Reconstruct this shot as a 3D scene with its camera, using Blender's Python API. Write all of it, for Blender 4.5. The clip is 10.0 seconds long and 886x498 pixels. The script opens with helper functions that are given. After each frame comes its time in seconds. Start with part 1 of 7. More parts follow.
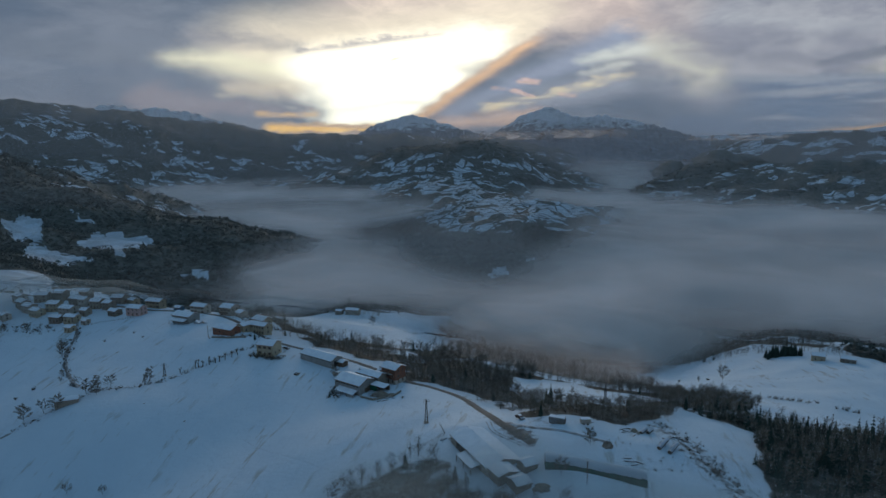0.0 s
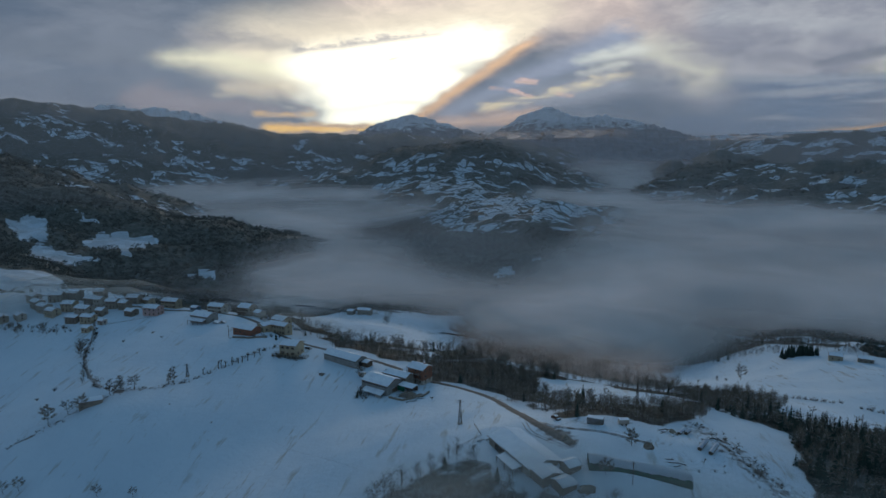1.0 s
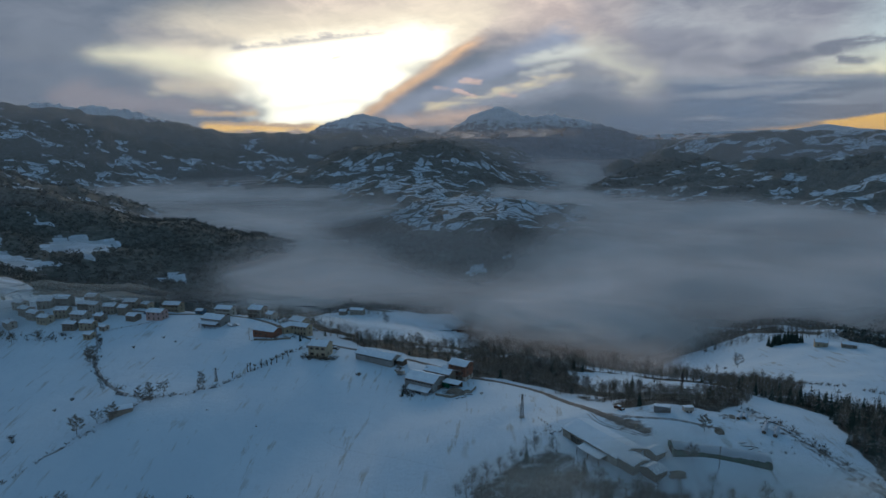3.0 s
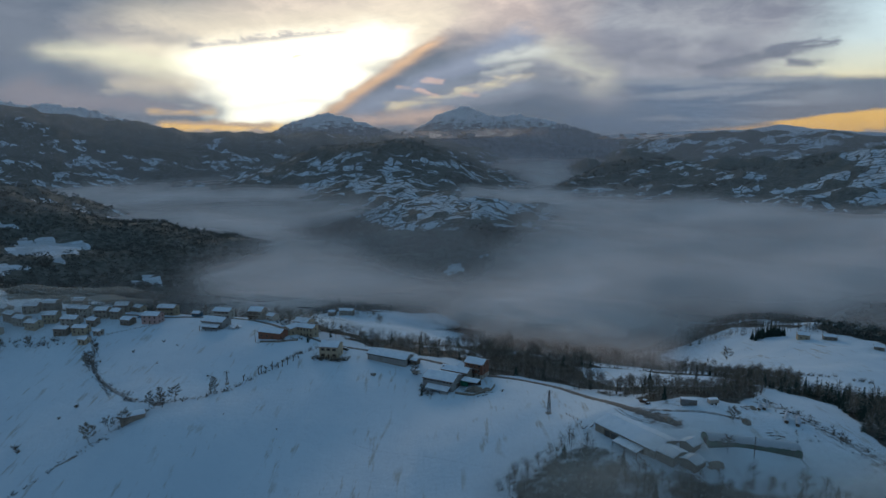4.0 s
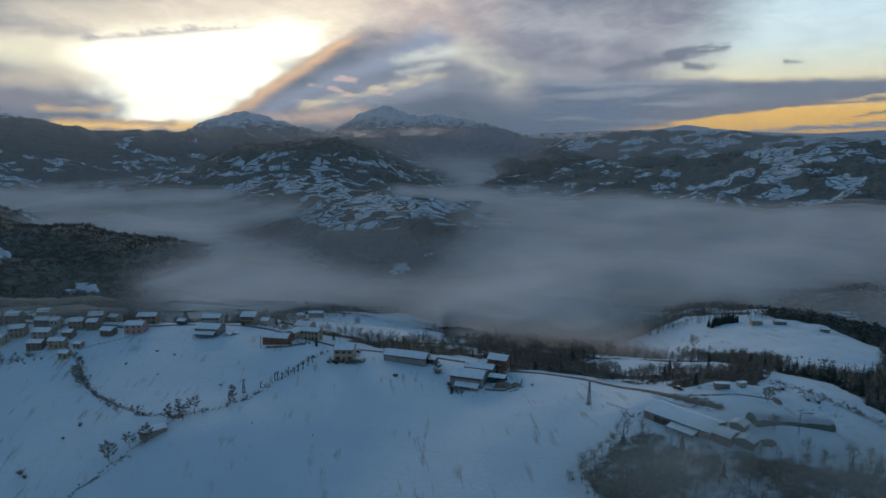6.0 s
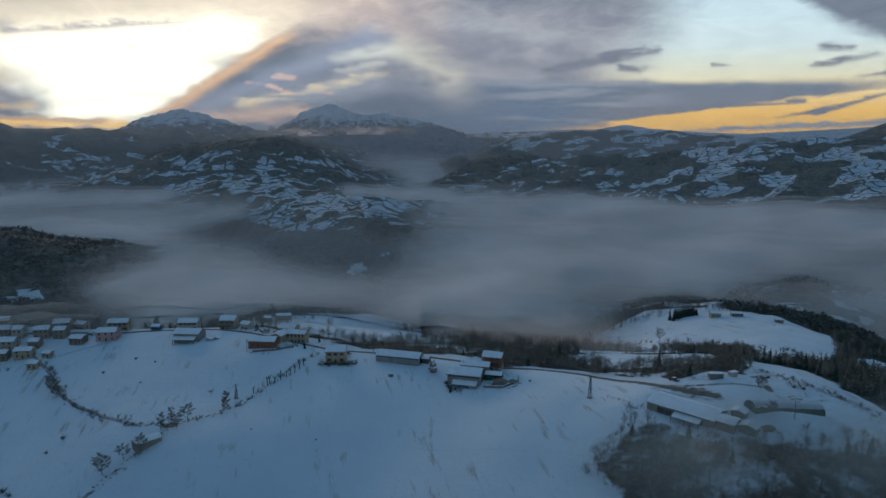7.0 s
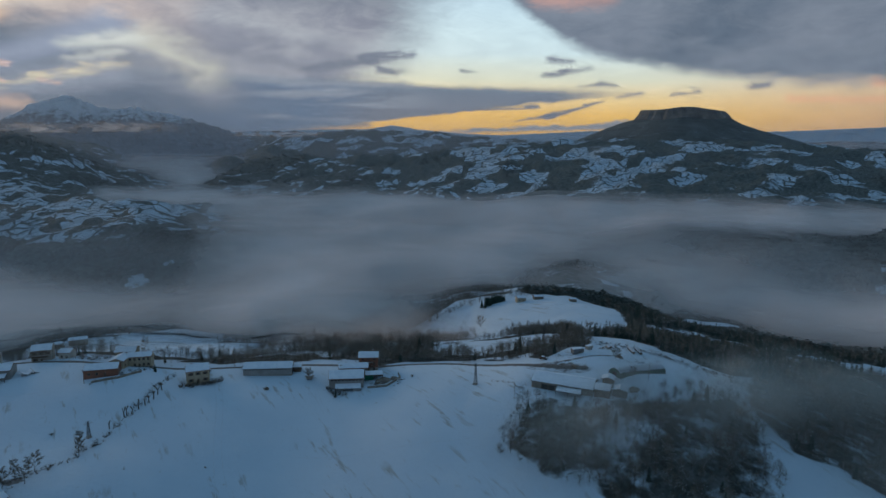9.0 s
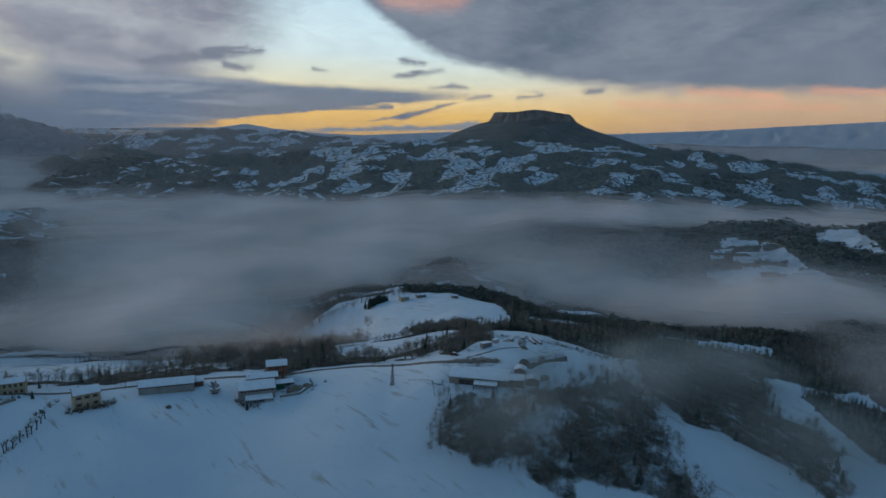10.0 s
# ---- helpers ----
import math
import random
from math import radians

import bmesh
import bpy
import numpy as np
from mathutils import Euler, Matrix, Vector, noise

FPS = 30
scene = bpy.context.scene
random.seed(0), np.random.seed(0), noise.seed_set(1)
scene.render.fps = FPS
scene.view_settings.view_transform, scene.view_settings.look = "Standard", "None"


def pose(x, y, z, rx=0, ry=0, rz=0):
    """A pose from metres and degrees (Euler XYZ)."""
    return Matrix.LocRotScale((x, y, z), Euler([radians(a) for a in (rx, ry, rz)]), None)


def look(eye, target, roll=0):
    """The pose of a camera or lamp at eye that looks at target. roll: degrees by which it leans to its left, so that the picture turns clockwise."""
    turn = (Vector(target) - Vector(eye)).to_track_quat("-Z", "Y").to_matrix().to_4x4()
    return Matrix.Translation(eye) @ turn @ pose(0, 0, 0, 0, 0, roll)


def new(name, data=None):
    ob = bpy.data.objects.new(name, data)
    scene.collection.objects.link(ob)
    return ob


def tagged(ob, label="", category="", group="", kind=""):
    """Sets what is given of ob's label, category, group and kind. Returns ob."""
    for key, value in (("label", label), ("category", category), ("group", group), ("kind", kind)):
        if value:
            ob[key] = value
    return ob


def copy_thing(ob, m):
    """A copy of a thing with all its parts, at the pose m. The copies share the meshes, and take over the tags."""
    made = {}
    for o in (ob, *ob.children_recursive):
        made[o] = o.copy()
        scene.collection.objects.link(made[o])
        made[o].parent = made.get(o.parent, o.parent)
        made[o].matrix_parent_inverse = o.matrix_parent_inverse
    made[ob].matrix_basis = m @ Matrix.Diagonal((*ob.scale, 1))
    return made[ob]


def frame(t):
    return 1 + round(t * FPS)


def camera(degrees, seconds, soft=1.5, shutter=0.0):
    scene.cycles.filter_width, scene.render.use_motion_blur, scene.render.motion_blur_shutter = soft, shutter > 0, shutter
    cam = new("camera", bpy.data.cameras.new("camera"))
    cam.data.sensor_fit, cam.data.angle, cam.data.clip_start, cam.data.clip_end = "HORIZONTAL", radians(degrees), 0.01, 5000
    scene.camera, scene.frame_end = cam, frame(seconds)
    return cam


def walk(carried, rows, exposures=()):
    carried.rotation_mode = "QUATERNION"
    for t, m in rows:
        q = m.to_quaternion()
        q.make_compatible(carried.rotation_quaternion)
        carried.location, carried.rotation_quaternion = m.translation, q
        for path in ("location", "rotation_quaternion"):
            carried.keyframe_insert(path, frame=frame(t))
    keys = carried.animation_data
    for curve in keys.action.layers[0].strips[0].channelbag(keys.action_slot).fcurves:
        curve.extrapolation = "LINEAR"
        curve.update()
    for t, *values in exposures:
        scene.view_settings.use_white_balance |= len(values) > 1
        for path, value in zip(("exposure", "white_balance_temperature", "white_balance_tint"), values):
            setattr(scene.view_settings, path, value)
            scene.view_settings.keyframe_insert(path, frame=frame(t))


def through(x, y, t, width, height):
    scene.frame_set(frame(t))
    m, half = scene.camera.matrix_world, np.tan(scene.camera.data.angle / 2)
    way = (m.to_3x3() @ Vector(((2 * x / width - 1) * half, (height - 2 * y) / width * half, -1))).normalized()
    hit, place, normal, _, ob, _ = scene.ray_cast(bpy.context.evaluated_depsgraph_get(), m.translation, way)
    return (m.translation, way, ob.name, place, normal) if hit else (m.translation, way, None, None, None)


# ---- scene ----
cam = camera(70.0, 10.0)
PATH = [
    (0, (105.78, -283.74, 122.28), (88.373, -186.840, 104.765), -0.16),
    (0.5, (99.55, -283.37, 122.01), (82.453, -186.421, 104.467), -0.13),
    (1, (90.92, -284.22, 121.67), (73.837, -187.256, 104.142), -0.13),
    (1.5, (80.58, -285.79, 121.26), (63.878, -188.763, 103.757), -0.15),
    (2, (68.91, -287.45, 120.77), (54.962, -189.991, 103.238), -0.11),
    (2.5, (57.27, -289.34, 120.54), (45.917, -191.552, 102.963), -0.15),
    (4, (19.13, -293.25, 120.23), (16.078, -194.870, 102.540), -0.09),
    (4.5, (5.96, -293.92, 120.28), (5.862, -195.501, 102.547), -0.09),
    (5, (-7.04, -294.27, 120.53), (-4.048, -195.911, 102.715), -0.06),
    (5.5, (-20.21, -294.15, 120.55), (-13.775, -195.963, 102.731), -0.02),
    (7, (-59.05, -290.35, 120.59), (-40.218, -193.796, 102.644), 0.20),
    (7.5, (-71.74, -287.73, 120.64), (-46.243, -192.716, 102.675), 0.36),
    (8, (-84.25, -284.25, 120.69), (-49.909, -192.062, 102.756), 0.56),
    (8.5, (-96.09, -279.11, 120.61), (-52.773, -190.763, 102.739), 0.73),
    (9, (-107.63, -274.44, 120.88), (-55.511, -190.947, 103.168), 0.92),
    (9.5, (-118.69, -267.60, 120.90), (-57.725, -190.285, 103.393), 1.14),
    (10, (-129.04, -260.52, 121.24), (-59.476, -190.789, 103.949), 1.41),
]
walk(cam, [(t, look(eye, target, roll)) for t, eye, target, roll in PATH], [(0, 0.12, 6100, 3), (10, 0.12, 6100, 3)])

# ---- sky and sun: an overcast winter dusk, the sun behind cloud over the mountains ----
SUN_AZ, SUN_EL = -16.0, 6.0


class Nodes:
    """Short hand for node trees."""

    def __init__(self, tree):
        self.tree = tree

    def add(self, kind):
        return self.tree.nodes.new(kind)

    def attribute(self, name):
        n = self.add("ShaderNodeAttribute")
        n.attribute_name = name
        return n.outputs["Fac"]

    def put(self, socket, value):
        if isinstance(value, bpy.types.NodeSocket):
            self.tree.links.new(value, socket)
        elif value is not None:
            if socket.type == "RGBA" and len(value) == 3:
                value = (*value, 1)
            socket.default_value = value

    def math(self, op, a, b=None, clamp=False):
        n = self.add("ShaderNodeMath")
        n.operation, n.use_clamp = op, clamp
        self.put(n.inputs[0], a)
        self.put(n.inputs[1], b)
        return n.outputs[0]

    def step(self, x, lo, hi, a=0.0, b=1.0):
        n = self.add("ShaderNodeMapRange")
        n.interpolation_type = "SMOOTHSTEP"
        for s, v in zip(n.inputs, (x, lo, hi, a, b)):
            self.put(s, v)
        return n.outputs[0]

    def mix(self, f, a, b, blend="MIX"):
        n = self.add("ShaderNodeMix")
        n.data_type, n.blend_type = "RGBA", blend
        self.put(n.inputs[0], f)
        self.put(n.inputs[6], a)
        self.put(n.inputs[7], b)
        return n.outputs[2]

    def noise(self, vector, scale, detail=5.0, rough=0.55, twist=0.0):
        n = self.add("ShaderNodeTexNoise")
        self.put(n.inputs["Vector"], vector)
        for key, v in (("Scale", scale), ("Detail", detail), ("Roughness", rough), ("Distortion", twist)):
            n.inputs[key].default_value = v
        return n.outputs["Fac"]

    def vector(self, x, y, z=0.0):
        n = self.add("ShaderNodeCombineXYZ")
        for s, v in zip(n.inputs, (x, y, z)):
            self.put(s, v)
        return n.outputs[0]

    def scaled(self, v, k):
        n = self.add("ShaderNodeMapping")
        self.put(n.inputs["Vector"], v)
        n.inputs["Scale"].default_value = k
        return n.outputs[0]


def build_sky():
    w = bpy.data.worlds.new("dusk_sky")
    scene.world = w
    w.use_nodes = True
    w.node_tree.nodes.clear()
    N = Nodes(w.node_tree)
    way = N.add("ShaderNodeTexCoord").outputs["Generated"]
    split = N.add("ShaderNodeSeparateXYZ")
    N.put(split.inputs[0], way)
    x, y, z = split.outputs
    az = N.math("MULTIPLY", N.math("ARCTAN2", x, y), 57.2958)
    el = N.math("MULTIPLY", N.math("ARCSINE", z), 57.2958)
    flat = N.vector(N.math("MULTIPLY", az, 0.1), N.math("MULTIPLY", el, 0.26))
    big = N.noise(flat, 0.55, 6, 0.55, 0.6)
    fine = N.noise(flat, 1.9, 8, 0.6, 0.5)
    streak = N.noise(N.vector(N.math("MULTIPLY", az, 0.05), N.math("ADD", N.math("MULTIPLY", el, 0.55), N.math("MULTIPLY", az, -0.012))), 1.4, 7, 0.58, 0.7)
    bz = N.math("SUBTRACT", big, 0.5)
    fz = N.math("SUBTRACT", fine, 0.5)
    tz = N.math("SUBTRACT", N.noise(flat, 5.5, 8, 0.66, 0.6), 0.5)

    # every shape of cloud is drawn in wind-torn coordinates
    wa = N.math("ADD", az, N.math("ADD", N.math("MULTIPLY", bz, 4.5), N.math("ADD", N.math("MULTIPLY", fz, 3.2), N.math("MULTIPLY", tz, 2.2))))
    we = N.math("ADD", el, N.math("ADD", N.math("MULTIPLY", N.math("SUBTRACT", N.noise(flat, 0.8, 5, 0.55, 0.4), 0.5), 1.6), N.math("ADD", N.math("MULTIPLY", fz, 1.3), N.math("MULTIPLY", tz, 1.1))))
    wt = N.math("ADD", el, N.math("ADD", N.math("MULTIPLY", fz, 0.5), N.math("MULTIPLY", tz, 0.7)))

    def bar(a0, e0, a1, e1, w0, w1, soft, calm=False, torn=0.0):
        """A bar of cloud from one direction to another, w0 and w1 half as thick, with a soft rim."""
        da, de = a1 - a0, e1 - e0
        span = da * da + de * de + 1e-6
        pa, pe = N.math("SUBTRACT", az if calm else wa, a0), N.math("SUBTRACT", wt if calm else we, e0)
        f = N.math("DIVIDE", N.math("ADD", N.math("MULTIPLY", pa, da), N.math("MULTIPLY", pe, de)), span, True)
        qa, qe = N.math("SUBTRACT", pa, N.math("MULTIPLY", f, da)), N.math("SUBTRACT", pe, N.math("MULTIPLY", f, de))
        d = N.math("SQRT", N.math("ADD", N.math("MULTIPLY", N.math("MULTIPLY", qa, qa), 0.35), N.math("MULTIPLY", qe, qe)))
        d = N.math("SUBTRACT", d, N.math("ADD", w0, N.math("MULTIPLY", f, w1 - w0)))
        if torn:
            d = N.math("ADD", d, N.math("MULTIPLY", N.math("ADD", tz, fz), torn))
        return N.step(d, -soft, soft, 1.0, 0.0)

    def lay(mask, share, tone):
        return N.mix(N.math("MULTIPLY", mask, share, True), col, tone)

    # clear air: the physical sky, low sun
    air = N.add("ShaderNodeTexSky")
    air.sky_type, air.sun_disc = "NISHITA", False
    air.sun_elevation, air.sun_rotation, air.air_density, air.dust_density = radians(SUN_EL), radians(SUN_AZ), 1.4, 2.0
    # overcast
    col = N.mix(N.step(big, 0.32, 0.7), (0.120, 0.148, 0.200), (0.215, 0.235, 0.290))
    col = N.mix(N.step(fine, 0.35, 0.75, 0, 0.35), col, (0.28, 0.295, 0.345))
    high = N.mix(N.step(big, 0.3, 0.7), ZENITH_A, ZENITH_B)
    col = N.mix(N.step(el, 13.0, 30.0), col, high)
    col = lay(N.math("MULTIPLY", N.step(az, -40, -26, 1, 0), N.step(el, 14, 24, 1, 0)), 0.8, N.mix(N.step(big, 0.35, 0.65), (0.115, 0.145, 0.205), (0.195, 0.215, 0.270)))
    col = lay(bar(13, 7.5, 24, 7.0, 4.6, 4.0, 2.6), 0.85, N.mix(N.step(fine, 0.34, 0.66), (0.285, 0.280, 0.335), (0.425, 0.410, 0.445)))
    # the clear gap to the north, under the edge of a cloud sheet
    edge = N.math("ADD", 4.2, N.math("MULTIPLY", 8.0, N.math("EXPONENT", N.math("MULTIPLY", N.math("SUBTRACT", az, 36.7), -0.125))))
    under = N.step(N.math("SUBTRACT", N.math("ADD", el, N.math("ADD", N.math("MULTIPLY", bz, 2.2), N.math("ADD", N.math("MULTIPLY", fz, 1.6), N.math("MULTIPLY", tz, 0.8)))), edge), -0.7, 0.7, 1.0, 0.0)
    inside = N.step(N.math("ADD", wa, N.math("MULTIPLY", N.math("SUBTRACT", el, 6.0), -0.8)), 22.0, 31.0)
    ramp = N.add("ShaderNodeValToRGB")
    N.put(ramp.inputs[0], N.math("MULTIPLY", el, 1 / 14.0))
    stops = ((0.0, (0.80, 0.46, 0.14)), (0.13, (1.0, 0.58, 0.14)), (0.23, (0.92, 0.66, 0.34)), (0.34, (0.72, 0.71, 0.60)), (0.5, (0.54, 0.65, 0.74)), (1.0, (0.42, 0.55, 0.70)))
    while len(ramp.color_ramp.elements) < len(stops):
        ramp.color_ramp.elements.new(0.5)
    for e, (p, c) in zip(ramp.color_ramp.elements, stops):
        e.position, e.color = p, (*c, 1)
    clear = N.mix(N.step(az, 46, 72, 0, 0.8), ramp.outputs[0], (0.62, 0.38, 0.27))
    clear = N.mix(0.05, clear, air.outputs[0])
    gap = N.math("MULTIPLY", N.math("MULTIPLY", under, inside), N.step(az, 100, 150, 1, 0))
    col = N.mix(gap, col, clear)
    # slate cloud lying above the yellow wedge, pale streaks along it
    low_edge = N.step(N.math("SUBTRACT", wt, N.math("ADD", 1.15, N.math("MULTIPLY", N.math("SUBTRACT", az, 25.7), 0.118))), -0.18, 0.16)
    top_edge = N.step(N.math("SUBTRACT", wt, N.math("SUBTRACT", 4.35, N.math("MULTIPLY", N.math("SUBTRACT", az, 24.0), 0.02))), -0.35, 0.4, 1.0, 0.0)
    slate = N.math("MULTIPLY", N.math("MULTIPLY", low_edge, top_edge), N.math("MULTIPLY", N.step(az, 9, 20, 0.25, 1.0), N.step(az, 41, 50, 1.0, 0.0)))
    col = lay(slate, 0.92, (0.130, 0.180, 0.275))
    col = lay(N.math("MULTIPLY", N.math("MULTIPLY", slate, N.step(streak, 0.46, 0.60)), N.step(az, 26, 33, 1, 0)), 0.85, (0.33, 0.34, 0.395))
    col = lay(bar(10, 0.9, 25, 0.8, 0.7, 0.2, 0.35, True), 0.85, (0.135, 0.175, 0.255))
    for a0, e0, a1, e1, w0, w1, tone in ((33.0, 2.15, 40.0, 2.5, 0.06, 0.13, (0.17, 0.19, 0.25)), (38.3, 1.35, 41.5, 1.8, 0.05, 0.14, (0.17, 0.19, 0.25)), (41.0, 1.7, 45.6, 3.1, 0.26, 0.10, (0.17, 0.19, 0.25)), (31.5, 0.25, 47.5, 1.1, 0.10, 0.30, (0.22, 0.26, 0.34))):
        col = lay(bar(a0, e0, a1, e1, w0, w1, 0.14, True, 0.35), 0.9, tone)
    for a0, e0, a1, e1, w0, w1 in ((20.0, 5.4, 25.4, 6.3, 0.15, 0.50), (25.0, 6.5, 29.0, 6.75, 0.42, 0.12), (26.3, 5.5, 27.6, 5.2, 0.3, 0.15), (41.2, 6.4, 42.8, 6.35, 0.12, 0.2), (42.4, 5.55, 44.4, 5.95, 0.16, 0.28), (40.4, 5.2, 41.8, 5.25, 0.08, 0.1), (33.4, 5.5, 34.6, 5.5, 0.07, 0.09), (46.8, 3.4, 48.6, 3.75, 0.12, 0.2), (51.2, 3.6, 53.2, 3.9, 0.1, 0.18), (57.2, 4.1, 58.2, 4.2, 0.08, 0.1), (43.5, 4.35, 46.5, 4.4, 0.06, 0.08)):
        col = lay(bar(a0, e0, a1, e1, w0, w1, 0.26, True, 1.1), 0.88, (0.205, 0.215, 0.27))
    for a0, e0, a1, e1, w in ((65.5, 4.25, 72, 3.75, 0.12), (74.5, 4.25, 82, 3.95, 0.16), (60, 3.2, 76, 3.0, 0.1)):
        col = lay(bar(a0, e0, a1, e1, w, w, 0.42, True, 0.5), 0.75, (1.0, 0.44, 0.26))
    col = lay(bar(40.5, 11.6, 45.5, 11.6, 0.5, 0.5, 0.9), 0.65, (0.66, 0.34, 0.27))
    # rosy veil overhead and a grey curtain right of the blue wedge
    col = lay(bar(-17, 11.6, 5, 11.0, 2.2, 2.4, 2.6), 0.97, N.mix(N.step(fine, 0.36, 0.64), (0.56, 0.44, 0.42), (0.88, 0.68, 0.58)))
    col = lay(bar(4, 9.6, 8, 8.6, 1.2, 1.0, 1.6), 0.7, (0.58, 0.47, 0.44))
    col = lay(bar(7, 12, 12, 3.4, 1.0, 0.6, 1.4), 0.65, (0.34, 0.315, 0.35))
    col = lay(bar(7.6, 7.4, 11.6, 4.7, 0.35, 0.55, 1.3), 0.75, (0.78, 0.72, 0.58))
    col = lay(bar(13.5, 9.0, 22, 7.8, 0.4, 0.3, 1.1), 0.5, (0.46, 0.46, 0.49))
    # wedge of blue cloud, with bright bars across it
    col = lay(bar(-8.5, 2.4, 4.8, 8.0, 0.7, 0.9, 0.8), 0.97, (0.315, 0.340, 0.435))
    col = lay(bar(-4.5, 2.6, 4.0, 4.4, 0.6, 1.2, 0.8), 0.85, (0.350, 0.360, 0.430))
    col = lay(N.math("MULTIPLY", bar(-6.4, 2.35, 6.0, 5.2, 0.12, 0.16, 0.5, True, 1.6), N.step(streak, 0.38, 0.56, 0.15, 1.0)), 0.95, (0.93, 0.76, 0.50))
    col = lay(bar(2.0, 6.3, 6.8, 7.1, 0.25, 0.5, 0.55, True, 1.2), 0.85, (0.74, 0.72, 0.66))
    col = lay(bar(2.0, 5.3, 5.6, 6.0, 0.15, 0.3, 0.35, True, 1.2), 0.7, (0.66, 0.63, 0.58))
    for a0, e0, a1, e1, w in ((-3.4, 4.7, -1.9, 4.5, 0.16), (-5.6, 4.2, -4.9, 4.15, 0.1), (-3.9, 3.9, -2.2, 3.4, 0.12), (0.2, 3.5, 1.2, 3.4, 0.1)):
        col = lay(bar(a0, e0, a1, e1, w, w * 0.7, 0.16, True, 0.9), 0.8, (0.82, 0.56, 0.48))
    col = lay(bar(-9.5, 1.5, -2.0, 1.7, 0.3, 0.5, 0.6), 0.75, (0.84, 0.56, 0.42))
    # the glow where the sun stands behind the cloud
    line = N.math("SUBTRACT", N.math("ADD", el, N.math("ADD", N.math("MULTIPLY", fz, 1.6), N.math("ADD", N.math("MULTIPLY", bz, 0.8), N.math("MULTIPLY", tz, 0.9)))), N.math("ADD", 1.2, N.math("MULTIPLY", N.math("ADD", az, 13.5), 0.63)))
    over = N.step(line, -0.35, 0.8)
    col = lay(N.math("MULTIPLY", bar(-24, 7.0, -4, 9.4, 2.6, 2.4, 2.6), N.math("MAXIMUM", over, N.step(el, 8.0, 10.5))), 0.95, (1.0, 0.83, 0.64))
    col = lay(bar(-32.0, 6.1, -23.0, 5.9, 0.35, 1.0, 1.0, False, 0.8), 0.92, (1.0, 0.90, 0.66))
    col = lay(bar(-28, 4.0, -23.0, 4.2, 0.25, 0.5, 0.7), 0.75, (0.80, 0.66, 0.50))
    glow = N.math("MAXIMUM", bar(-20.0, 5.7, -7.0, 7.6, 1.3, 1.1, 1.7), N.math("MAXIMUM", bar(-18.5, 1.8, -12.5, 2.2, 1.0, 1.2, 1.1), bar(-18.0, 3.8, -10.5, 4.6, 1.7, 1.6, 1.6)))
    col = N.mix(N.math("MULTIPLY", glow, over), col, (2.0, 1.82, 1.45))
    rim = N.math("MULTIPLY", N.math("EXPONENT", N.math("MULTIPLY", N.math("POWER", N.math("ABSOLUTE", N.math("DIVIDE", N.math("ADD", line, 0.25), 0.6)), 2.0), -1.0)), bar(-12.5, 1.8, -3.0, 7.8, 1.0, 0.6, 1.4))
    col = lay(rim, 0.92, (1.0, 0.60, 0.34))
    col = lay(bar(-34, 2.9, -22.0, 2.35, 1.0, 0.18, 0.55), 0.93, (0.30, 0.275, 0.315))
    col = lay(bar(-26, 1.9, -21.5, 1.9, 0.12, 0.12, 0.35, True, 0.6), 0.8, (1.05, 0.66, 0.30))
    col = lay(bar(-25.0, 0.75, -15.5, 0.65, 0.32, 0.32, 0.4, True), 0.95, (1.25, 0.72, 0.20))
    col = lay(bar(-24.0, 1.05, -17.0, 0.85, 0.08, 0.2, 0.16, True, 0.8), 0.7, (0.52, 0.38, 0.32))
    col = lay(bar(-24.5, 0.2, -17.5, 0.3, 0.1, 0.12, 0.2, True, 0.6), 0.7, (0.42, 0.32, 0.30))
    col = lay(bar(-22.5, 7.2, -10.4, 8.75, 0.22, 0.10, 0.30, True, 1.0), 0.8, (0.46, 0.40, 0.41))
    col = lay(bar(-30, 8.4, -22.0, 7.6, 0.5, 0.2, 0.7), 0.7, (0.30, 0.29, 0.325))
    col = lay(bar(-14.6, 6.5, -12.6, 7.1, 0.06, 0.05, 0.12, True, 0.6), 0.7, (0.86, 0.66, 0.48))
    # fine cloud texture over all
    col = N.mix(N.step(N.noise(flat, 3.4, 10, 0.66, 0.9), 0.30, 0.72, 0.0, 0.30), col, N.mix(1.0, col, (0.62, 0.64, 0.68), "MULTIPLY"))
    # the land's haze closes the sky below the horizon
    col = N.mix(N.step(el, -6.0, -0.5, 1.0, 0.0), col, (0.12, 0.14, 0.18))
    back = N.add("ShaderNodeBackground")
    N.put(back.inputs["Color"], col)
    back.inputs["Strength"].default_value = SKY_STRENGTH
    N.put(N.add("ShaderNodeOutputWorld").inputs["Surface"], back.outputs[0])


ZENITH_A, ZENITH_B, SKY_STRENGTH = (0.092, 0.168, 0.255), (0.150, 0.240, 0.335), 1.0
build_sky()
sun_data = bpy.data.lights.new("sun", "SUN")
sun_data.energy, sun_data.angle, sun_data.color = 1.6, radians(30), (1.0, 0.78, 0.60)
sun_az, sun_el = radians(SUN_AZ), radians(SUN_EL)
sun = new("sun", sun_data)
sun.matrix_world = look((0, 0, 900), (-100 * math.sin(sun_az) * math.cos(sun_el), -100 * math.cos(sun_az) * math.cos(sun_el), 900 - 100 * math.sin(sun_el)))

# ---- materials ----


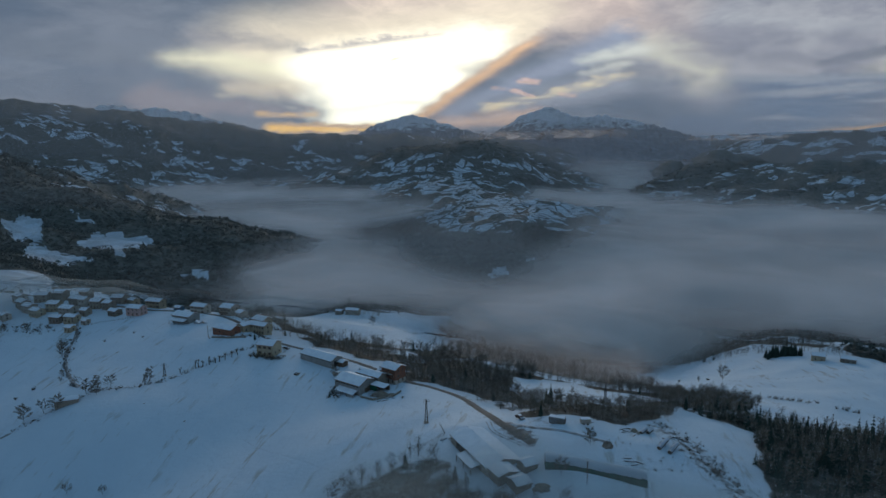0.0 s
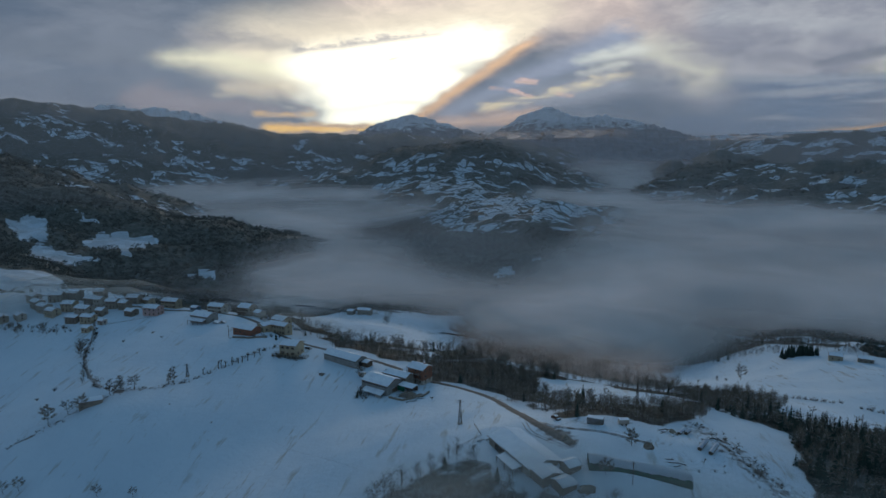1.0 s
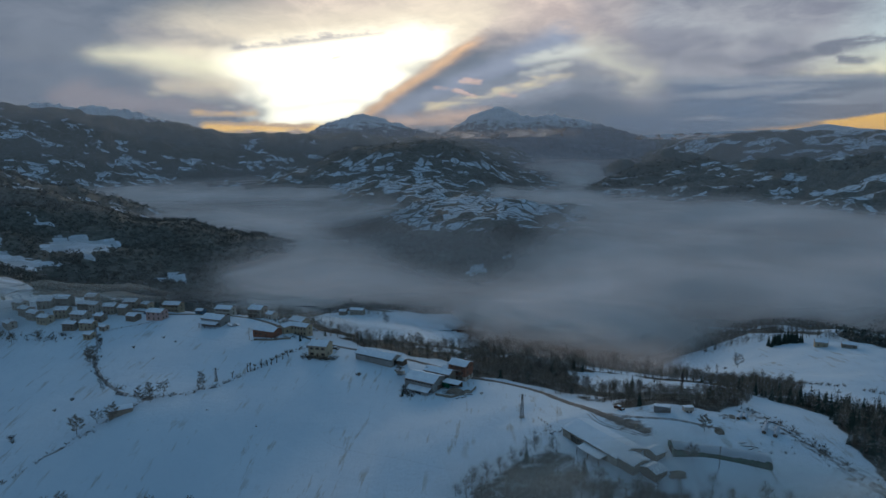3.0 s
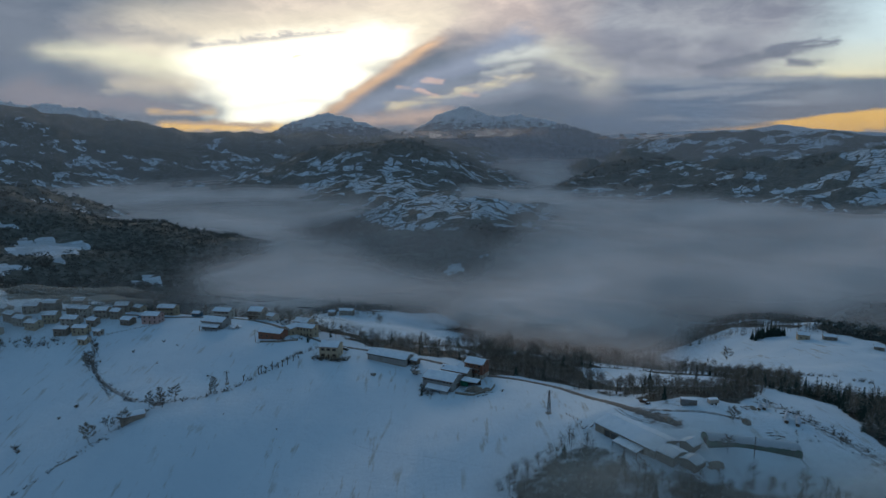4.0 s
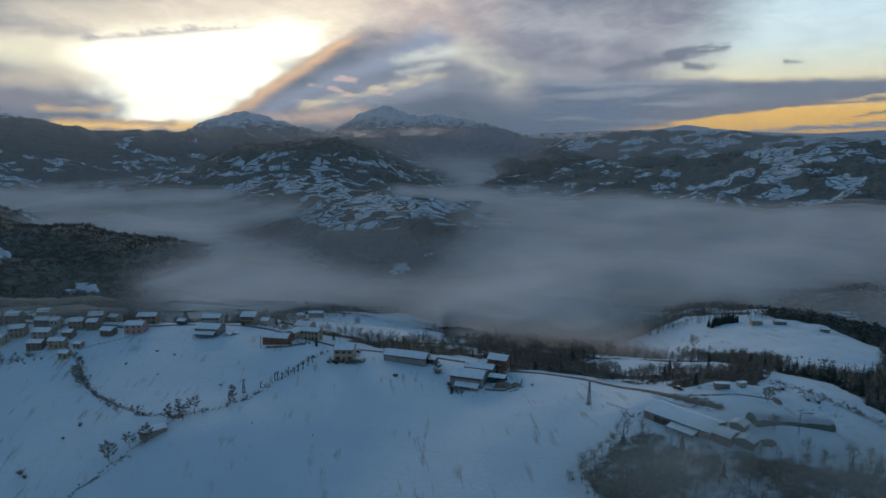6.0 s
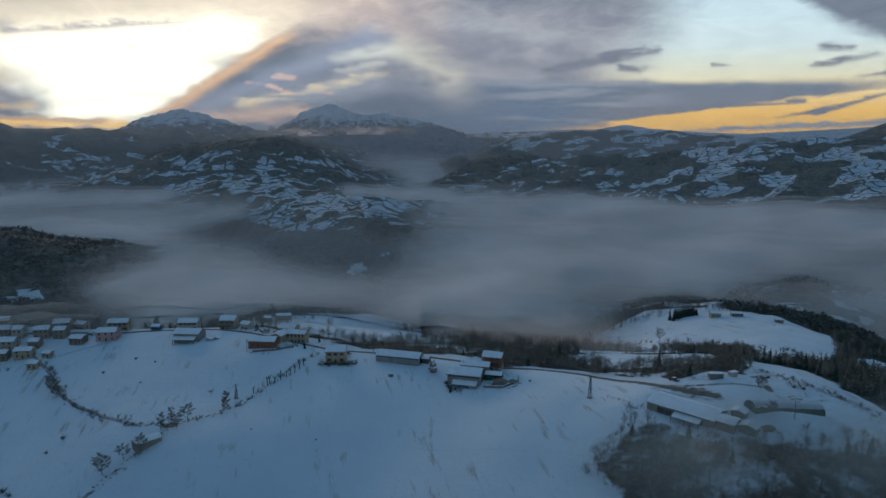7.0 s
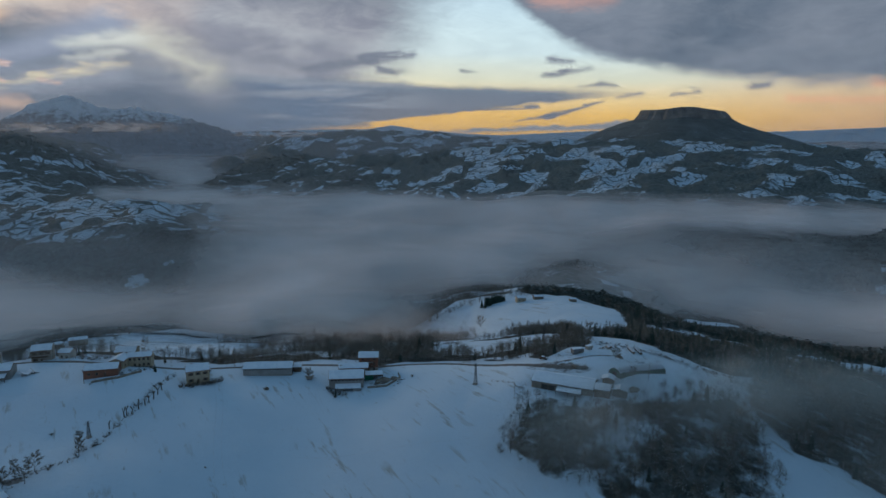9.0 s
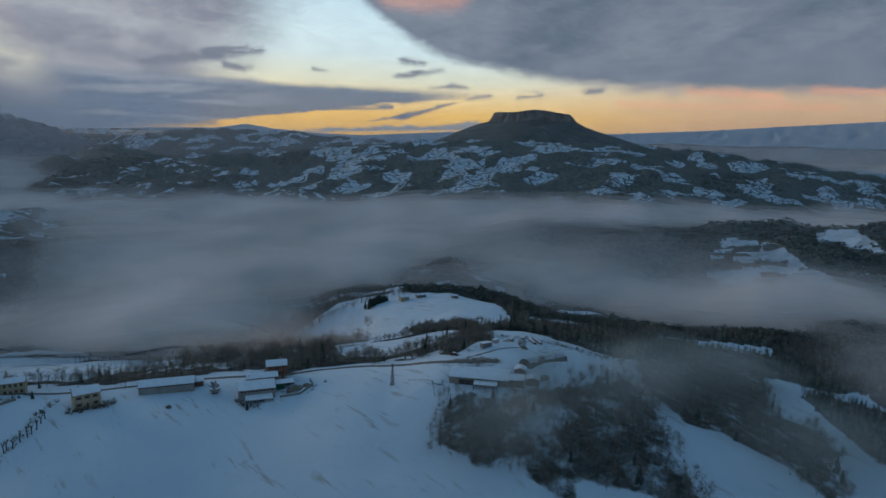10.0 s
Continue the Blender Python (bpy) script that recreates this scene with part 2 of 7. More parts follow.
def material(name, colour, rough=0.8, metal=0.0, grain=None, bump=0.0, bump_scale=8.0, second=None, speck=None, snow=None, vary=0.0):
    """A worn surface: two tones at two scales, fine relief, and snow lying on what faces up."""
    m = bpy.data.materials.new(name)
    m.use_nodes = True
    m.node_tree.nodes.clear()
    N = Nodes(m.node_tree)
    where = N.add("ShaderNodeTexCoord").outputs["Object"]
    col = colour
    if second:
        col = N.mix(N.step(N.noise(where, grain or 0.6, 6, 0.6), 0.35, 0.68), colour, second)
    if speck:
        col = N.mix(N.step(N.noise(where, (grain or 0.6) * 9, 4, 0.6), 0.5, 0.72, 0, 0.7), col, speck)
    if vary:
        rnd = N.add("ShaderNodeObjectInfo").outputs["Random"]
        hue = N.add("ShaderNodeHueSaturation")
        N.put(hue.inputs["Color"], col)
        N.put(hue.inputs["Value"], N.step(rnd, 0, 1, 1 - vary, 1 + vary))
        col = hue.outputs[0]
    if snow:
        up = N.add("ShaderNodeSeparateXYZ")
        N.put(up.inputs[0], N.add("ShaderNodeNewGeometry").outputs["Normal"])
        lie = N.math("ADD", N.math("ABSOLUTE", up.outputs[2]) if snow[1] else up.outputs[2], N.math("MULTIPLY", N.math("SUBTRACT", N.noise(where, 1.2, 4, 0.6), 0.5), 0.9))
        col = N.mix(N.step(lie, snow[0], snow[0] + 0.25), col, (0.72, 0.79, 0.88))
    b = N.add("ShaderNodeBsdfPrincipled")
    N.put(b.inputs["Base Color"], col)
    b.inputs["Roughness"].default_value, b.inputs["Metallic"].default_value = rough, metal
    if bump:
        k = N.add("ShaderNodeBump")
        k.inputs["Strength"].default_value, k.inputs["Distance"].default_value = 1.0, bump
        N.put(k.inputs["Height"], N.noise(where, bump_scale, 5, 0.6))
        N.put(b.inputs["Normal"], k.outputs[0])
    N.put(N.add("ShaderNodeOutputMaterial").inputs["Surface"], b.outputs[0])
    return m


def ground_material():
    """Snow over meadow, litter and bare woods where the land is wooded, earth where it is worn."""
    m = bpy.data.materials.new("snowy_ground")
    m.use_nodes = True
    m.node_tree.nodes.clear()
    N = Nodes(m.node_tree)
    where = N.add("ShaderNodeTexCoord").outputs["Object"]
    wood = N.attribute("wood")
    bare = N.attribute("bare")
    far = N.attribute("far")
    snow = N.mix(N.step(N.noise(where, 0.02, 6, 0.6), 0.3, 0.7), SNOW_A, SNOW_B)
    # stubble and drag marks that the thin snow leaves bare
    drift = N.scaled(where, (0.55, 0.09, 0.3))
    stub = N.math("MULTIPLY", N.step(N.noise(drift, 0.5, 6, 0.65), 0.55, 0.67), N.step(N.noise(where, 0.045, 3, 0.5), 0.43, 0.60))
    stub = N.math("ADD", N.math("MULTIPLY", stub, 0.6), N.math("MULTIPLY", N.step(N.noise(where, 0.33, 5, 0.7), 0.63, 0.75), 0.35), True)
    snow = N.mix(stub, snow, (0.26, 0.25, 0.22))
    soil = N.mix(N.step(N.noise(where, 0.25, 6, 0.65), 0.4, 0.62), (0.075, 0.065, 0.055), (0.24, 0.24, 0.25))
    snow = N.mix(N.step(N.math("ADD", bare, N.math("MULTIPLY", N.math("SUBTRACT", N.noise(where, 0.35, 6, 0.65), 0.5), 1.1)), 0.35, 0.62), snow, soil)
    litter = N.mix(N.step(N.noise(where, 0.11, 6, 0.7), 0.42, 0.68), (0.036, 0.041, 0.037), (0.13, 0.14, 0.145))
    canopy = N.mix(N.step(N.noise(N.scaled(where, (1, 1, 0.4)), 0.09, 9, 0.75), 0.36, 0.68), (0.045, 0.061, 0.056), (0.150, 0.168, 0.160))
    woods = N.mix(far, litter, canopy)
    # far off: a patchwork of snowy fields, hedges and woods
    shake = N.add("ShaderNodeTexNoise")
    N.put(shake.inputs["Vector"], where)
    shake.inputs["Scale"].default_value, shake.inputs["Detail"].default_value = 0.012, 4.0
    shift = N.add("ShaderNodeVectorMath")
    shift.operation = "MULTIPLY_ADD"
    N.put(shift.inputs[0], shake.outputs["Color"])
    shift.inputs[1].default_value = (70, 70, 0)
    N.put(shift.inputs[2], where)

    def cells(size, feature):
        v = N.add("ShaderNodeTexVoronoi")
        v.voronoi_dimensions, v.feature = "2D", feature
        N.put(v.inputs["Vector"], N.scaled(shift.outputs[0], (1 / (size * 1.35), 1 / size, 0)))
        v.inputs["Scale"].default_value = 1.0
        return v

    def chance(size):
        k = N.add("ShaderNodeSeparateColor")
        N.put(k.inputs[0], cells(size, "F1").outputs["Color"])
        return k.outputs[0]

    broad = N.step(N.noise(where, 0.0032, 3, 0.5), 0.47, 0.53)
    pick = N.add("ShaderNodeMix")
    place = N.add("ShaderNodeSeparateXYZ")
    N.put(place.inputs[0], where)
    N.put(pick.inputs[0], N.math("MAXIMUM", N.math("MULTIPLY", broad, 0.4), N.step(place.outputs[0], 900, 1150)))
    N.put(pick.inputs[2], chance(30.0))
    N.put(pick.inputs[3], chance(74.0))
    rough_pick = N.math("ADD", pick.outputs[0], N.math("MULTIPLY", N.math("SUBTRACT", N.noise(where, 0.05, 6, 0.65), 0.5), 0.22))
    grown = N.step(N.math("SUBTRACT", wood, rough_pick), -0.03, 0.03)
    hedge = N.math("MULTIPLY", N.step(cells(27.0, "DISTANCE_TO_EDGE").outputs["Distance"], 0.06, 0.12, 1.0, 0.0), N.math("MULTIPLY", N.step(N.noise(where, 0.03, 4, 0.6), 0.38, 0.50), N.step(wood, 0.02, 0.2)))
    patch = N.math("MAXIMUM", grown, hedge)
    terrace = N.step(chance(19.0), 0.0, 1.0, 0.70, 1.0)
    far_snow = N.mix(1.0, snow, N.vector(terrace, terrace, terrace), "MULTIPLY")
    snow = N.mix(far, snow, far_snow)
    edge = N.math("ADD", wood, N.math("MULTIPLY", N.math("SUBTRACT", N.noise(where, 0.06, 6, 0.65), 0.5), 0.75))
    mask = N.add("ShaderNodeMix")
    N.put(mask.inputs[0], N.step(far, 0.0, 0.35))
    N.put(mask.inputs[2], N.step(edge, 0.42, 0.58))
    N.put(mask.inputs[3], patch)
    col = N.mix(mask.outputs[0], snow, woods)
    b = N.add("ShaderNodeBsdfPrincipled")
    N.put(b.inputs["Base Color"], col)
    b.inputs["Roughness"].default_value = 0.85
    b.inputs["Specular IOR Level"].default_value = 0.2
    k = N.add("ShaderNodeBump")
    k.inputs["Strength"].default_value, k.inputs["Distance"].default_value = 0.7, 0.5
    N.put(k.inputs["Height"], N.math("ADD", N.noise(where, 0.5, 7, 0.65), N.math("ADD", N.math("MULTIPLY", N.noise(where, 0.06, 4, 0.5), 3.0), N.math("MULTIPLY", N.noise(where, 0.022, 7, 0.72), N.math("MULTIPLY", far, 26.0)))))
    N.put(b.inputs["Normal"], k.outputs[0])
    N.put(N.add("ShaderNodeOutputMaterial").inputs["Surface"], b.outputs[0])
    return m


def mountain_material(name, slope_tone, haze_rock):
    """Far slopes: dark woods, paled with haze colour on far ranges, snow above and in gullies, by the mesh's own snow
    cover.
    """
    m = bpy.data.materials.new(name)
    m.use_nodes = True
    m.node_tree.nodes.clear()
    N = Nodes(m.node_tree)
    where = N.add("ShaderNodeTexCoord").outputs["Object"]
    cover = N.attribute("snow")
    dark = N.mix(N.step(N.noise(where, 0.012, 8, 0.7), 0.38, 0.68), slope_tone, haze_rock)
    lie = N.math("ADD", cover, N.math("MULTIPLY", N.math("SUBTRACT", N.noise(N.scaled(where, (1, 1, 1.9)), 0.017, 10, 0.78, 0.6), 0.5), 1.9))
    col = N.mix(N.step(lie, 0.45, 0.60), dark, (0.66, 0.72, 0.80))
    b = N.add("ShaderNodeBsdfPrincipled")
    N.put(b.inputs["Base Color"], col)
    b.inputs["Roughness"].default_value = 0.9
    k = N.add("ShaderNodeBump")
    k.inputs["Strength"].default_value, k.inputs["Distance"].default_value = 0.8, 12.0
    N.put(k.inputs["Height"], N.noise(where, 0.015, 8, 0.7))
    N.put(b.inputs["Normal"], k.outputs[0])
    N.put(N.add("ShaderNodeOutputMaterial").inputs["Surface"], b.outputs[0])
    return m


def mist_material(name, colour, density, size, contrast=(0.3, 0.7), floor=0.55, through=0.0):
    """Thin vapour: lets light through by its depth, and scatters the rest softly."""
    m = bpy.data.materials.new(name)
    m.use_nodes = True
    m.node_tree.nodes.clear()
    N = Nodes(m.node_tree)
    where = N.add("ShaderNodeTexCoord").outputs["Object"]
    depth = N.attribute("depth")
    body = N.noise(N.scaled(where, (1 / size, 0.55 / size, 1 / size)), 1.0, 6, 0.5, 0.8)
    thick = N.math("MULTIPLY", depth, N.step(body, contrast[0], contrast[1], floor, 1.0))
    alpha = N.math("MULTIPLY", thick, density, True)
    tone = N.mix(N.step(N.noise(N.scaled(where, (1 / size, 1 / size, 1 / size)), 0.7, 8, 0.62, 1.2), 0.32, 0.68), colour, tuple(c * 0.72 for c in colour))
    d, t, s = N.add("ShaderNodeBsdfDiffuse"), N.add("ShaderNodeBsdfTransparent"), N.add("ShaderNodeMixShader")
    N.put(d.inputs["Color"], tone)
    N.put(s.inputs[0], alpha)
    N.put(s.inputs[1], t.outputs[0])
    lit = d.outputs[0]
    if through:
        k, both = N.add("ShaderNodeBsdfTranslucent"), N.add("ShaderNodeMixShader")
        N.put(k.inputs["Color"], tone)
        both.inputs[0].default_value = through
        N.put(both.inputs[1], lit)
        N.put(both.inputs[2], k.outputs[0])
        lit = both.outputs[0]
    N.put(s.inputs[2], lit)
    N.put(N.add("ShaderNodeOutputMaterial").inputs["Surface"], s.outputs[0])
    return m


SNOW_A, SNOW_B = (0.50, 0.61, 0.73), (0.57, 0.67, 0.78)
GROUND = ground_material()
SNOW = material("roof_snow", (0.72, 0.79, 0.88), 0.8, second=(0.62, 0.70, 0.81), grain=0.4, bump=0.05, bump_scale=1.5)
ROAD = material("wet_road", (0.085, 0.08, 0.074), 0.95, second=(0.14, 0.135, 0.13), grain=0.5, speck=(0.24, 0.25, 0.27), bump=0.03, bump_scale=3)
TRACK = material("earth_track", (0.12, 0.105, 0.09), 0.9, second=(0.45, 0.50, 0.57), grain=0.5, speck=(0.62, 0.7, 0.8), bump=0.05, bump_scale=2)
RUT = material("packed_rut", (0.50, 0.59, 0.69), 0.9, second=(0.56, 0.66, 0.78), grain=0.4, speck=(0.42, 0.45, 0.48), bump=0.04, bump_scale=2)
STONE = material("rubble_stone", (0.30, 0.26, 0.21), 0.9, second=(0.20, 0.18, 0.15), grain=0.9, speck=(0.36, 0.33, 0.29), bump=0.05, bump_scale=5, vary=0.2)
RENDERED = material("yellow_render", (0.44, 0.38, 0.27), 0.85, second=(0.35, 0.30, 0.22), grain=0.3, bump=0.01, vary=0.12)
PALE = material("pale_render", (0.48, 0.44, 0.38), 0.85, second=(0.38, 0.35, 0.31), grain=0.3, bump=0.01, vary=0.15)
PINK = material("pink_render", (0.52, 0.36, 0.33), 0.85, second=(0.44, 0.31, 0.29), grain=0.3, bump=0.01)
BRICK = material("red_brick", (0.28, 0.125, 0.08), 0.85, second=(0.20, 0.10, 0.07), grain=0.8, speck=(0.40, 0.19, 0.12), bump=0.02, bump_scale=9)
CONCRETE = material("grey_block", (0.33, 0.33, 0.32), 0.9, second=(0.25, 0.25, 0.24), grain=0.4, speck=(0.38, 0.38, 0.37), bump=0.01, vary=0.1)
TILE = material("roof_tile", (0.24, 0.12, 0.08), 0.8, second=(0.17, 0.10, 0.075), grain=1.2, bump=0.04, bump_scale=4)
SHEET = material("corrugated_sheet", (0.27, 0.28, 0.29), 0.5, 0.6, second=(0.20, 0.17, 0.14), grain=0.5, bump=0.02)
TIMBER = material("weathered_timber", (0.16, 0.115, 0.08), 0.85, second=(0.10, 0.075, 0.055), grain=1.5, bump=0.02, snow=(0.75, False))
BARK = material("bark", (0.085, 0.07, 0.058), 0.9, second=(0.05, 0.043, 0.038), grain=1.5, bump=0.02, snow=(0.72, False))
FARWOOD = material("far_twigs", (0.070, 0.096, 0.090), 0.9, second=(0.042, 0.060, 0.058), grain=0.02, snow=(0.93, True))
TWIG = material("bare_twigs", (0.20, 0.178, 0.145), 0.9, second=(0.110, 0.102, 0.086), grain=0.12, snow=(0.80, True), vary=0.15)
SPRUCE = material("spruce_needles", (0.024, 0.052, 0.042), 0.85, second=(0.014, 0.032, 0.028), grain=0.8, snow=(0.72, True))
SHRUB = material("evergreen_shrub", (0.03, 0.05, 0.03), 0.85, second=(0.05, 0.06, 0.035), grain=0.8, snow=(0.72, True))
GLASS = material("window_glass", (0.03, 0.035, 0.045), 0.12)
FRAME = material("window_frame_paint", (0.30, 0.24, 0.18), 0.6, second=(0.22, 0.17, 0.13), grain=2)
# Black for tyres and bales, and for shade painted onto barn walls.
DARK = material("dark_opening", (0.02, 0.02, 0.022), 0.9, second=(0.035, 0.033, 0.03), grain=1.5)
GREEN = material("green_sheeting", (0.02, 0.13, 0.085), 0.45, second=(0.015, 0.095, 0.065), grain=0.7, bump=0.03, bump_scale=2)
TARP = material("green_tarpaulin", (0.02, 0.23, 0.15), 0.5, second=(0.015, 0.17, 0.11), grain=0.6, bump=0.04, bump_scale=1.5)
BLUE = material("blue_sheeting", (0.06, 0.16, 0.25), 0.5, second=(0.05, 0.12, 0.19), grain=0.6, bump=0.02)
STEEL = material("galvanised_steel", (0.10, 0.10, 0.10), 0.7, 0.2, second=(0.06, 0.055, 0.05), grain=1.0)
RUST = material("rusty_steel", (0.14, 0.07, 0.045), 0.8, 0.3, second=(0.09, 0.06, 0.045), grain=1.0)
EARTH = material("turned_earth", (0.19, 0.155, 0.12), 0.95, second=(0.12, 0.10, 0.08), grain=0.5, speck=(0.5, 0.55, 0.6), bump=0.1, bump_scale=1.5)
CLIFF = material("sandstone_cliff", (0.20, 0.175, 0.15), 0.9, second=(0.08, 0.075, 0.07), grain=0.02, speck=(0.2, 0.19, 0.18), bump=6.0, bump_scale=0.03)
# Air haze is mixed into these two: paler, bluer than bare slopes.
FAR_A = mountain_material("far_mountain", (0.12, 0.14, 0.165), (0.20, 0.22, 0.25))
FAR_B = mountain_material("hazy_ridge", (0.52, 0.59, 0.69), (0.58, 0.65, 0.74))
PLATEAU = mountain_material("plateau_slopes", (0.040, 0.054, 0.050), (0.095, 0.108, 0.102))
# Pink of the sunset is put into the fog's own colour.
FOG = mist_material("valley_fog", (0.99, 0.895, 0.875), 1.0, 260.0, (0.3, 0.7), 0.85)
WISP = mist_material("ground_mist", (0.60, 0.575, 0.535), 1.0, 95.0, (0.32, 0.66), 0.70)
# Low cloud takes a fainter share of that sunset pink.
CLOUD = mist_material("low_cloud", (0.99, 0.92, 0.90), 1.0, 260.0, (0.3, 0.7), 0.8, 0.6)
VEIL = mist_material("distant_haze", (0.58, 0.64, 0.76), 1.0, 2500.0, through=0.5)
# ---- the lie of the land ----
CX, CY = -10.0, -285.0


def ridge(x, y, pts, port, starboard, soft=14.0):
    """Height of a ridge that follows a crest line; each side falls by slope*d + bend*d*d, up to a steepest slope."""
    near, far, lows = np.full(x.shape, 1e18), [], []
    for (x0, y0, z0), (x1, y1, z1) in zip(pts, pts[1:]):
        dx, dy = x1 - x0, y1 - y0
        s = np.clip(((x - x0) * dx + (y - y0) * dy) / (dx * dx + dy * dy), 0, 1)
        px, py = x - x0 - s * dx, y - y0 - s * dy
        d = np.hypot(px, py)
        side = np.clip((dx * py - dy * px) / math.hypot(dx, dy) / (d + 1e-6) * 1.5, -1, 1) * 0.5 + 0.5
        q = np.sqrt(d * d + soft * soft) - soft
        drop = 0.0
        for (slope, bend, steep), share in ((port, side), (starboard, 1 - side)):
            knee = (steep - slope) / (2 * bend) if bend > 0 else 1e9
            f = np.where(q < knee, slope * q + bend * q * q, slope * knee + bend * knee * knee + steep * (q - knee)) if bend > 0 else slope * q
            drop = drop + share * f
        far.append(d)
        lows.append(z0 + s * (z1 - z0) - drop)
        near = np.minimum(near, d)
    # neighbouring stretches of the crest melt into one another
    reach = 3.0 + 0.10 * near
    out, total = 0.0, 0.0
    for d, z in zip(far, lows):
        w = np.exp(np.clip((near - d) / reach, -40, 0))
        out, total = out + w * z, total + w
    return out / total


def wave(x, y, size, seed=0.0, octaves=4):
    """Cheap smooth relief from turned sines, about -1 to 1."""
    out, amp, total = 0.0, 1.0, 0.0
    for n in range(octaves):
        k = 2 * math.pi / size * 1.9 ** n
        for a in (0.3, 1.35, 2.5):
            a = a + n * 0.77 + seed
            u = x * math.cos(a) + y * math.sin(a)
            v = -x * math.sin(a) + y * math.cos(a)
            out = out + amp * np.sin(k * u + 1.3 * np.sin(k * 0.6 * v + seed * 3 + a) + seed * 7 + n)
        total += amp * 2.0
        amp *= 0.55
    return out / total


def height(x, y):
    x, y = np.asarray(x, float), np.asarray(y, float)
    r = np.hypot(x - CX, y - CY)
    low = -135 + 10 * wave(x, y, 700, 0.4, 3)
    parts = []
    # the hamlet's crest, falling in a bowl to the south and more steeply into the valley
    parts.append(ridge(x, y, [(-620, 240, -36), (-430, 190, -18), (-300, 150, -4), (-190, 122, -2), (-110, 92, 0), (-84, 56, 1)],
                       (0.5, 0, 0), (0.13, 0.0010, 0.36), 20))
    parts.append(ridge(x, y, [(-110, 86, -1), (-80, 52, 1), (-12, 30, -0.5), (30, 12, 0.5), (60, -34, 6.0), (82, -52, 11.0), (112, -60, 16), (150, -56, 8), (190, -54, -5)],
                       (0.24, 0.0002, 0.34), (0.13, 0.0010, 0.36), 20))
    # the spur with the high field
    parts.append(ridge(x, y, [(150, -56, 4), (165, -14, 1), (262, 88, -34), (318, 140, -43), (350, 222, -51), (342, 290, -56), (312, 345, -69), (270, 385, -90)],
                       (0.205, 0.0001, 0.34), (0.16, 0.001, 0.45), 26))
    # the knoll above the fog
    parts.append(ridge(x, y, [(-170, 300, -66), (-97, 324, -57), (-40, 316, -61), (10, 296, -70), (50, 258, -72)], (0.3, 0, 0), (0.10, 0, 0), 24))
    # the wooded arm running east
    parts.append(ridge(x, y, [(318, 140, -54), (372, 40, -58), (460, -30, -66), (640, -110, -80), (900, -200, -95)], (0.2, 0.0006, 0.4), (0.16, 0.0004, 0.36), 20))
    # a fold on the slope below the farm
    parts.append(ridge(x, y, [(140, -70, -2), (122, -140, -2), (150, -230, -16), (210, -330, -40)], (0.2, 0.0, 0.3), (0.2, 0.0006, 0.32), 18))
    # wooded heights to the west
    parts.append(ridge(x, y, [(-1500, 900, 150), (-1100, 850, 80), (-936, 834, 40), (-817, 828, 3), (-692, 809, -27), (-580, 808, -38), (-463, 791, -51), (-399, 765, -59), (-330, 718, -72), (-280, 690, -105)], (0.26, 0, 0), (0.13, 0, 0), 30))
    parts.append(ridge(x, y, [(-1700, 1000, 150), (-1239, 1064, 38), (-1120, 1106, 23), (-996, 1144, -8), (-937, 1126, -34), (-870, 1100, -80)], (0.3, 0, 0), (0.16, 0, 0), 40))
    parts.append(ridge(x, y, [(-1500, 760, 40), (-980, 560, 4), (-560, 640, -52), (-420, 610, -84), (-340, 690, -125)], (0.26, 0, 0), (0.12, 0, 0), 60))
    parts.append(ridge(x, y, [(-1500, 260, 60), (-760, 270, 0), (-446, 262, -26), (-380, 330, -52), (-300, 430, -96)], (0.2, 0, 0), (0.2, 0, 0), 50))
    # the hill across the valley and its long foot
    parts.append(ridge(x, y, [(-1000, 2300, -72), (-770, 2290, -16), (-612, 2429, 62), (-468, 2460, 86), (-380, 2455, 92), (-219, 2436, 90), (-143, 2403, 74), (-46, 2358, 24), (24, 2330, -20), (93, 2310, -78)], (0.3, 0, 0), (0.25, 0, 0), 50))
    parts.append(ridge(x, y, [(-400, 2980, 92), (-185, 2951, 82), (-42, 2959, 53), (71, 2910, 5), (182, 2858, -50)], (0.3, 0, 0), (0.3, 0, 0), 40))
    parts.append(ridge(x, y, [(-330, 2500, 60), (-270, 1850, -48), (-120, 1600, -62), (40, 1410, -54), (105, 1040, -80), (60, 930, -106), (0, 850, -130)], (0.14, 0.0002, 0.3), (0.18, 0.0001, 0.3), 60))
    # the long hill under the rock plateau
    parts.append(ridge(x, y, [(620, 2810, -90), (740, 2740, 4), (1000, 2450, 6), (1320, 2230, 34), (1720, 1960, 92), (2020, 1700, 112), (2320, 1400, 118), (2620, 1080, 96), (2840, 680, 56), (2960, 250, 0), (2980, -250, -70)],
                       (0.2, 0, 0), (0.165, 0, 0), 70))
    parts.append(ridge(x, y, [(492, 390, -86), (730, 503, -88), (989, 495, -80), (1164, 395, -66), (1278, 258, -52), (1324, 108, -40), (1348, 0, -28), (1400, -220, -20)], (0.3, 0, 0), (0.15, 0, 0), 40))
    # two wooded domes in the fog
    parts.append(ridge(x, y, [(540, 2960, -60), (640, 2950, 22), (720, 2960, -8), (850, 2920, 48), (1000, 2880, 20)], (0.35, 0, 0), (0.35, 0, 0), 60))
    # far uplands, west and north
    parts.append(ridge(x, y, [(-4200, 700, 330), (-3300, 1750, 330), (-2750, 2350, 318), (-2250, 2750, 268), (-1850, 3050, 196), (-1500, 3250, 150), (-900, 3400, 130), (-200, 3600, 100)], (0.3, 0, 0), (0.34, 0, 0), 160))
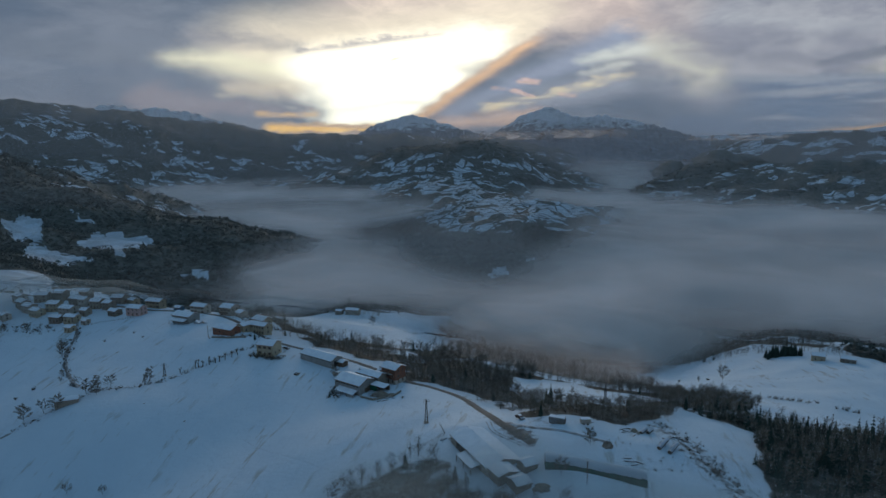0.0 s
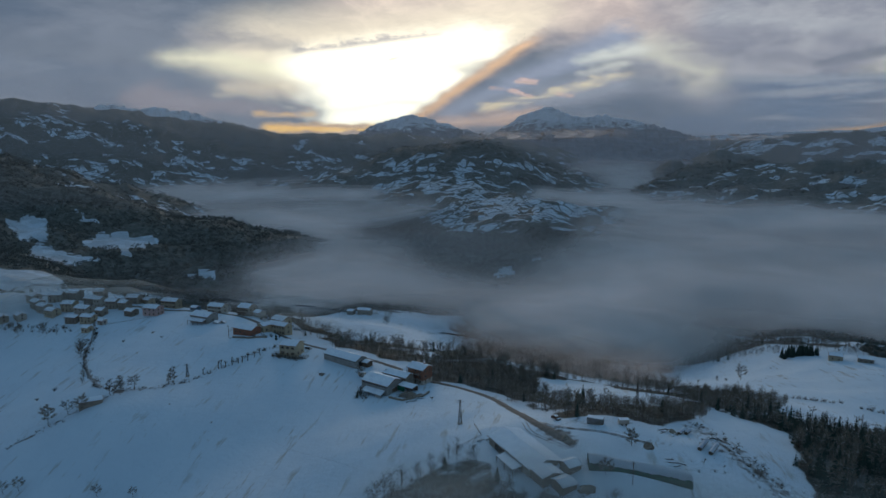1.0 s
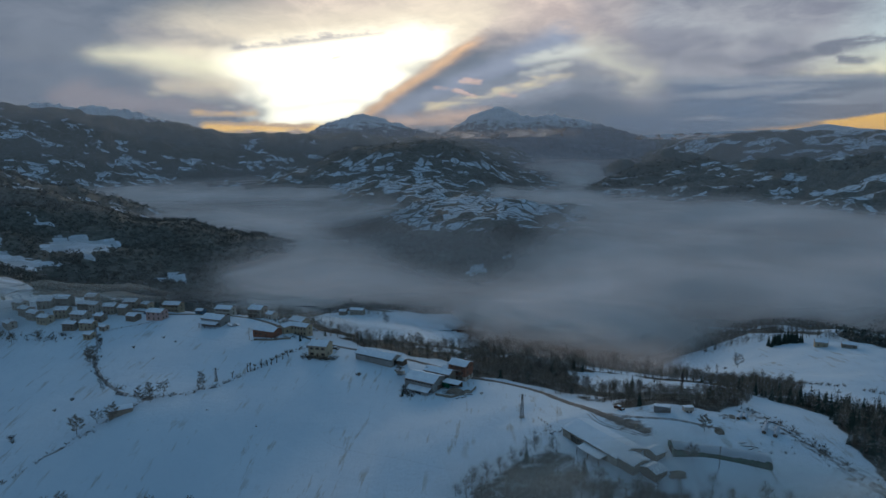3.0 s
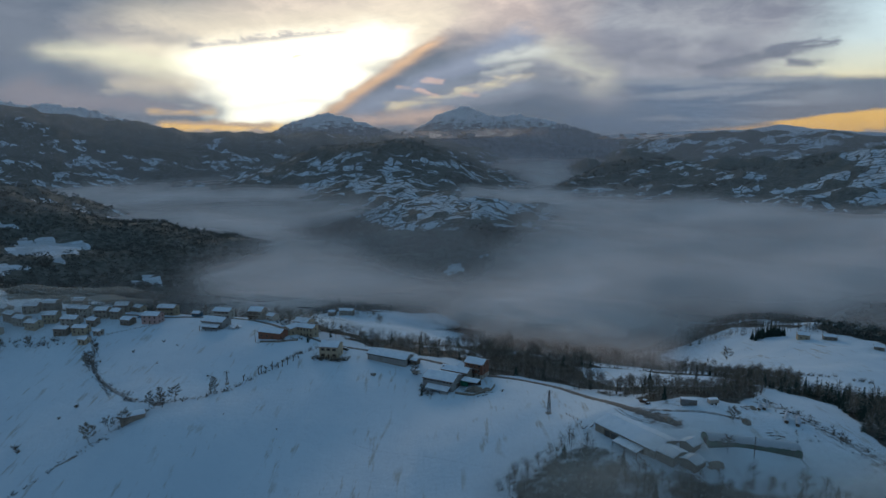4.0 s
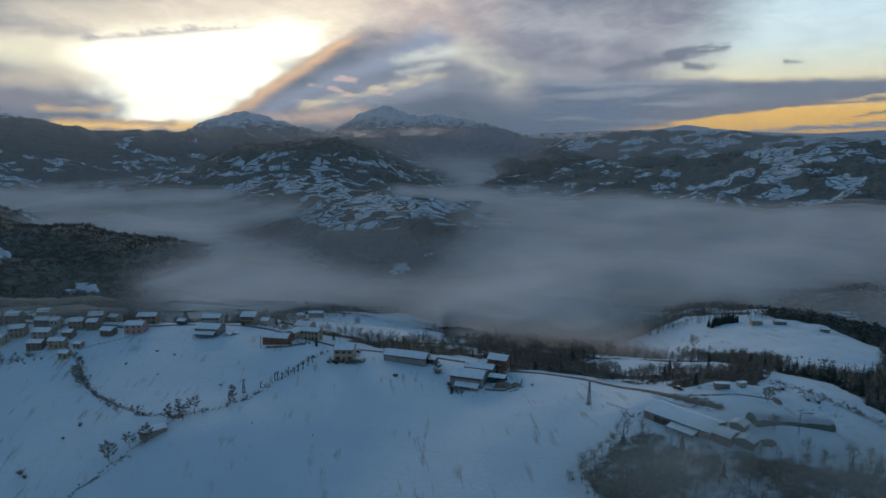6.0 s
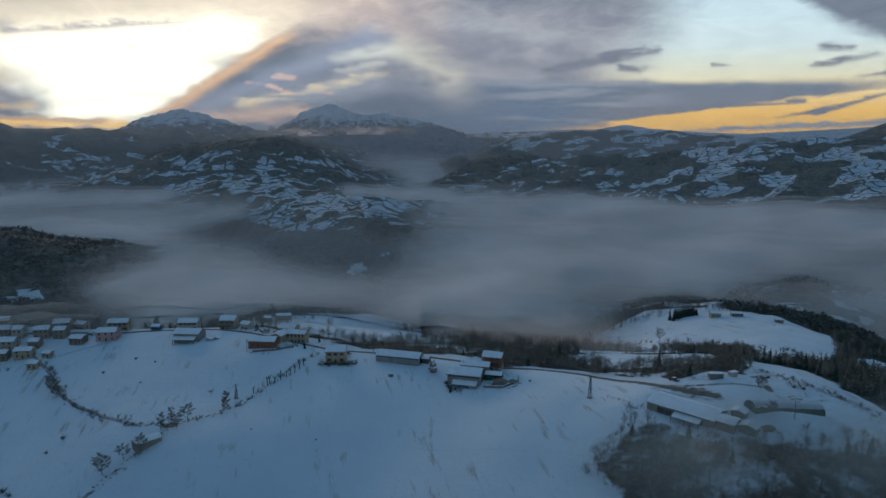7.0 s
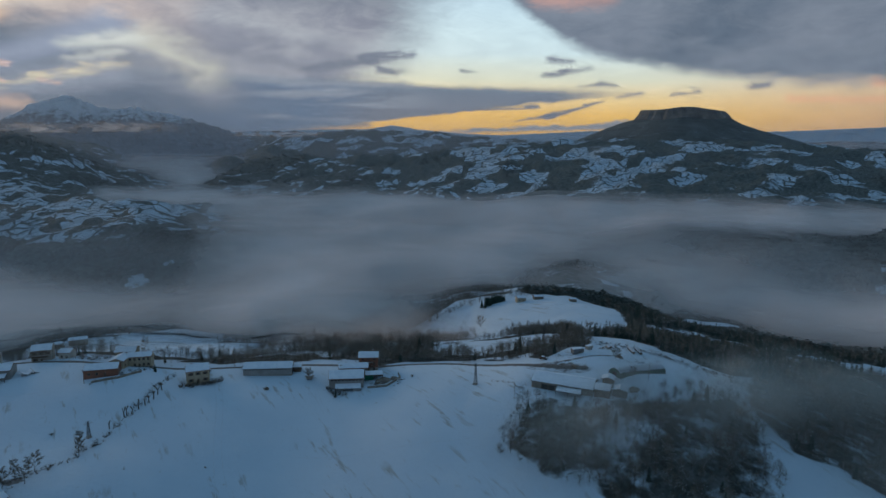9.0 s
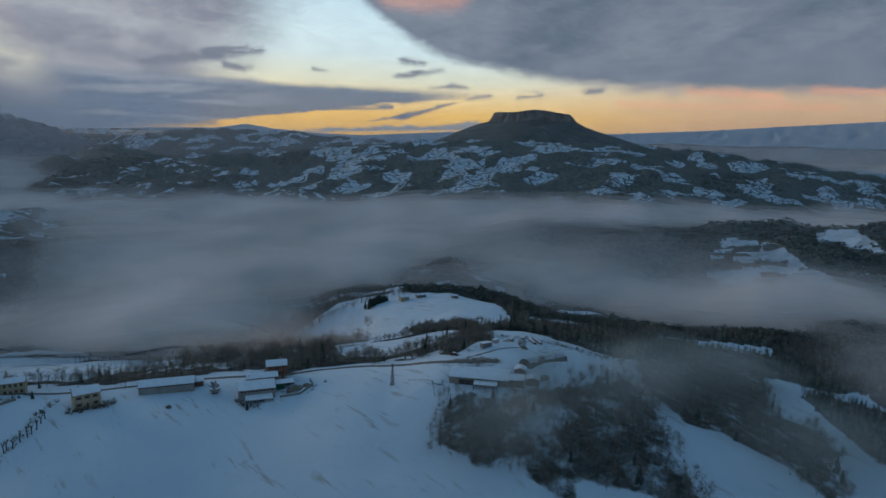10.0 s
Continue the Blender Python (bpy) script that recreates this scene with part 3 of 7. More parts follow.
    parts.append(ridge(x, y, [(820, 3560, -40), (1000, 3500, 66), (1350, 3450, 132), (1800, 3300, 140), (2300, 3000, 110), (2800, 2600, 70)], (0.3, 0, 0), (0.26, 0, 0), 120))
    k = 4.0
    top = np.maximum.reduce(parts + [low])
    z = top + k * np.log(sum(np.exp((p - top) / k) for p in parts + [low]))
    far = np.clip((r - 350) / 1500, 0, 1)
    z = z + (1.1 + 12 * far) * wave(x, y, 150 + 0 * x, 1.7, 4) * np.clip(r / 500, 0.35, 1) + far * 16 * wave(x, y, 520, 2.9, 3)
    z = z + 2.6 * np.exp(-(((x + 138) / 62) ** 2 + ((y + 22) / 46) ** 2)) - 6.0 * np.exp(-(((x + 100) / 34) ** 2 + ((y - 12) / 28) ** 2))
    rim = np.clip((r - 3900) / 950, 0, 1)
    east = np.clip((np.degrees(np.arctan2(x - CX, y - CY)) - 54) / 6, 0, 1)
    return z + (104 - 110 * east - z) * np.where(rim > 0, rim * rim * (3 - 2 * rim), 0)


def inside(x, y, poly):
    """Which points lie in a closed outline."""
    hit = np.zeros(x.shape, bool)
    for (x0, y0), (x1, y1) in zip(poly, poly[1:] + poly[:1]):
        if y0 != y1:
            hit ^= ((y0 > y) != (y1 > y)) & (x < (x1 - x0) * (y - y0) / (y1 - y0) + x0)
    return hit


def beside(x, y, pts):
    """Distance to a line of points."""
    best = np.full(x.shape, 1e9)
    for (x0, y0), (x1, y1) in zip(pts, pts[1:]):
        dx, dy = x1 - x0, y1 - y0
        s = np.clip(((x - x0) * dx + (y - y0) * dy) / (dx * dx + dy * dy), 0, 1)
        best = np.minimum(best, np.hypot(x - x0 - s * dx, y - y0 - s * dy))
    return best


ROAD_LINE = [(-330, 165), (-240, 128), (-190, 121), (-130, 112), (-96, 88), (-66, 60), (-44, 55), (-24, 46), (-5, 40), (12, 28), (34, 12), (56, 0), (68, -12), (77, -30), (84, -47), (94, -62), (100, -71)]
LANE_LINE = [(-222, 92), (-204, 68), (-196, 50), (-183, 34), (-168, 18), (-152, 3), (-140, -6)]
HEDGE_LINE = [(-150, -2), (-127, -9), (-110, -4), (-98, 6), (-84, 22), (-72, 37), (-64, 46)]
BANK_LINE = [(-176, -62), (-160, -48), (-147, -37), (-134, -22), (-127, -9)]

# the woods near by, as outlines on the ground
BELT_WOOD = [(26, 18), (60, 4), (80, -14), (98, -40), (115, -50), (130, -45), (146, -30), (158, -16), (166, 4), (190, 22), (222, 66), (214, 98), (176, 76), (150, 46), (118, 60), (92, 74), (60, 86), (34, 72), (18, 44)]
GULLY_WOOD = [(34, 72), (60, 104), (96, 92), (130, 84), (170, 116), (178, 150), (150, 190), (118, 230), (90, 300), (50, 300), (62, 230), (40, 180), (24, 120), (10, 96)]
FARM_WOOD = [(66, -78), (56, -72), (44, -84), (33, -92), (28, -108), (44, -120), (50, -134), (68, -156), (86, -186), (97, -178), (113, -160), (132, -142), (146, -128), (156, -112), (128, -104), (104, -106), (88, -100)]
EAST_WOOD = [(134, -137), (144, -156), (141, -174), (135, -200), (128, -218), (150, -214), (182, -200), (216, -196), (240, -180), (236, -160), (262, -150), (292, -134), (304, -112), (262, -100), (200, -92), (158, -112)]
LOW_WOOD = [(326, -144), (290, -164), (242, -196), (212, -218), (190, -248), (250, -330), (420, -300), (470, -190), (400, -140)]
SPUR_WOOD = [(166, 6), (183, 0), (186, -23), (189, -38), (180, -54), (177, -70), (186, -92), (215, -100), (260, -112), (340, -118), (470, -150), (760, -230), (900, -60), (640, 80), (470, 150), (420, 300), (352, 300), (350, 268), (372, 214), (362, 150), (322, 104), (285, 64), (240, 36), (208, 24), (188, 22)]
SPUR_EDGE = [(186, 330), (222, 322), (258, 326), (290, 330), (316, 312), (334, 286), (352, 300), (330, 380), (240, 380)]
BACK_WOOD = [(-120, 128), (-70, 96), (-30, 84), (8, 92), (24, 112), (-8, 120), (-40, 108), (-72, 122), (-96, 150), (-150, 200), (-210, 190), (-180, 160)]
VERGE_WOOD = [(-62, 78), (-40, 66), (-16, 54), (4, 42), (18, 32), (30, 46), (20, 72), (0, 86), (-30, 94), (-58, 92)]
KNOLL_WOOD = [(0, 290), (30, 268), (60, 234), (88, 240), (60, 286), (20, 312)]
KNOLL_TREES = [(-128, 332), (-100, 330), (-68, 334), (-56, 348), (-88, 362), (-134, 358)]
SNOW_GAPS = ([(300, 62), (335, 90), (384, 72), (400, 40), (384, 6), (340, 22), (312, 40)], [(352, 14), (376, 8), (400, -14), (386, -30), (356, -14)], [(410, 0), (440, -6), (486, -44), (516, -72), (492, -78), (432, -42)],
             [(159, -15), (167, -6), (176, -5), (178, -23), (183, -34), (184, -44), (178, -54), (171, -56), (163, -45)], [(86, 58), (100, 62), (118, 58), (127, 34), (142, 24), (160, 18), (150, 2), (128, -9), (108, -8), (94, 6), (84, 30)])

BADLANDS = ([(1225, 248), (1190, 215), (1207, 180), (1172, 142), (1067, 61), (1006, 2), (975, -25), (900, 130), (975, 185), (1004, 159), (1049, 168), (1019, 206), (1154, 236)],
            [(1300, 110), (1320, 40), (1272, 17), (1182, -35), (1149, -42), (1182, 22), (1201, 73)])
WEST_FIELDS = ([(-658, 601), (-682, 684), (-615, 706), (-569, 697), (-562, 611), (-552, 574), (-609, 585)], [(-701, 552), (-692, 573), (-631, 543), (-579, 544), (-578, 530), (-600, 437)], [(-826, 698), (-789, 686), (-703, 588), (-716, 550), (-830, 640)],
               [(-758, 722), (-733, 735), (-717, 731), (-736, 704)], [(-458, 570), (-443, 594), (-414, 592), (-409, 573), (-441, 551)], [(-520, 302), (-480, 348), (-429, 308), (-417, 278), (-427, 231), (-480, 220)],
               [(-947, 890), (-988, 1033), (-849, 900), (-876, 840)], [(-440, 400), (-420, 440), (-369, 420), (-350, 371), (-400, 350)])


def home_land(x, y):
    """The land round the farm and the spur, whose woods are laid out one by one."""
    r = np.hypot(x - CX, y - CY)
    return (r < 420) | ((r < 760) & (x > -20) & (y < 420)) | ((y < 330) & (x > -420) & (x < 420)) | ((y < 375) & (x > -190) & (x < 80))


def woods(x, y):
    """How wooded the land is, 0 to 1."""
    r = np.hypot(x - CX, y - CY)
    near = np.zeros(x.shape)
    wob = 7 * wave(x, y, 42, 3.3, 3)
    for poly, dark in ((BELT_WOOD, 0.74), (GULLY_WOOD, 0.76), (FARM_WOOD, 0.56), (EAST_WOOD, 0.6), (LOW_WOOD, 0.66), (SPUR_WOOD, 0.8), (SPUR_EDGE, 0.66), (BACK_WOOD, 0.66), (VERGE_WOOD, 0.68), (KNOLL_WOOD, 0.6), (KNOLL_TREES, 0.7)):
        u, v = x + wob, y + 0.7 * wob
        rim = np.where(inside(u, v, poly), 1.0, -1.0) * beside(u, v, poly + poly[:1])
        near = np.maximum(near, np.clip(0.5 + rim / 11, 0, 1) * dark)
    for poly in SNOW_GAPS:
        near = np.where(inside(x + 0.4 * wob, y - 0.3 * wob, poly), 0.0, near)
    z = height(x, y)
    share = 0.72 + 0.26 * wave(x, y, 620, 5.1, 3)                               # how much of the land is wood
    share = share + 0.5 * np.exp(-((x + 480) ** 2 + (y - 700) ** 2) / 380 ** 2)      # western woods
    share = share - 0.30 * np.exp(-((x + 40) ** 2 + (y - 1480) ** 2) / 420 ** 2) - 0.12 * np.exp(-((x + 380) ** 2 + (y - 2080) ** 2) / 360 ** 2)     # fields on the far hill's foot
    share = share - 0.20 * np.exp(-((x - 1900) ** 2 + (y - 1500) ** 2) / 700 ** 2)
    share = share + 0.6 * np.exp(-((x - 720) ** 2 + (y - 2700) ** 2) / 260 ** 2) + 0.6 * np.exp(-((x - 1050) ** 2 + (y - 250) ** 2) / 420 ** 2)
    share = share + 0.36 * np.clip((z - 0) / 70, 0, 1) * (x < 600)
    share = share + 0.6 * np.exp(-(((x - 760) / 260) ** 2 + ((y - 2950) / 160) ** 2))
    share = share - 0.42 * np.exp(-((x + 2000) ** 2 + (y - 2250) ** 2) / 380 ** 2)   # snowy terraces on the western upland
    share = share - 0.3 * np.exp(-(((x - 2200) / 700) ** 2 + ((y - 3100) / 320) ** 2))
    share = np.where((z < -98) & (np.hypot(x - 4, y - 866) > 20) & (np.hypot(x - 60, y - 905) > 9), 1.1, np.where(z < -98, 0.0, share))
    # snowy clearings on the western slopes
    for poly in WEST_FIELDS:
        share = np.where(inside(x + 1.7 * wob, y - 1.4 * wob, poly), 0.0, share)
    for poly in BADLANDS:
        share = np.where(inside(x + 2.2 * wob, y + 1.6 * wob, poly) & (wave(1.6 * x + y, 0.5 * (y - x), 110, 4.4, 3) > -0.32), 0.0, share)
    far = np.clip(share, 0, 1.1)
    home = home_land(x, y)
    near = np.where((z < -84) & (x > -60) & ~((x > 150) & (y > 160) & (y < 335)), np.maximum(near, 0.75), near)
    out = np.where(home, near, far * 1.0)
    return out


def bare(x, y):
    """Trodden and dug earth, where the snow has gone."""
    out = 0.22 * np.exp(-((x - 96) ** 2 + (y + 60) ** 2) / 13 ** 2) + 0.55 * np.exp(-((x - 22) ** 2 + (y + 6) ** 2) / 7 ** 2) + 0.3 * np.exp(-(beside(x, y, [(104, -50), (122, -58), (140, -62)]) / 7) ** 2)
    out = out + 0.5 * np.exp(-(beside(x, y, HEDGE_LINE) / 2.2) ** 2) + 0.55 * np.exp(-(beside(x, y, BANK_LINE) / 2.0) ** 2) + 0.5 * np.exp(-(beside(x, y, [(150, -36), (162, -62), (172, -84)]) / 11) ** 2)
    out = out + 0.5 * np.exp(-(beside(x, y, ROAD_LINE[5:]) / 4.2) ** 2)
    return np.clip(out, 0, 1)


def sheet(name, azimuths, radii, lift, material, keep=None, attributes=()):
    """A mesh laid out in rings round the valley's near side; lift gives the height at x, y."""
    a, r = np.meshgrid(np.radians(azimuths), radii)
    x, y = CX + r * np.sin(a), CY + r * np.cos(a)
    z = lift(x, y)
    n, m = x.shape
    idx = np.arange(n * m).reshape(n, m)
    quads = np.stack([idx[:-1, :-1], idx[:-1, 1:], idx[1:, 1:], idx[1:, :-1]], -1).reshape(-1, 4)
    quads = quads[:, ::-1]
    if keep is not None:
        ok = keep(x, y, z).ravel()
        quads = quads[ok[quads].any(1)]
    me = bpy.data.meshes.new(name)
    me.vertices.add(n * m)
    me.vertices.foreach_set("co", np.stack([x, y, z], -1).astype(np.float32).ravel())
    me.loops.add(quads.size)
    me.loops.foreach_set("vertex_index", quads.ravel().astype(np.int32))
    me.polygons.add(len(quads))
    me.polygons.foreach_set("loop_start", (np.arange(len(quads)) * 4).astype(np.int32))
    me.polygons.foreach_set("loop_total", np.full(len(quads), 4, np.int32))
    me.polygons.foreach_set("use_smooth", np.ones(len(quads), bool))
    me.update(calc_edges=True)
    for key, f in attributes:
        layer = me.attributes.new(key, "FLOAT", "POINT")
        layer.data.foreach_set("value", f(x, y, z).astype(np.float32).ravel())
    me.materials.append(material)
    return new(name, me)


def spaced(*spans):
    return np.concatenate([np.linspace(a, b, n, endpoint=False) for a, b, n in spans])


AZIMUTHS = np.append(spaced((-180, -56, 50), (-56, 88, 880), (88, 180, 40)), 180.0)
RADII = np.append([2.0, 30.0, 60.0], 90 * (4880 / 90) ** np.linspace(0, 1, 330))
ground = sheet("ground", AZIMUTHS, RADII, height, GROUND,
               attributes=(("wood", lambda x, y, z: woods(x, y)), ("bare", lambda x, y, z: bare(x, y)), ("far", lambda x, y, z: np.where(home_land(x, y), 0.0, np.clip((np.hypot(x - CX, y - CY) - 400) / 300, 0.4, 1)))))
tagged(ground, "snow-covered fields, wooded slopes and valley land", "ground", kind="structure")


# ---- far mountains ----
def crest(az, keys):
    return np.interp(az, [k[0] for k in keys], [k[1] for k in keys])


def mountain(name, label, material, r, keys, deep, foot, snow_from, snow_full, rough, seed):
    """A range seen over the valley: its crest by direction and rise in degrees, its flanks cut by gullies."""
    a0, a1 = keys[0][0], keys[-1][0]
    az = np.arange(a0, a1, 0.09 if a1 - a0 < 40 else 0.2)
    s = np.concatenate([np.linspace(0, 1, 44), np.linspace(1.06, 1.4, 5)])
    A, S = np.meshgrid(az, s)
    top = 120 + r * np.tan(np.radians(crest(A, keys)))
    ang = np.radians(A)
    u = A * r * 0.01745
    ribs = np.abs(wave(u, S * 300, 210, seed, 4))
    gully = (1 - ribs) * (0.35 + 0.65 * np.sin(np.pi * np.clip(S, 0, 1)))
    rr = r - deep * (1 - S) + 0.10 * deep * (ribs - 0.5) * (S < 1)
    up = np.where(S <= 1, S ** 1.25, 1 - (S - 1) * 1.4)
    z = foot + (top - foot) * up - gully * rough * (S < 1.03) + rough * 0.35 * wave(u, S * 900, 70, seed + 2, 3) * np.clip(S * 3, 0, 1)
    x, y = CX + rr * np.sin(ang), CY + rr * np.cos(ang)
    n, m = x.shape
    idx = np.arange(n * m).reshape(n, m)
    quads = np.stack([idx[:-1, :-1], idx[:-1, 1:], idx[1:, 1:], idx[1:, :-1]], -1).reshape(-1, 4)[:, ::-1]
    me = bpy.data.meshes.new(name)
    me.from_pydata(np.stack([x, y, z], -1).reshape(-1, 3).tolist(), [], quads.tolist())
    cover = np.clip((z - snow_from) / (snow_full - snow_from), 0, 1) * 0.75 + 0.22 * (ribs - 0.4)
    me.attributes.new("snow", "FLOAT", "POINT").data.foreach_set("value", cover.astype(np.float32).ravel())
    me.polygons.foreach_set("use_smooth", np.ones(len(me.polygons), bool))
    me.materials.append(material)
    return tagged(new(name, me), label, "mountain", kind="structure")


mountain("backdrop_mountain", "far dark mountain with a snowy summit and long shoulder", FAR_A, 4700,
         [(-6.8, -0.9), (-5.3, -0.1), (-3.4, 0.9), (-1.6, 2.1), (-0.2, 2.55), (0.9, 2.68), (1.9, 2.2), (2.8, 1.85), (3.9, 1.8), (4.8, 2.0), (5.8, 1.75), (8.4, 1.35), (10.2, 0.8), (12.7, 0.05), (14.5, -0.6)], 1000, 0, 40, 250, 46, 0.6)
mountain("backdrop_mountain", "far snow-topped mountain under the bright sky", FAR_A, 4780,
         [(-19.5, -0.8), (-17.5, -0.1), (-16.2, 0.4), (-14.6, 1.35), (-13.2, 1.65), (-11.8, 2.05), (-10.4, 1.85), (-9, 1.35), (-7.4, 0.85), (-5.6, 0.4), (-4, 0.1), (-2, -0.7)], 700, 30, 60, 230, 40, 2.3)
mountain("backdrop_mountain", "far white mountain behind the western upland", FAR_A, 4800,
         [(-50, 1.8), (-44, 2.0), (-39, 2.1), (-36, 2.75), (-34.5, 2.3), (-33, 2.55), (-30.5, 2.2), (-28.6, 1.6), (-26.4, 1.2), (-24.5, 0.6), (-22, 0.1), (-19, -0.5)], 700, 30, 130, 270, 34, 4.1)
mountain("backdrop_ridge", "low ridges beyond the plateau country, coloured in haze blue", FAR_B, 4820,
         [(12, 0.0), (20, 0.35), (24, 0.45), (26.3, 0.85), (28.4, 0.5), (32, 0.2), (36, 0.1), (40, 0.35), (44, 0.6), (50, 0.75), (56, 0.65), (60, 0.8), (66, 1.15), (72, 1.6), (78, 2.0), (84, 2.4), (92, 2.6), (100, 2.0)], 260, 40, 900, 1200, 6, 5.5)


# ---- the table mountain ----
def table_mountain():
    """A flat rock with sheer sides on a wooded cone."""
    cx, cy, base, top = 2545.0, 1800.0, 100.0, 266.0
    n, rings = 220, (1.0, 0.85, 0.72, 0.62, 0.50, 0.38, 0.31, 0.285, 0.275, 0.265, 0.23, 0.12, 0.02)
    rise = (-0.30, -0.10, 0.08, 0.24, 0.42, 0.58, 0.68, 0.82, 0.92, 0.97, 0.985, 0.995, 1.0)
    verts, faces, cover = [], [], []
    for k, (q, h) in enumerate(zip(rings, rise)):
        for i in range(n):
            a = 2 * math.pi * i / n
            wob = 1 + 0.05 * math.sin(3 * a + 1) + 0.035 * math.sin(7 * a) + (0.02 * math.sin(23 * a) + 0.012 * math.sin(41 * a + 2) if 6 <= k < 11 else 0)
            ex, ey = 700 * q * wob * math.cos(a), 520 * q * wob * math.sin(a)
            ca, sa = math.cos(-0.92), math.sin(-0.92)
            x, y = cx + ca * ex - sa * ey, cy + sa * ex + ca * ey
            z = base + (top - base) * h
            side = (ex / 700)
            if k >= 6:
                z += 5 * math.sin(2.1 * side * 3 + 0.5) + 4 * math.sin(19 * side + 1) - 60 * max(0, side - 0.12) * (k > 7)
            else:
                z += 6 * math.sin(5 * a + k)
            verts.append((x, y, z))
            cover.append(0.40 if k < 2 else (0.28 if k < 5 else (0.05 if k < 9 else 0.34)))
    for k in range(len(rings) - 1):
        for i in range(n):
            j = (i + 1) % n
            faces.append((k * n + i, k * n + j, k * n + n + j, k * n + n + i))
    me = bpy.data.meshes.new("table_mountain")
    me.from_pydata(verts, [], faces)
    me.attributes.new("snow", "FLOAT", "POINT").data.foreach_set("value", np.array(cover, np.float32))
    me.materials.append(PLATEAU)
    me.materials.append(CLIFF)
    for f in me.polygons:
        f.material_index = 1 if 6 <= f.index // n < 9 else 0
        f.use_smooth = f.index // n < 5
    return tagged(new("table_mountain", me), "flat-topped rock plateau with sheer cliffs above snowy fields", "mountain", kind="structure")


table_mountain()


# ---- fog in the valley: soft sheets over one another ----
def fog_top(x, y):
    z = -74 + 9 * wave(x, y, 640, 0.9, 2) + 5.5 * wave(x, y, 260, 2.2, 3)
    z = z + 34 * np.exp(-((x - 1350) ** 2 + (y - 800) ** 2) / 560 ** 2) - 18 * np.exp(-((x - 600) ** 2 + (y - 2500) ** 2) / 620 ** 2)
    z = z + 10 * np.exp(-((x + 190) ** 2 + (y - 560) ** 2) / 150 ** 2) - 14 * np.exp(-((x - 560) ** 2 + (y - 60) ** 2) / 330 ** 2)
    z = z + 13 * np.exp(-((x - 70) ** 2 + (y - 330) ** 2) / 190 ** 2) + 3 * np.exp(-(((x + 110) / 200) ** 2 + ((y - 320) / 110) ** 2))
    z = z + 30 * np.exp(-(((x - 92) / 80) ** 2 + ((y - 190) / 90) ** 2)) - 32 * np.exp(-(((x - 218) / 84) ** 2 + ((y - 258) / 90) ** 2))
    r = np.hypot(x - CX, y - CY)
    east = np.clip((np.degrees(np.arctan2(x - CX, y - CY)) - 55) / 5, 0, 1)
    return z + 60 * np.clip((r - 2700) / 800, 0, 1) * np.clip((x + 100) / 300, 0, 1) + 116 * east * np.clip((r - 2900) / 900, 0, 1)


FOG_GAP = [(-404, 1051), (-267, 838), (-148, 677), (-61, 571), (18, 544), (88, 616), (153, 820), (197, 1066), (154, 1369), (32, 1743), (-168, 1935), (-255, 1331), (-370, 1203)]


def fog_body(x, y):
    """How much of the fog is there: it has drawn back from the western woods, the far hill's foot and the eastern slope."""
    wx, wy = x + 30 * wave(x, y, 230, 4.2, 3), y + 30 * wave(x, y, 210, 1.4, 3)
    deep = np.where(inside(wx, wy, FOG_GAP), 1.0, -1.0) * beside(wx, wy, FOG_GAP + FOG_GAP[:1])
    gone = 0.82 * np.clip(0.4 + deep / 110, 0, 1) ** 1.2
    west = np.clip(0.5 + (-265 - 0.5 * (wy - 397) - wx) / 80, 0, 1) * np.clip((1150 - y) / 150, 0, 1)
    gone = np.maximum(gone, 0.90 * west)
    up = (wx - 579) * 0.675 + (wy - 312) * 0.738
    gone = np.maximum(gone, 0.74 * np.clip(up / 80, 0, 1) * np.clip((520 - up) / 130, 0, 1) * np.clip((x - 560 - 0.4 * (y - 300)) / 350, 0, 1))
    gone = np.maximum(gone, 0.5 * np.exp(-(((x + 700) / 500) ** 2 + ((y - 1500) / 220) ** 2) ** 2))
    return 1 - gone


FOG_AZ = np.arange(-64, 96.1, 0.5)
FOG_R = 330 * (4700 / 330) ** np.linspace(0, 1, 150)
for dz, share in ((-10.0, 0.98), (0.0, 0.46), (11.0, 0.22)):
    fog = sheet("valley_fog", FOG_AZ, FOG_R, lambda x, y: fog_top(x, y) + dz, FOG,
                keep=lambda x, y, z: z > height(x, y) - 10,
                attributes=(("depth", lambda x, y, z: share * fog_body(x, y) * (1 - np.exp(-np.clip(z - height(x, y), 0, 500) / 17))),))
    tagged(fog, "fog filling the valley below the hills, sunset pink in its colour", "fog", "layers of valley fog", "stuff")


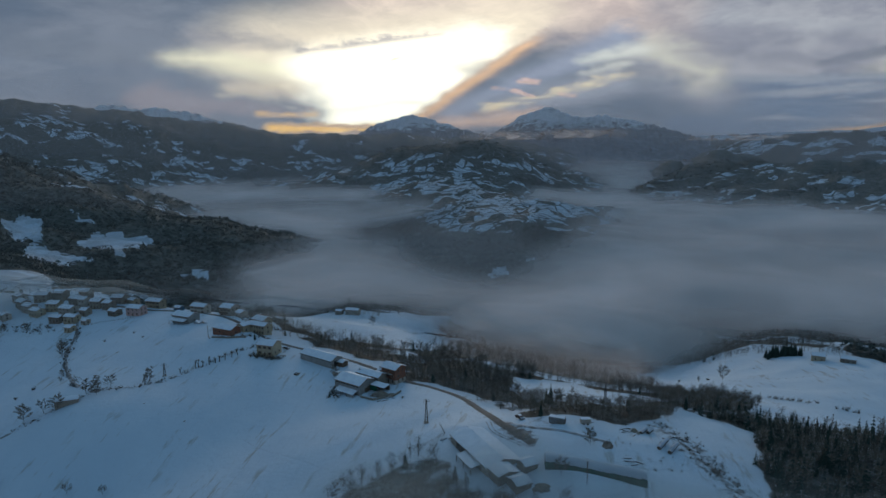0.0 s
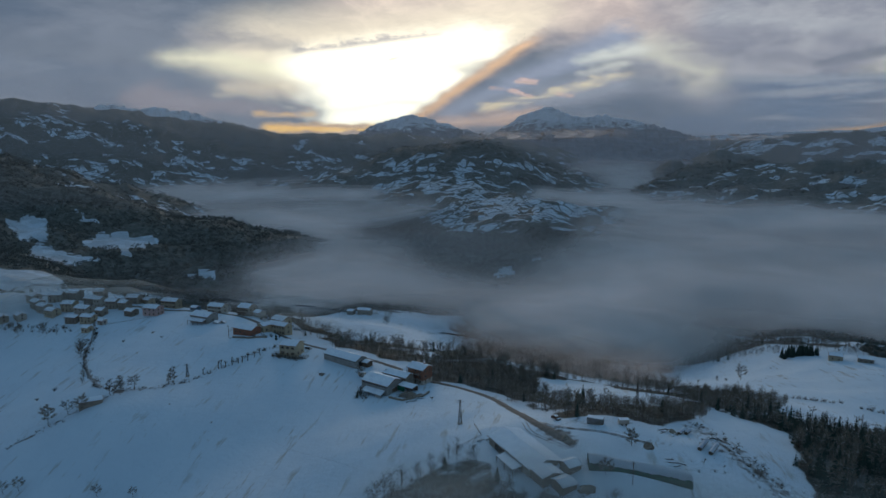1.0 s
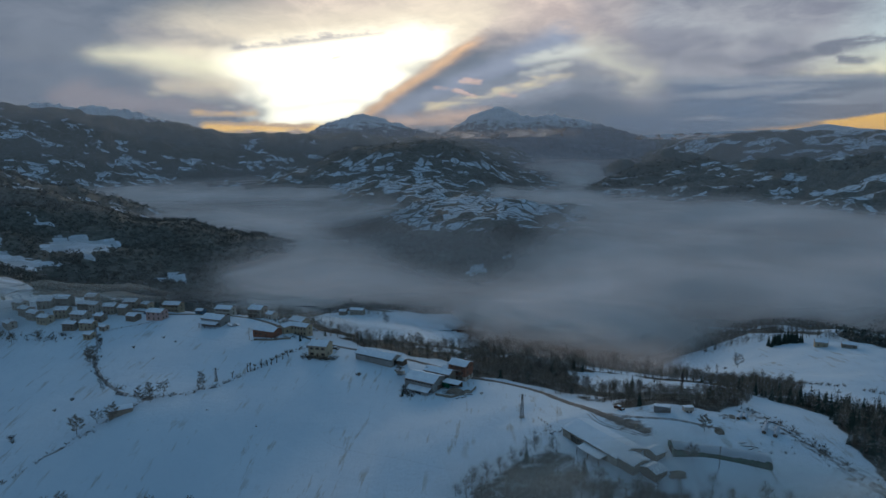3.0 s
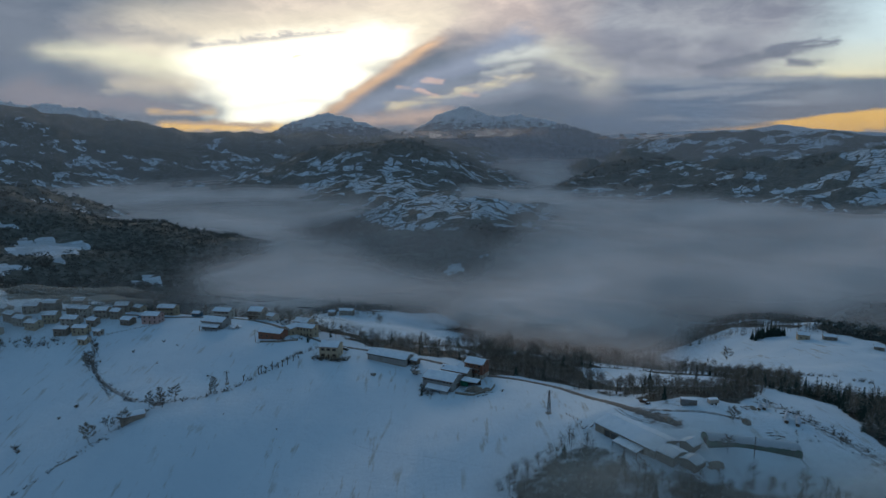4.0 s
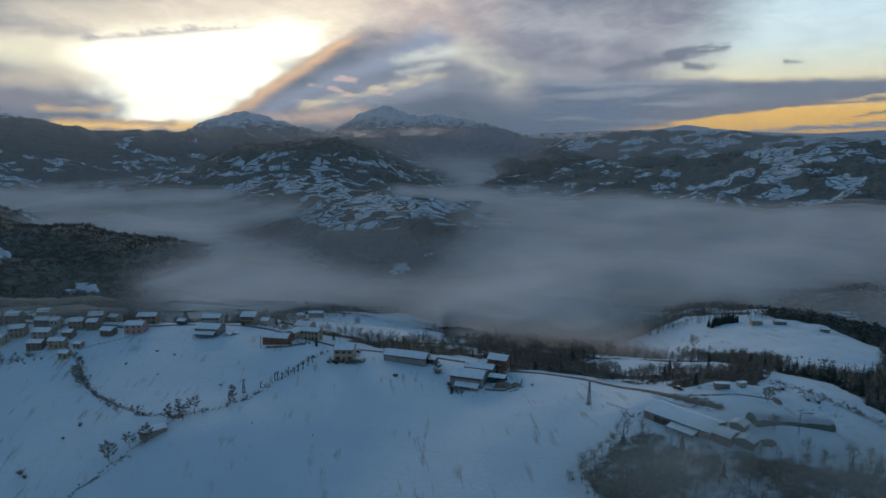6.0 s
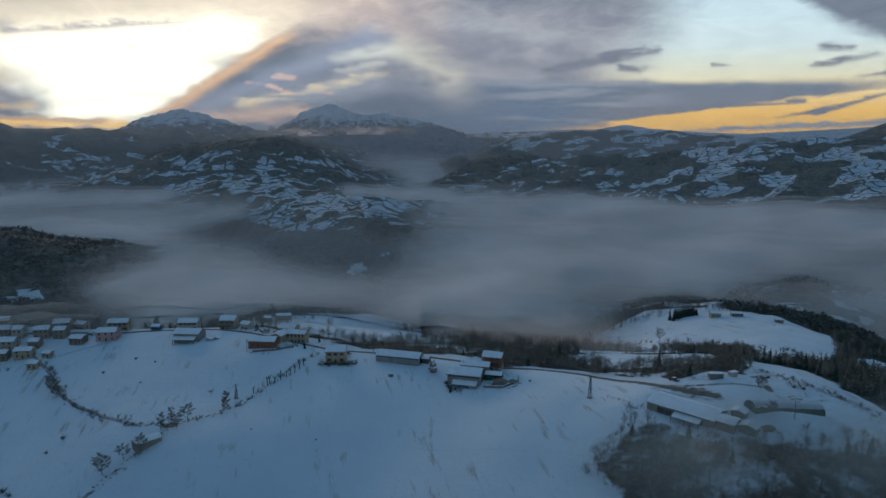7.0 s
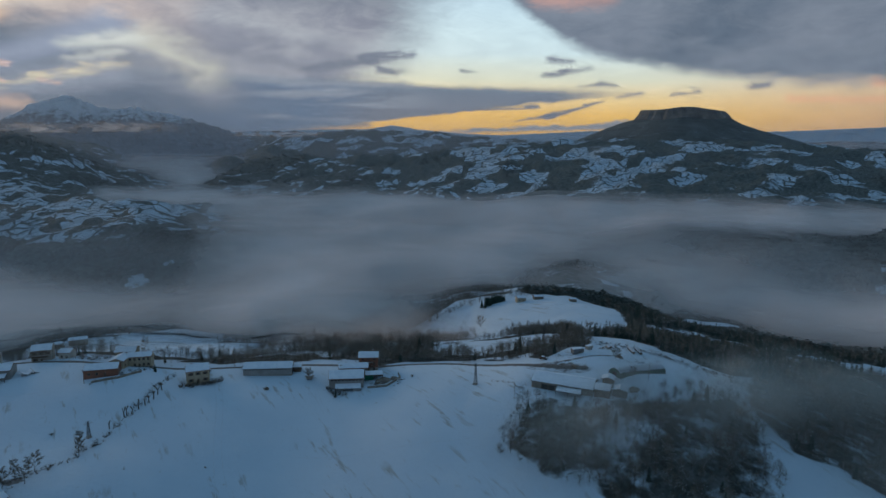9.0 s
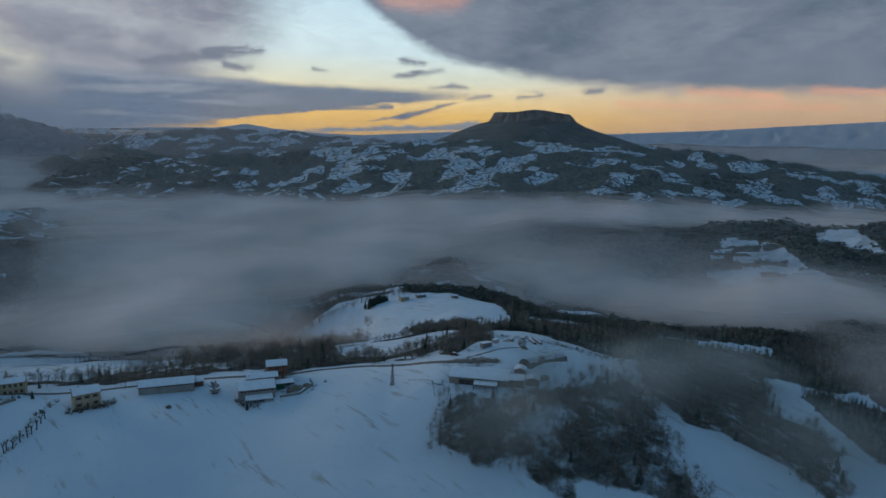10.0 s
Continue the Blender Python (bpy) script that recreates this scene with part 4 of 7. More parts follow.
def mist_patch(label, spots, lift, share, vapour=None):
    """Mist that drifts close over the ground, as a soft draped sheet."""
    x0, x1 = min(s[0] - 2 * s[2] for s in spots), max(s[0] + 2 * s[2] for s in spots)
    y0, y1 = min(s[1] - 2 * s[3] for s in spots), max(s[1] + 2 * s[3] for s in spots)
    xs, ys = np.meshgrid(np.arange(x0, x1, 5.0), np.arange(y0, y1, 5.0))
    z = height(xs, ys) + lift + 2.5 * wave(xs, ys, 60, lift, 3)
    d = np.zeros(xs.shape)
    for cx, cy, rx, ry, k in spots:
        d = np.maximum(d, k * np.exp(-(((xs - cx) / rx) ** 2 + ((ys - cy) / ry) ** 2) * 1.4))
    rim = np.minimum(np.minimum(xs - x0, x1 - 5 - xs), np.minimum(ys - y0, y1 - 5 - ys))
    d = d * np.clip(rim / 25, 0, 1) * share
    n, m = xs.shape
    idx = np.arange(n * m).reshape(n, m)
    quads = np.stack([idx[:-1, :-1], idx[:-1, 1:], idx[1:, 1:], idx[1:, :-1]], -1).reshape(-1, 4)
    me = bpy.data.meshes.new("ground_mist")
    me.from_pydata(np.stack([xs, ys, z], -1).reshape(-1, 3).tolist(), [], quads.tolist())
    me.polygons.foreach_set("use_smooth", np.ones(len(me.polygons), bool))
    me.attributes.new("depth", "FLOAT", "POINT").data.foreach_set("value", d.astype(np.float32).ravel())
    me.materials.append(vapour or WISP)
    return tagged(new("ground_mist", me), label, "mist", kind="stuff")


for lift in (6.0, 11.0, 17.0):
    mist_patch("thin grey mist drifting over the farm and its wood", ((62, -112, 30, 20, 0.55), (138, -128, 52, 20, 0.9), (240, -128, 90, 28, 0.95), (92, -104, 26, 11, 0.6), (150, -114, 46, 14, 0.7), (200, -196, 90, 34, 0.5), (230, -100, 60, 18, 0.5)), lift, 0.46)
mist_patch("thin mist among the hamlet's roofs", ((-250, 150, 70, 40, 0.9), (-60, 92, 50, 22, 0.5), (-330, 120, 80, 60, 0.8)), 9.0, 0.6)
mist_patch("thin mist among the hamlet's roofs", ((-270, 160, 80, 40, 0.9), (-150, 150, 60, 30, 0.5)), 15.0, 0.45)


def curtain(pts, tall, share):
    """Fog standing among trees, thick at the ground and thinning upwards."""
    p = np.array(pts, float)
    f = np.linspace(0, 1, 70)
    at = np.linspace(0, 1, len(p))
    x, y = np.interp(f, at, p[:, 0]), np.interp(f, at, p[:, 1])
    for _ in range(3):
        x[1:-1], y[1:-1] = (x[:-2] + 2 * x[1:-1] + x[2:]) / 4, (y[:-2] + 2 * y[1:-1] + y[2:]) / 4
    base = height(x, y) - 4
    F, S = np.meshgrid(f, np.linspace(0, 1, 16))
    z = base[None] + S * (tall + 4) * (1 + 0.25 * wave(x, y, 70, tall, 2))[None]
    d = share * np.clip(np.sin(np.pi * F) * 2.2, 0, 1) * np.clip(1.2 * (1 - S), 0, 1) ** 1.1
    n, m = F.shape
    idx = np.arange(n * m).reshape(n, m)
    quads = np.stack([idx[:-1, :-1], idx[:-1, 1:], idx[1:, 1:], idx[1:, :-1]], -1).reshape(-1, 4)
    me = bpy.data.meshes.new("valley_fog")
    me.from_pydata(np.stack([np.broadcast_to(x, F.shape), np.broadcast_to(y, F.shape), z], -1).reshape(-1, 3).tolist(), [], quads.tolist())
    me.polygons.foreach_set("use_smooth", np.ones(len(me.polygons), bool))
    me.attributes.new("depth", "FLOAT", "POINT").data.foreach_set("value", d.astype(np.float32).ravel())
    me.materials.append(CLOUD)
    return tagged(new("valley_fog", me), "soft rim of the valley fog among the gully's trees", "fog", "layers of valley fog", "stuff")


for k in range(5):
    curtain([(8 + 3 * k, 128 + 22 * k), (40 + 4 * k, 104 + 24 * k), (96 + 4 * k, 80 + 24 * k), (140 + 3 * k, 74 + 24 * k), (186 - 3 * k, 96 + 22 * k)], 20 + 3 * k, 0.20 + 0.03 * k)


# Upright blue-tinted sheets stand in for haze in the air.
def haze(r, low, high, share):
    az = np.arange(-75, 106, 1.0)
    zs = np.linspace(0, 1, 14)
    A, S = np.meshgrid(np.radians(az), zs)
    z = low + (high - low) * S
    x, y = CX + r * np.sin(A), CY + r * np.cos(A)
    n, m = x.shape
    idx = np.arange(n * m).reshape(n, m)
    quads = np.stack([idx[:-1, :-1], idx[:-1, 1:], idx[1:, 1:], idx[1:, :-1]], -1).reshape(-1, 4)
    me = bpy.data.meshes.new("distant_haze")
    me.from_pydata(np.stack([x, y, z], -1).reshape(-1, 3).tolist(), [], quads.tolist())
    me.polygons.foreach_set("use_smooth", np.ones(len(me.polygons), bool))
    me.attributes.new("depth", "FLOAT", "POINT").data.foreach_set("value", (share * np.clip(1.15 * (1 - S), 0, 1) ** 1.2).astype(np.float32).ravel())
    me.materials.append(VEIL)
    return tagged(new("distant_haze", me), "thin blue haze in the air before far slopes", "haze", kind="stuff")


def cloud_bank(r, a0, a1, e0, e1, share, label):
    """A low bar of cloud lying against far slopes."""
    A, S = np.meshgrid(np.linspace(a0, a1, 60), np.linspace(0, 1, 16))
    el = np.radians(e0 + (e1 - e0) * S)
    x, y, z = CX + r * np.sin(np.radians(A)), CY + r * np.cos(np.radians(A)), 120 + r * np.tan(el)
    f = (A - a0) / (a1 - a0)
    puff = np.clip(0.55 + 0.75 * wave(A * 60, S * 60, 120, a0, 4), 0, 1)
    d = share * np.sin(np.pi * f) ** 0.7 * np.clip(1.3 * np.sin(np.pi * S ** 0.8), 0, 1) * puff
    n, m = x.shape
    idx = np.arange(n * m).reshape(n, m)
    quads = np.stack([idx[:-1, :-1], idx[:-1, 1:], idx[1:, 1:], idx[1:, :-1]], -1).reshape(-1, 4)
    me = bpy.data.meshes.new("cloud_bank")
    me.from_pydata(np.stack([x + 60 * wave(A * 60, S * 90, 90, 2.0, 2), y, z], -1).reshape(-1, 3).tolist(), [], quads.tolist())
    me.polygons.foreach_set("use_smooth", np.ones(len(me.polygons), bool))
    me.attributes.new("depth", "FLOAT", "POINT").data.foreach_set("value", d.astype(np.float32).ravel())
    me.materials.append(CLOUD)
    return tagged(new("cloud_bank", me), label, "cloud", kind="stuff")


cloud_bank(3390, -6.0, 1.5, -0.30, 0.50, 1.0, "low pale cloud lying along the mountain's foot")
cloud_bank(3380, 0.5, 7.5, -0.2, 0.70, 0.95, "low pale cloud lying along the mountain's foot")
cloud_bank(3845, 12, 22, -0.4, 0.15, 0.6, "low pale cloud behind the snowy upland")
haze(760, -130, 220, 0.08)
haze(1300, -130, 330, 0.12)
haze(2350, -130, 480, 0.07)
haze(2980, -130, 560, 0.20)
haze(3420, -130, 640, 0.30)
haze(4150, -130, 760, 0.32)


# ---- building kit ----
def ground_z(x, y):
    return float(height(np.array([x]), np.array([y]))[0])


def part(name, bm, material, parent, label=""):
    """Links a bmesh as one mesh object under a thing or a part."""
    me = bpy.data.meshes.new(name)
    bm.to_mesh(me)
    bm.free()
    me.materials.append(material)
    ob = new(name, me)
    ob.parent = parent
    return tagged(ob, label)


def shared_part(name, me, parent, m):
    ob = new(name, me)
    ob.parent = parent
    ob.matrix_basis = m
    return ob


def root(name, x, y, z, turn, label, category, group=""):
    ob = new(name)
    ob.matrix_basis = pose(x, y, z, 0, 0, turn)
    return tagged(ob, label, category, group)


def box(bm, x0, x1, y0, y1, z0, z1):
    v = [bm.verts.new((x, y, z)) for z in (z0, z1) for x, y in ((x0, y0), (x1, y0), (x1, y1), (x0, y1))]
    for f in ((3, 2, 1, 0), (4, 5, 6, 7), (0, 1, 5, 4), (1, 2, 6, 5), (2, 3, 7, 6), (3, 0, 4, 7)):
        bm.faces.new([v[i] for i in f])
    return v


def boxes(*spans):
    bm = bmesh.new()
    for s in spans:
        box(bm, *s)
    return bm


def rod(bm, a, b, r0, r1, sides=5):
    """A tapered rod from a to b."""
    a, b = Vector(a), Vector(b)
    u = (b - a).normalized()
    s = u.orthogonal().normalized()
    w = u.cross(s)
    rings = []
    for p, r in ((a, r0), (b, r1)):
        rings.append([bm.verts.new(p + r * (math.cos(2 * math.pi * i / sides) * s + math.sin(2 * math.pi * i / sides) * w)) for i in range(sides)])
    for i in range(sides):
        j = (i + 1) % sides
        bm.faces.new((rings[0][i], rings[0][j], rings[1][j], rings[1][i]))
    bm.faces.new(rings[1])
    bm.faces.new(rings[0][::-1])


def gable_walls(L, W, eave, rise, low=-4.0):
    """Four walls with two gables, closed below."""
    bm = bmesh.new()
    x, y = L / 2, W / 2
    b = [bm.verts.new(p) for p in ((-x, -y, low), (x, -y, low), (x, y, low), (-x, y, low))]
    e = [bm.verts.new(p) for p in ((-x, -y, eave), (x, -y, eave), (x, y, eave), (-x, y, eave))]
    r = [bm.verts.new((-x, 0, eave + rise)), bm.verts.new((x, 0, eave + rise))]
    bm.faces.new(b[::-1])
    bm.faces.new((b[0], b[1], e[1], e[0]))
    bm.faces.new((b[2], b[3], e[3], e[2]))
    bm.faces.new((b[1], b[2], e[2], r[1], e[1]))
    bm.faces.new((b[3], b[0], e[0], r[0], e[3]))
    bm.faces.new((e[0], e[1], r[1], r[0]))
    bm.faces.new((e[2], e[3], r[0], r[1]))
    return bm


def roof_slope(L, W, eave, rise, side, over, lift, thick, shrink=0.0, uneven=0.0, seed=0):
    """One slope of a gable roof, as a slab; uneven makes it a soft, lumpy cover."""
    rng = random.Random(seed)
    bm = bmesh.new()
    nx, ny = (max(4, int(L / 1.6)), 4) if uneven else (1, 1)
    run = W / 2 + over - shrink
    steep = rise / (W / 2)
    x0 = L / 2 + over * 0.7 - shrink
    grid = {}
    for k in (0, 1):
        for i in range(nx + 1):
            for j in range(ny + 1):
                d = run * j / ny
                border = i in (0, nx) or j == ny
                dx = rng.uniform(-uneven, uneven) * 1.2 if border and uneven else 0
                dz = k * (thick * (0.55 if border and uneven else 1.0) + (rng.uniform(-0.35, 0.35) * thick if uneven else 0))
                grid[k, i, j] = bm.verts.new((-x0 + 2 * x0 * i / nx + (dx if i in (0, nx) else 0), side * (d + (dx * 0.7 if j == ny else 0)), eave + rise - steep * d + lift + dz))
    for i in range(nx):
        for j in range(ny):
            top = [grid[1, i, j], grid[1, i + 1, j], grid[1, i + 1, j + 1], grid[1, i, j + 1]]
            low = [grid[0, i, j], grid[0, i + 1, j], grid[0, i + 1, j + 1], grid[0, i, j + 1]]
            bm.faces.new(top if side < 0 else top[::-1])
            bm.faces.new(low[::-1] if side < 0 else low)
    rim = [(i, 0) for i in range(nx)] + [(nx, j) for j in range(ny)] + [(i, ny) for i in range(nx, 0, -1)] + [(0, j) for j in range(ny, 0, -1)]
    for a, b in zip(rim, rim[1:] + rim[:1]):
        bm.faces.new((grid[0, a[0], a[1]], grid[0, b[0], b[1]], grid[1, b[0], b[1]], grid[1, a[0], a[1]]))
    bmesh.ops.recalc_face_normals(bm, faces=bm.faces)
    return bm


def data(name, bm, material):
    me = bpy.data.meshes.new(name)
    bm.to_mesh(me)
    bm.free()
    me.materials.append(material)
    return me


def frame_bars(w, h):
    t = 0.09
    return boxes((-w / 2, w / 2, -0.05, 0.03, h - t, h), (-w / 2, w / 2, -0.09, 0.03, 0, t), (-w / 2, -w / 2 + t, -0.05, 0.03, t, h - t), (w / 2 - t, w / 2, -0.05, 0.03, t, h - t), (-t / 2, t / 2, -0.04, 0.03, t, h - t))


WINDOW_FRAME = data("window", frame_bars(1.1, 1.4), FRAME)
WINDOW_PANE = data("pane", boxes((-0.46, 0.46, -0.02, 0.02, 0.09, 1.31)), GLASS)
SHUTTER = data("shutter", boxes((-0.27, 0.27, -0.05, -0.01, 0.0, 1.4), (-0.22, 0.22, -0.065, -0.05, 0.1, 0.64), (-0.22, 0.22, -0.065, -0.05, 0.74, 1.3)), TIMBER)
DOOR_LEAF = data("door", boxes((-0.5, 0.5, -0.06, 0.02, 0, 2.1), (-0.42, -0.04, -0.08, -0.06, 0.2, 1.0), (0.04, 0.42, -0.08, -0.06, 0.2, 1.0), (-0.42, 0.42, -0.08, -0.06, 1.15, 1.95)), TIMBER)
HANDLE = data("door_handle", boxes((0.36, 0.42, -0.14, -0.08, 1.0, 1.14)), STEEL)


def window(house, m, shutters=False):
    w = shared_part("window", WINDOW_FRAME, house, m)
    shared_part("pane", WINDOW_PANE, w, Matrix())
    if shutters:
        for s in (-1, 1):
            shared_part("shutter", SHUTTER, w, pose(s * 0.84, 0, 0))


def facade(house, L, W, eave, floors, per, ends, shutters, seed, door=True):
    """Windows on the long front and the two gable ends, and a door."""
    rng = random.Random(seed)
    tall = eave / floors
    for f in range(floors):
        z = f * tall + 0.95
        for i in range(per):
            x = (i + 0.5) / per * (L - 0.8) - (L - 0.8) / 2
            if f == 0 and door and i == per // 2:
                d = shared_part("door", DOOR_LEAF, house, pose(x, -W / 2 - 0.01, 0))
                shared_part("door_handle", HANDLE, d, Matrix())
            elif rng.random() < 0.9:
                window(house, pose(x, -W / 2 - 0.02, z), shutters)
        for s in (-1, 1):
            for i in range(ends):
                y = (i + 0.5) / ends * (W - 1.0) - (W - 1.0) / 2
                if rng.random() < 0.8:
                    window(house, Matrix.Translation((s * (L / 2 + 0.02), y, z)) @ pose(0, 0, 0, 0, 0, 90 * s), False)


def chimney(house, x, y, z):
    c = part("chimney", boxes((x - 0.3, x + 0.3, y - 0.35, y + 0.35, z - 0.8, z + 0.9), (x - 0.38, x + 0.38, y - 0.43, y + 0.43, z + 0.9, z + 1.0)), BRICK, house)
    part("snow_cap", boxes((x - 0.36, x + 0.36, y - 0.41, y + 0.41, z + 1.0, z + 1.16)), SNOW, c)


def house(name, label, x, y, turn, L, W, eave, wall, floors=2, per=3, ends=1, rise=None, category="house", group="houses of the hamlet", roof=TILE, shutters=False, smoke=True, seed=1, door=True, snow=0.24, over=0.55, sink=0.0):
    rise = rise if rise is not None else W * 0.2
    h = root(name, x, y, ground_z(x, y) - sink, turn, label, category, group)
    part("wall", gable_walls(L, W, eave, rise - 0.06), wall, h)
    for s in (-1, 1):
        slab = part("roof", roof_slope(L, W, eave, rise, s, over, 0.0, 0.16), roof, h)
        part("snow_cover", roof_slope(L, W, eave, rise, s, over, 0.165, snow, 0.16, 0.10, seed * 7 + s), SNOW, slab, "thick uneven snow")
    if floors:
        facade(h, L, W, eave, floors, per, ends, shutters, seed, door)
    if smoke:
        chimney(h, L * (0.22 if seed % 2 else -0.25), W * 0.12, eave + rise * 0.8)
    return h


def lean_to(parent, name, x0, x1, y_wall, deep, z_high, z_low, roof=SHEET, side=-1):
    """A roof leaning on a wall, with its snow."""
    def slab(lift, thick, inset):
        bm = bmesh.new()
        ya, yb = y_wall + side * 0.02, y_wall + side * (deep - inset)
        zs = (z_high, z_high + (z_low - z_high) * (deep - inset) / deep)
        v = [bm.verts.new((x, y, z + lift + k)) for k in (0, thick) for x, y, z in ((x0 + inset, ya, zs[0]), (x1 - inset, ya, zs[0]), (x1 - inset, yb, zs[1]), (x0 + inset, yb, zs[1]))]
        for f in ((3, 2, 1, 0), (4, 5, 6, 7), (0, 1, 5, 4), (1, 2, 6, 5), (2, 3, 7, 6), (3, 0, 4, 7)):
            bm.faces.new([v[i] for i in f])
        bmesh.ops.recalc_face_normals(bm, faces=bm.faces)
        return bm
    r = part(name, slab(0, 0.1, 0.0), roof, parent)
    part("snow_cover", slab(0.105, 0.2, 0.12), SNOW, r)
    return r


def posts(parent, xs, y, z0, z1, material=TIMBER, r=0.09):
    for x in xs:
        part("post", boxes((x - r, x + r, y - r, y + r, z0, z1)), material, parent)


# ---- the farm below the road ----
def farm_barn():
    x, y, L, W, eave = 9.8, 1.6, 16.5, 11.0, 5.4
    b = root("barn", x, y, ground_z(x, y) - 0.6, -25, "grey block barn with snowy roof and a lean-to on its front", "barn", "farm buildings")
    part("wall", gable_walls(L, W, eave, 2.0), CONCRETE, b)
    for s in (-1, 1):
        slab = part("roof", roof_slope(L, W, eave, 2.06, s, 0.6, 0, 0.16), TILE, b)
        part("snow_cover", roof_slope(L, W, eave, 2.06, s, 0.6, 0.165, 0.24, 0.16, 0.1, 31 + s), SNOW, slab, "thick uneven snow")
    lean_to(b, "lean_to_roof", -5.5, 7.0, -W / 2, 3.6, 2.6, 1.5)
    posts(b, (-5.2, -1.2, 2.8, 6.8), -W / 2 - 3.3, -4, 1.5)
    part("lean_to_wall", boxes((3.2, 7.0, -W / 2 - 3.3, -W / 2 - 3.1, -4, 1.3)), CONCRETE, b)
    # Near-black slabs on closed walls paint in the shade of gaps.
    for i in range(9):
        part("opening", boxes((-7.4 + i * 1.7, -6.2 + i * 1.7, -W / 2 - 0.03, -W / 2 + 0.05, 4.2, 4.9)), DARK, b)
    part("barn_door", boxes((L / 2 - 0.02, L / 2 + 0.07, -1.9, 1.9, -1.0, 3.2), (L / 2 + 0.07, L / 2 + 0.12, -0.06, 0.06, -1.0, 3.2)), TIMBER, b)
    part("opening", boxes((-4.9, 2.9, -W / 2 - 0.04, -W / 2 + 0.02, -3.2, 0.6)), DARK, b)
    # the wing behind
    ca, sa = math.cos(radians(-25)), math.sin(radians(-25))
    wx, wy = x + ca * 3.2 - sa * 8.9, y + sa * 3.2 + ca * 8.9
    house("barn_wing", "stone farm wing with a red tiled gable edge and snow", wx, wy, -25, 14.5, 6.4, 5.3, STONE, 1, 4, 1, 1.3, "barn", "farm buildings", smoke=False, seed=5, door=True)
    # open store with a green tarpaulin
    sx, sy = x + ca * 13.4 - sa * 3.4, y + sa * 13.4 + ca * 3.4
    s = root("tarpaulin_shed", sx, sy, ground_z(sx, sy), -25, "low open shed under snow with a green tarpaulin wall", "shed", "farm buildings")
    lean_to(s, "roof", -4.5, 4.5, 2.2, 4.4, 3.1, 2.6)
    posts(s, (-4.3, -1.5, 1.5, 4.3), -2.0, -2, 2.55)
    posts(s, (-4.3, -1.5, 1.5, 4.3), 2.0, -2, 3.0)
    bm = bmesh.new()
    cols = [[bm.verts.new((-4.4 + 0.5 * i, -2.15 + 0.12 * math.sin(i * 1.7), z)) for z in (0.2, 1.4, 2.55)] for i in range(9)]
    for a, c in zip(cols, cols[1:]):
        for k in range(2):
            bm.faces.new((a[k], c[k], c[k + 1], a[k + 1]))
    bmesh.ops.solidify(bm, geom=bm.faces[:], thickness=0.04)
    part("tarpaulin", bm, TARP, s, "hanging green tarpaulin")
    part("back_wall", boxes((-4.5, 4.5, 2.1, 2.3, -2, 2.9)), TIMBER, s)


def red_house():
    x, y = 26.8, 12.4
    h = house("brick_house", "three-storey red brick house with wooden balconies under snow", x, y, -27, 9.6, 7.6, 8.0, BRICK, 3, 3, 2, 1.5, group="houses by the road", over=0.8, seed=3)
    part("plinth", boxes((-4.84, 4.84, -3.84, 3.84, -4, 2.4)), PALE, h, "pale plastered ground floor")
    for z in (2.7, 5.35):
        bal = part("balcony", boxes((-4.7, 2.6, -4.95, -3.8, z - 0.16, z)), CONCRETE, h)
        part("railing", boxes((-4.7, 2.6, -4.95, -4.89, z + 0.9, z + 1.0), (-4.7, 2.6, -4.95, -4.89, z + 0.1, z + 0.18), *((-4.7 + i * 0.365, -4.64 + i * 0.365, -4.95, -4.89, z, z + 0.9) for i in range(21))), TIMBER, bal)
    for px in (-4.6, -1.0, 2.5):
        part("balcony_post", boxes((px - 0.08, px + 0.08, -4.92, -4.76, -3, 7.9)), TIMBER, h)
    a = house("house_annex", "small white lean house beside the brick house", 19.4, 18.6, -27, 4.2, 4.6, 2.8, PALE, 1, 1, 1, 1.0, "shed", "houses by the road", smoke=False, seed=9, door=False)
    return h, a


def long_barn():
    x, y = -19.6, 32.8
    b = root("long_barn", x, y, ground_z(x, y) - 0.3, -25.3, "long pale-walled cattle barn with a snowy roof", "barn", "farm buildings")
    L, W, eave = 24.0, 8.4, 4.2
    part("wall", gable_walls(L, W, eave, 1.6), CONCRETE, b)
    for s in (-1, 1):
        slab = part("roof", roof_slope(L, W, eave, 1.66, s, 0.7, 0, 0.12), SHEET, b)
        part("snow_cover", roof_slope(L, W, eave, 1.66, s, 0.7, 0.125, 0.24, 0.16, 0.1, 11 + s), SNOW, slab, "thick uneven snow")
    # The wall is closed here; gateway and gap shade are near-black slabs.
    part("opening", boxes((L / 2 - 0.03, L / 2 + 0.05, -2.2, 1.2, -0.5, 3.4)), DARK, b, "near-black panel painting the gateway's inner shade")
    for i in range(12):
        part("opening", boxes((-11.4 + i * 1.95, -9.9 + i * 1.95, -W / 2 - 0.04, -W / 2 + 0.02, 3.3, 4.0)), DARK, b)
    part("skirting", boxes((-L / 2, L / 2, -W / 2 - 0.08, -W / 2 - 0.001, -4, 0.5)), STONE, b)
    ca, sa = math.cos(radians(-25.3)), math.sin(radians(-25.3))
    r = house("lean_shed", "low dark shed against the long barn's end", x + ca * 14.2 - sa * 2.2, y + sa * 14.2 + ca * 2.2, -25.3, 3.8, 4.2, 2.6, TIMBER, 0, 0, 0, 0.6, "shed", "farm buildings", SHEET, smoke=False, seed=4)
    return b, r


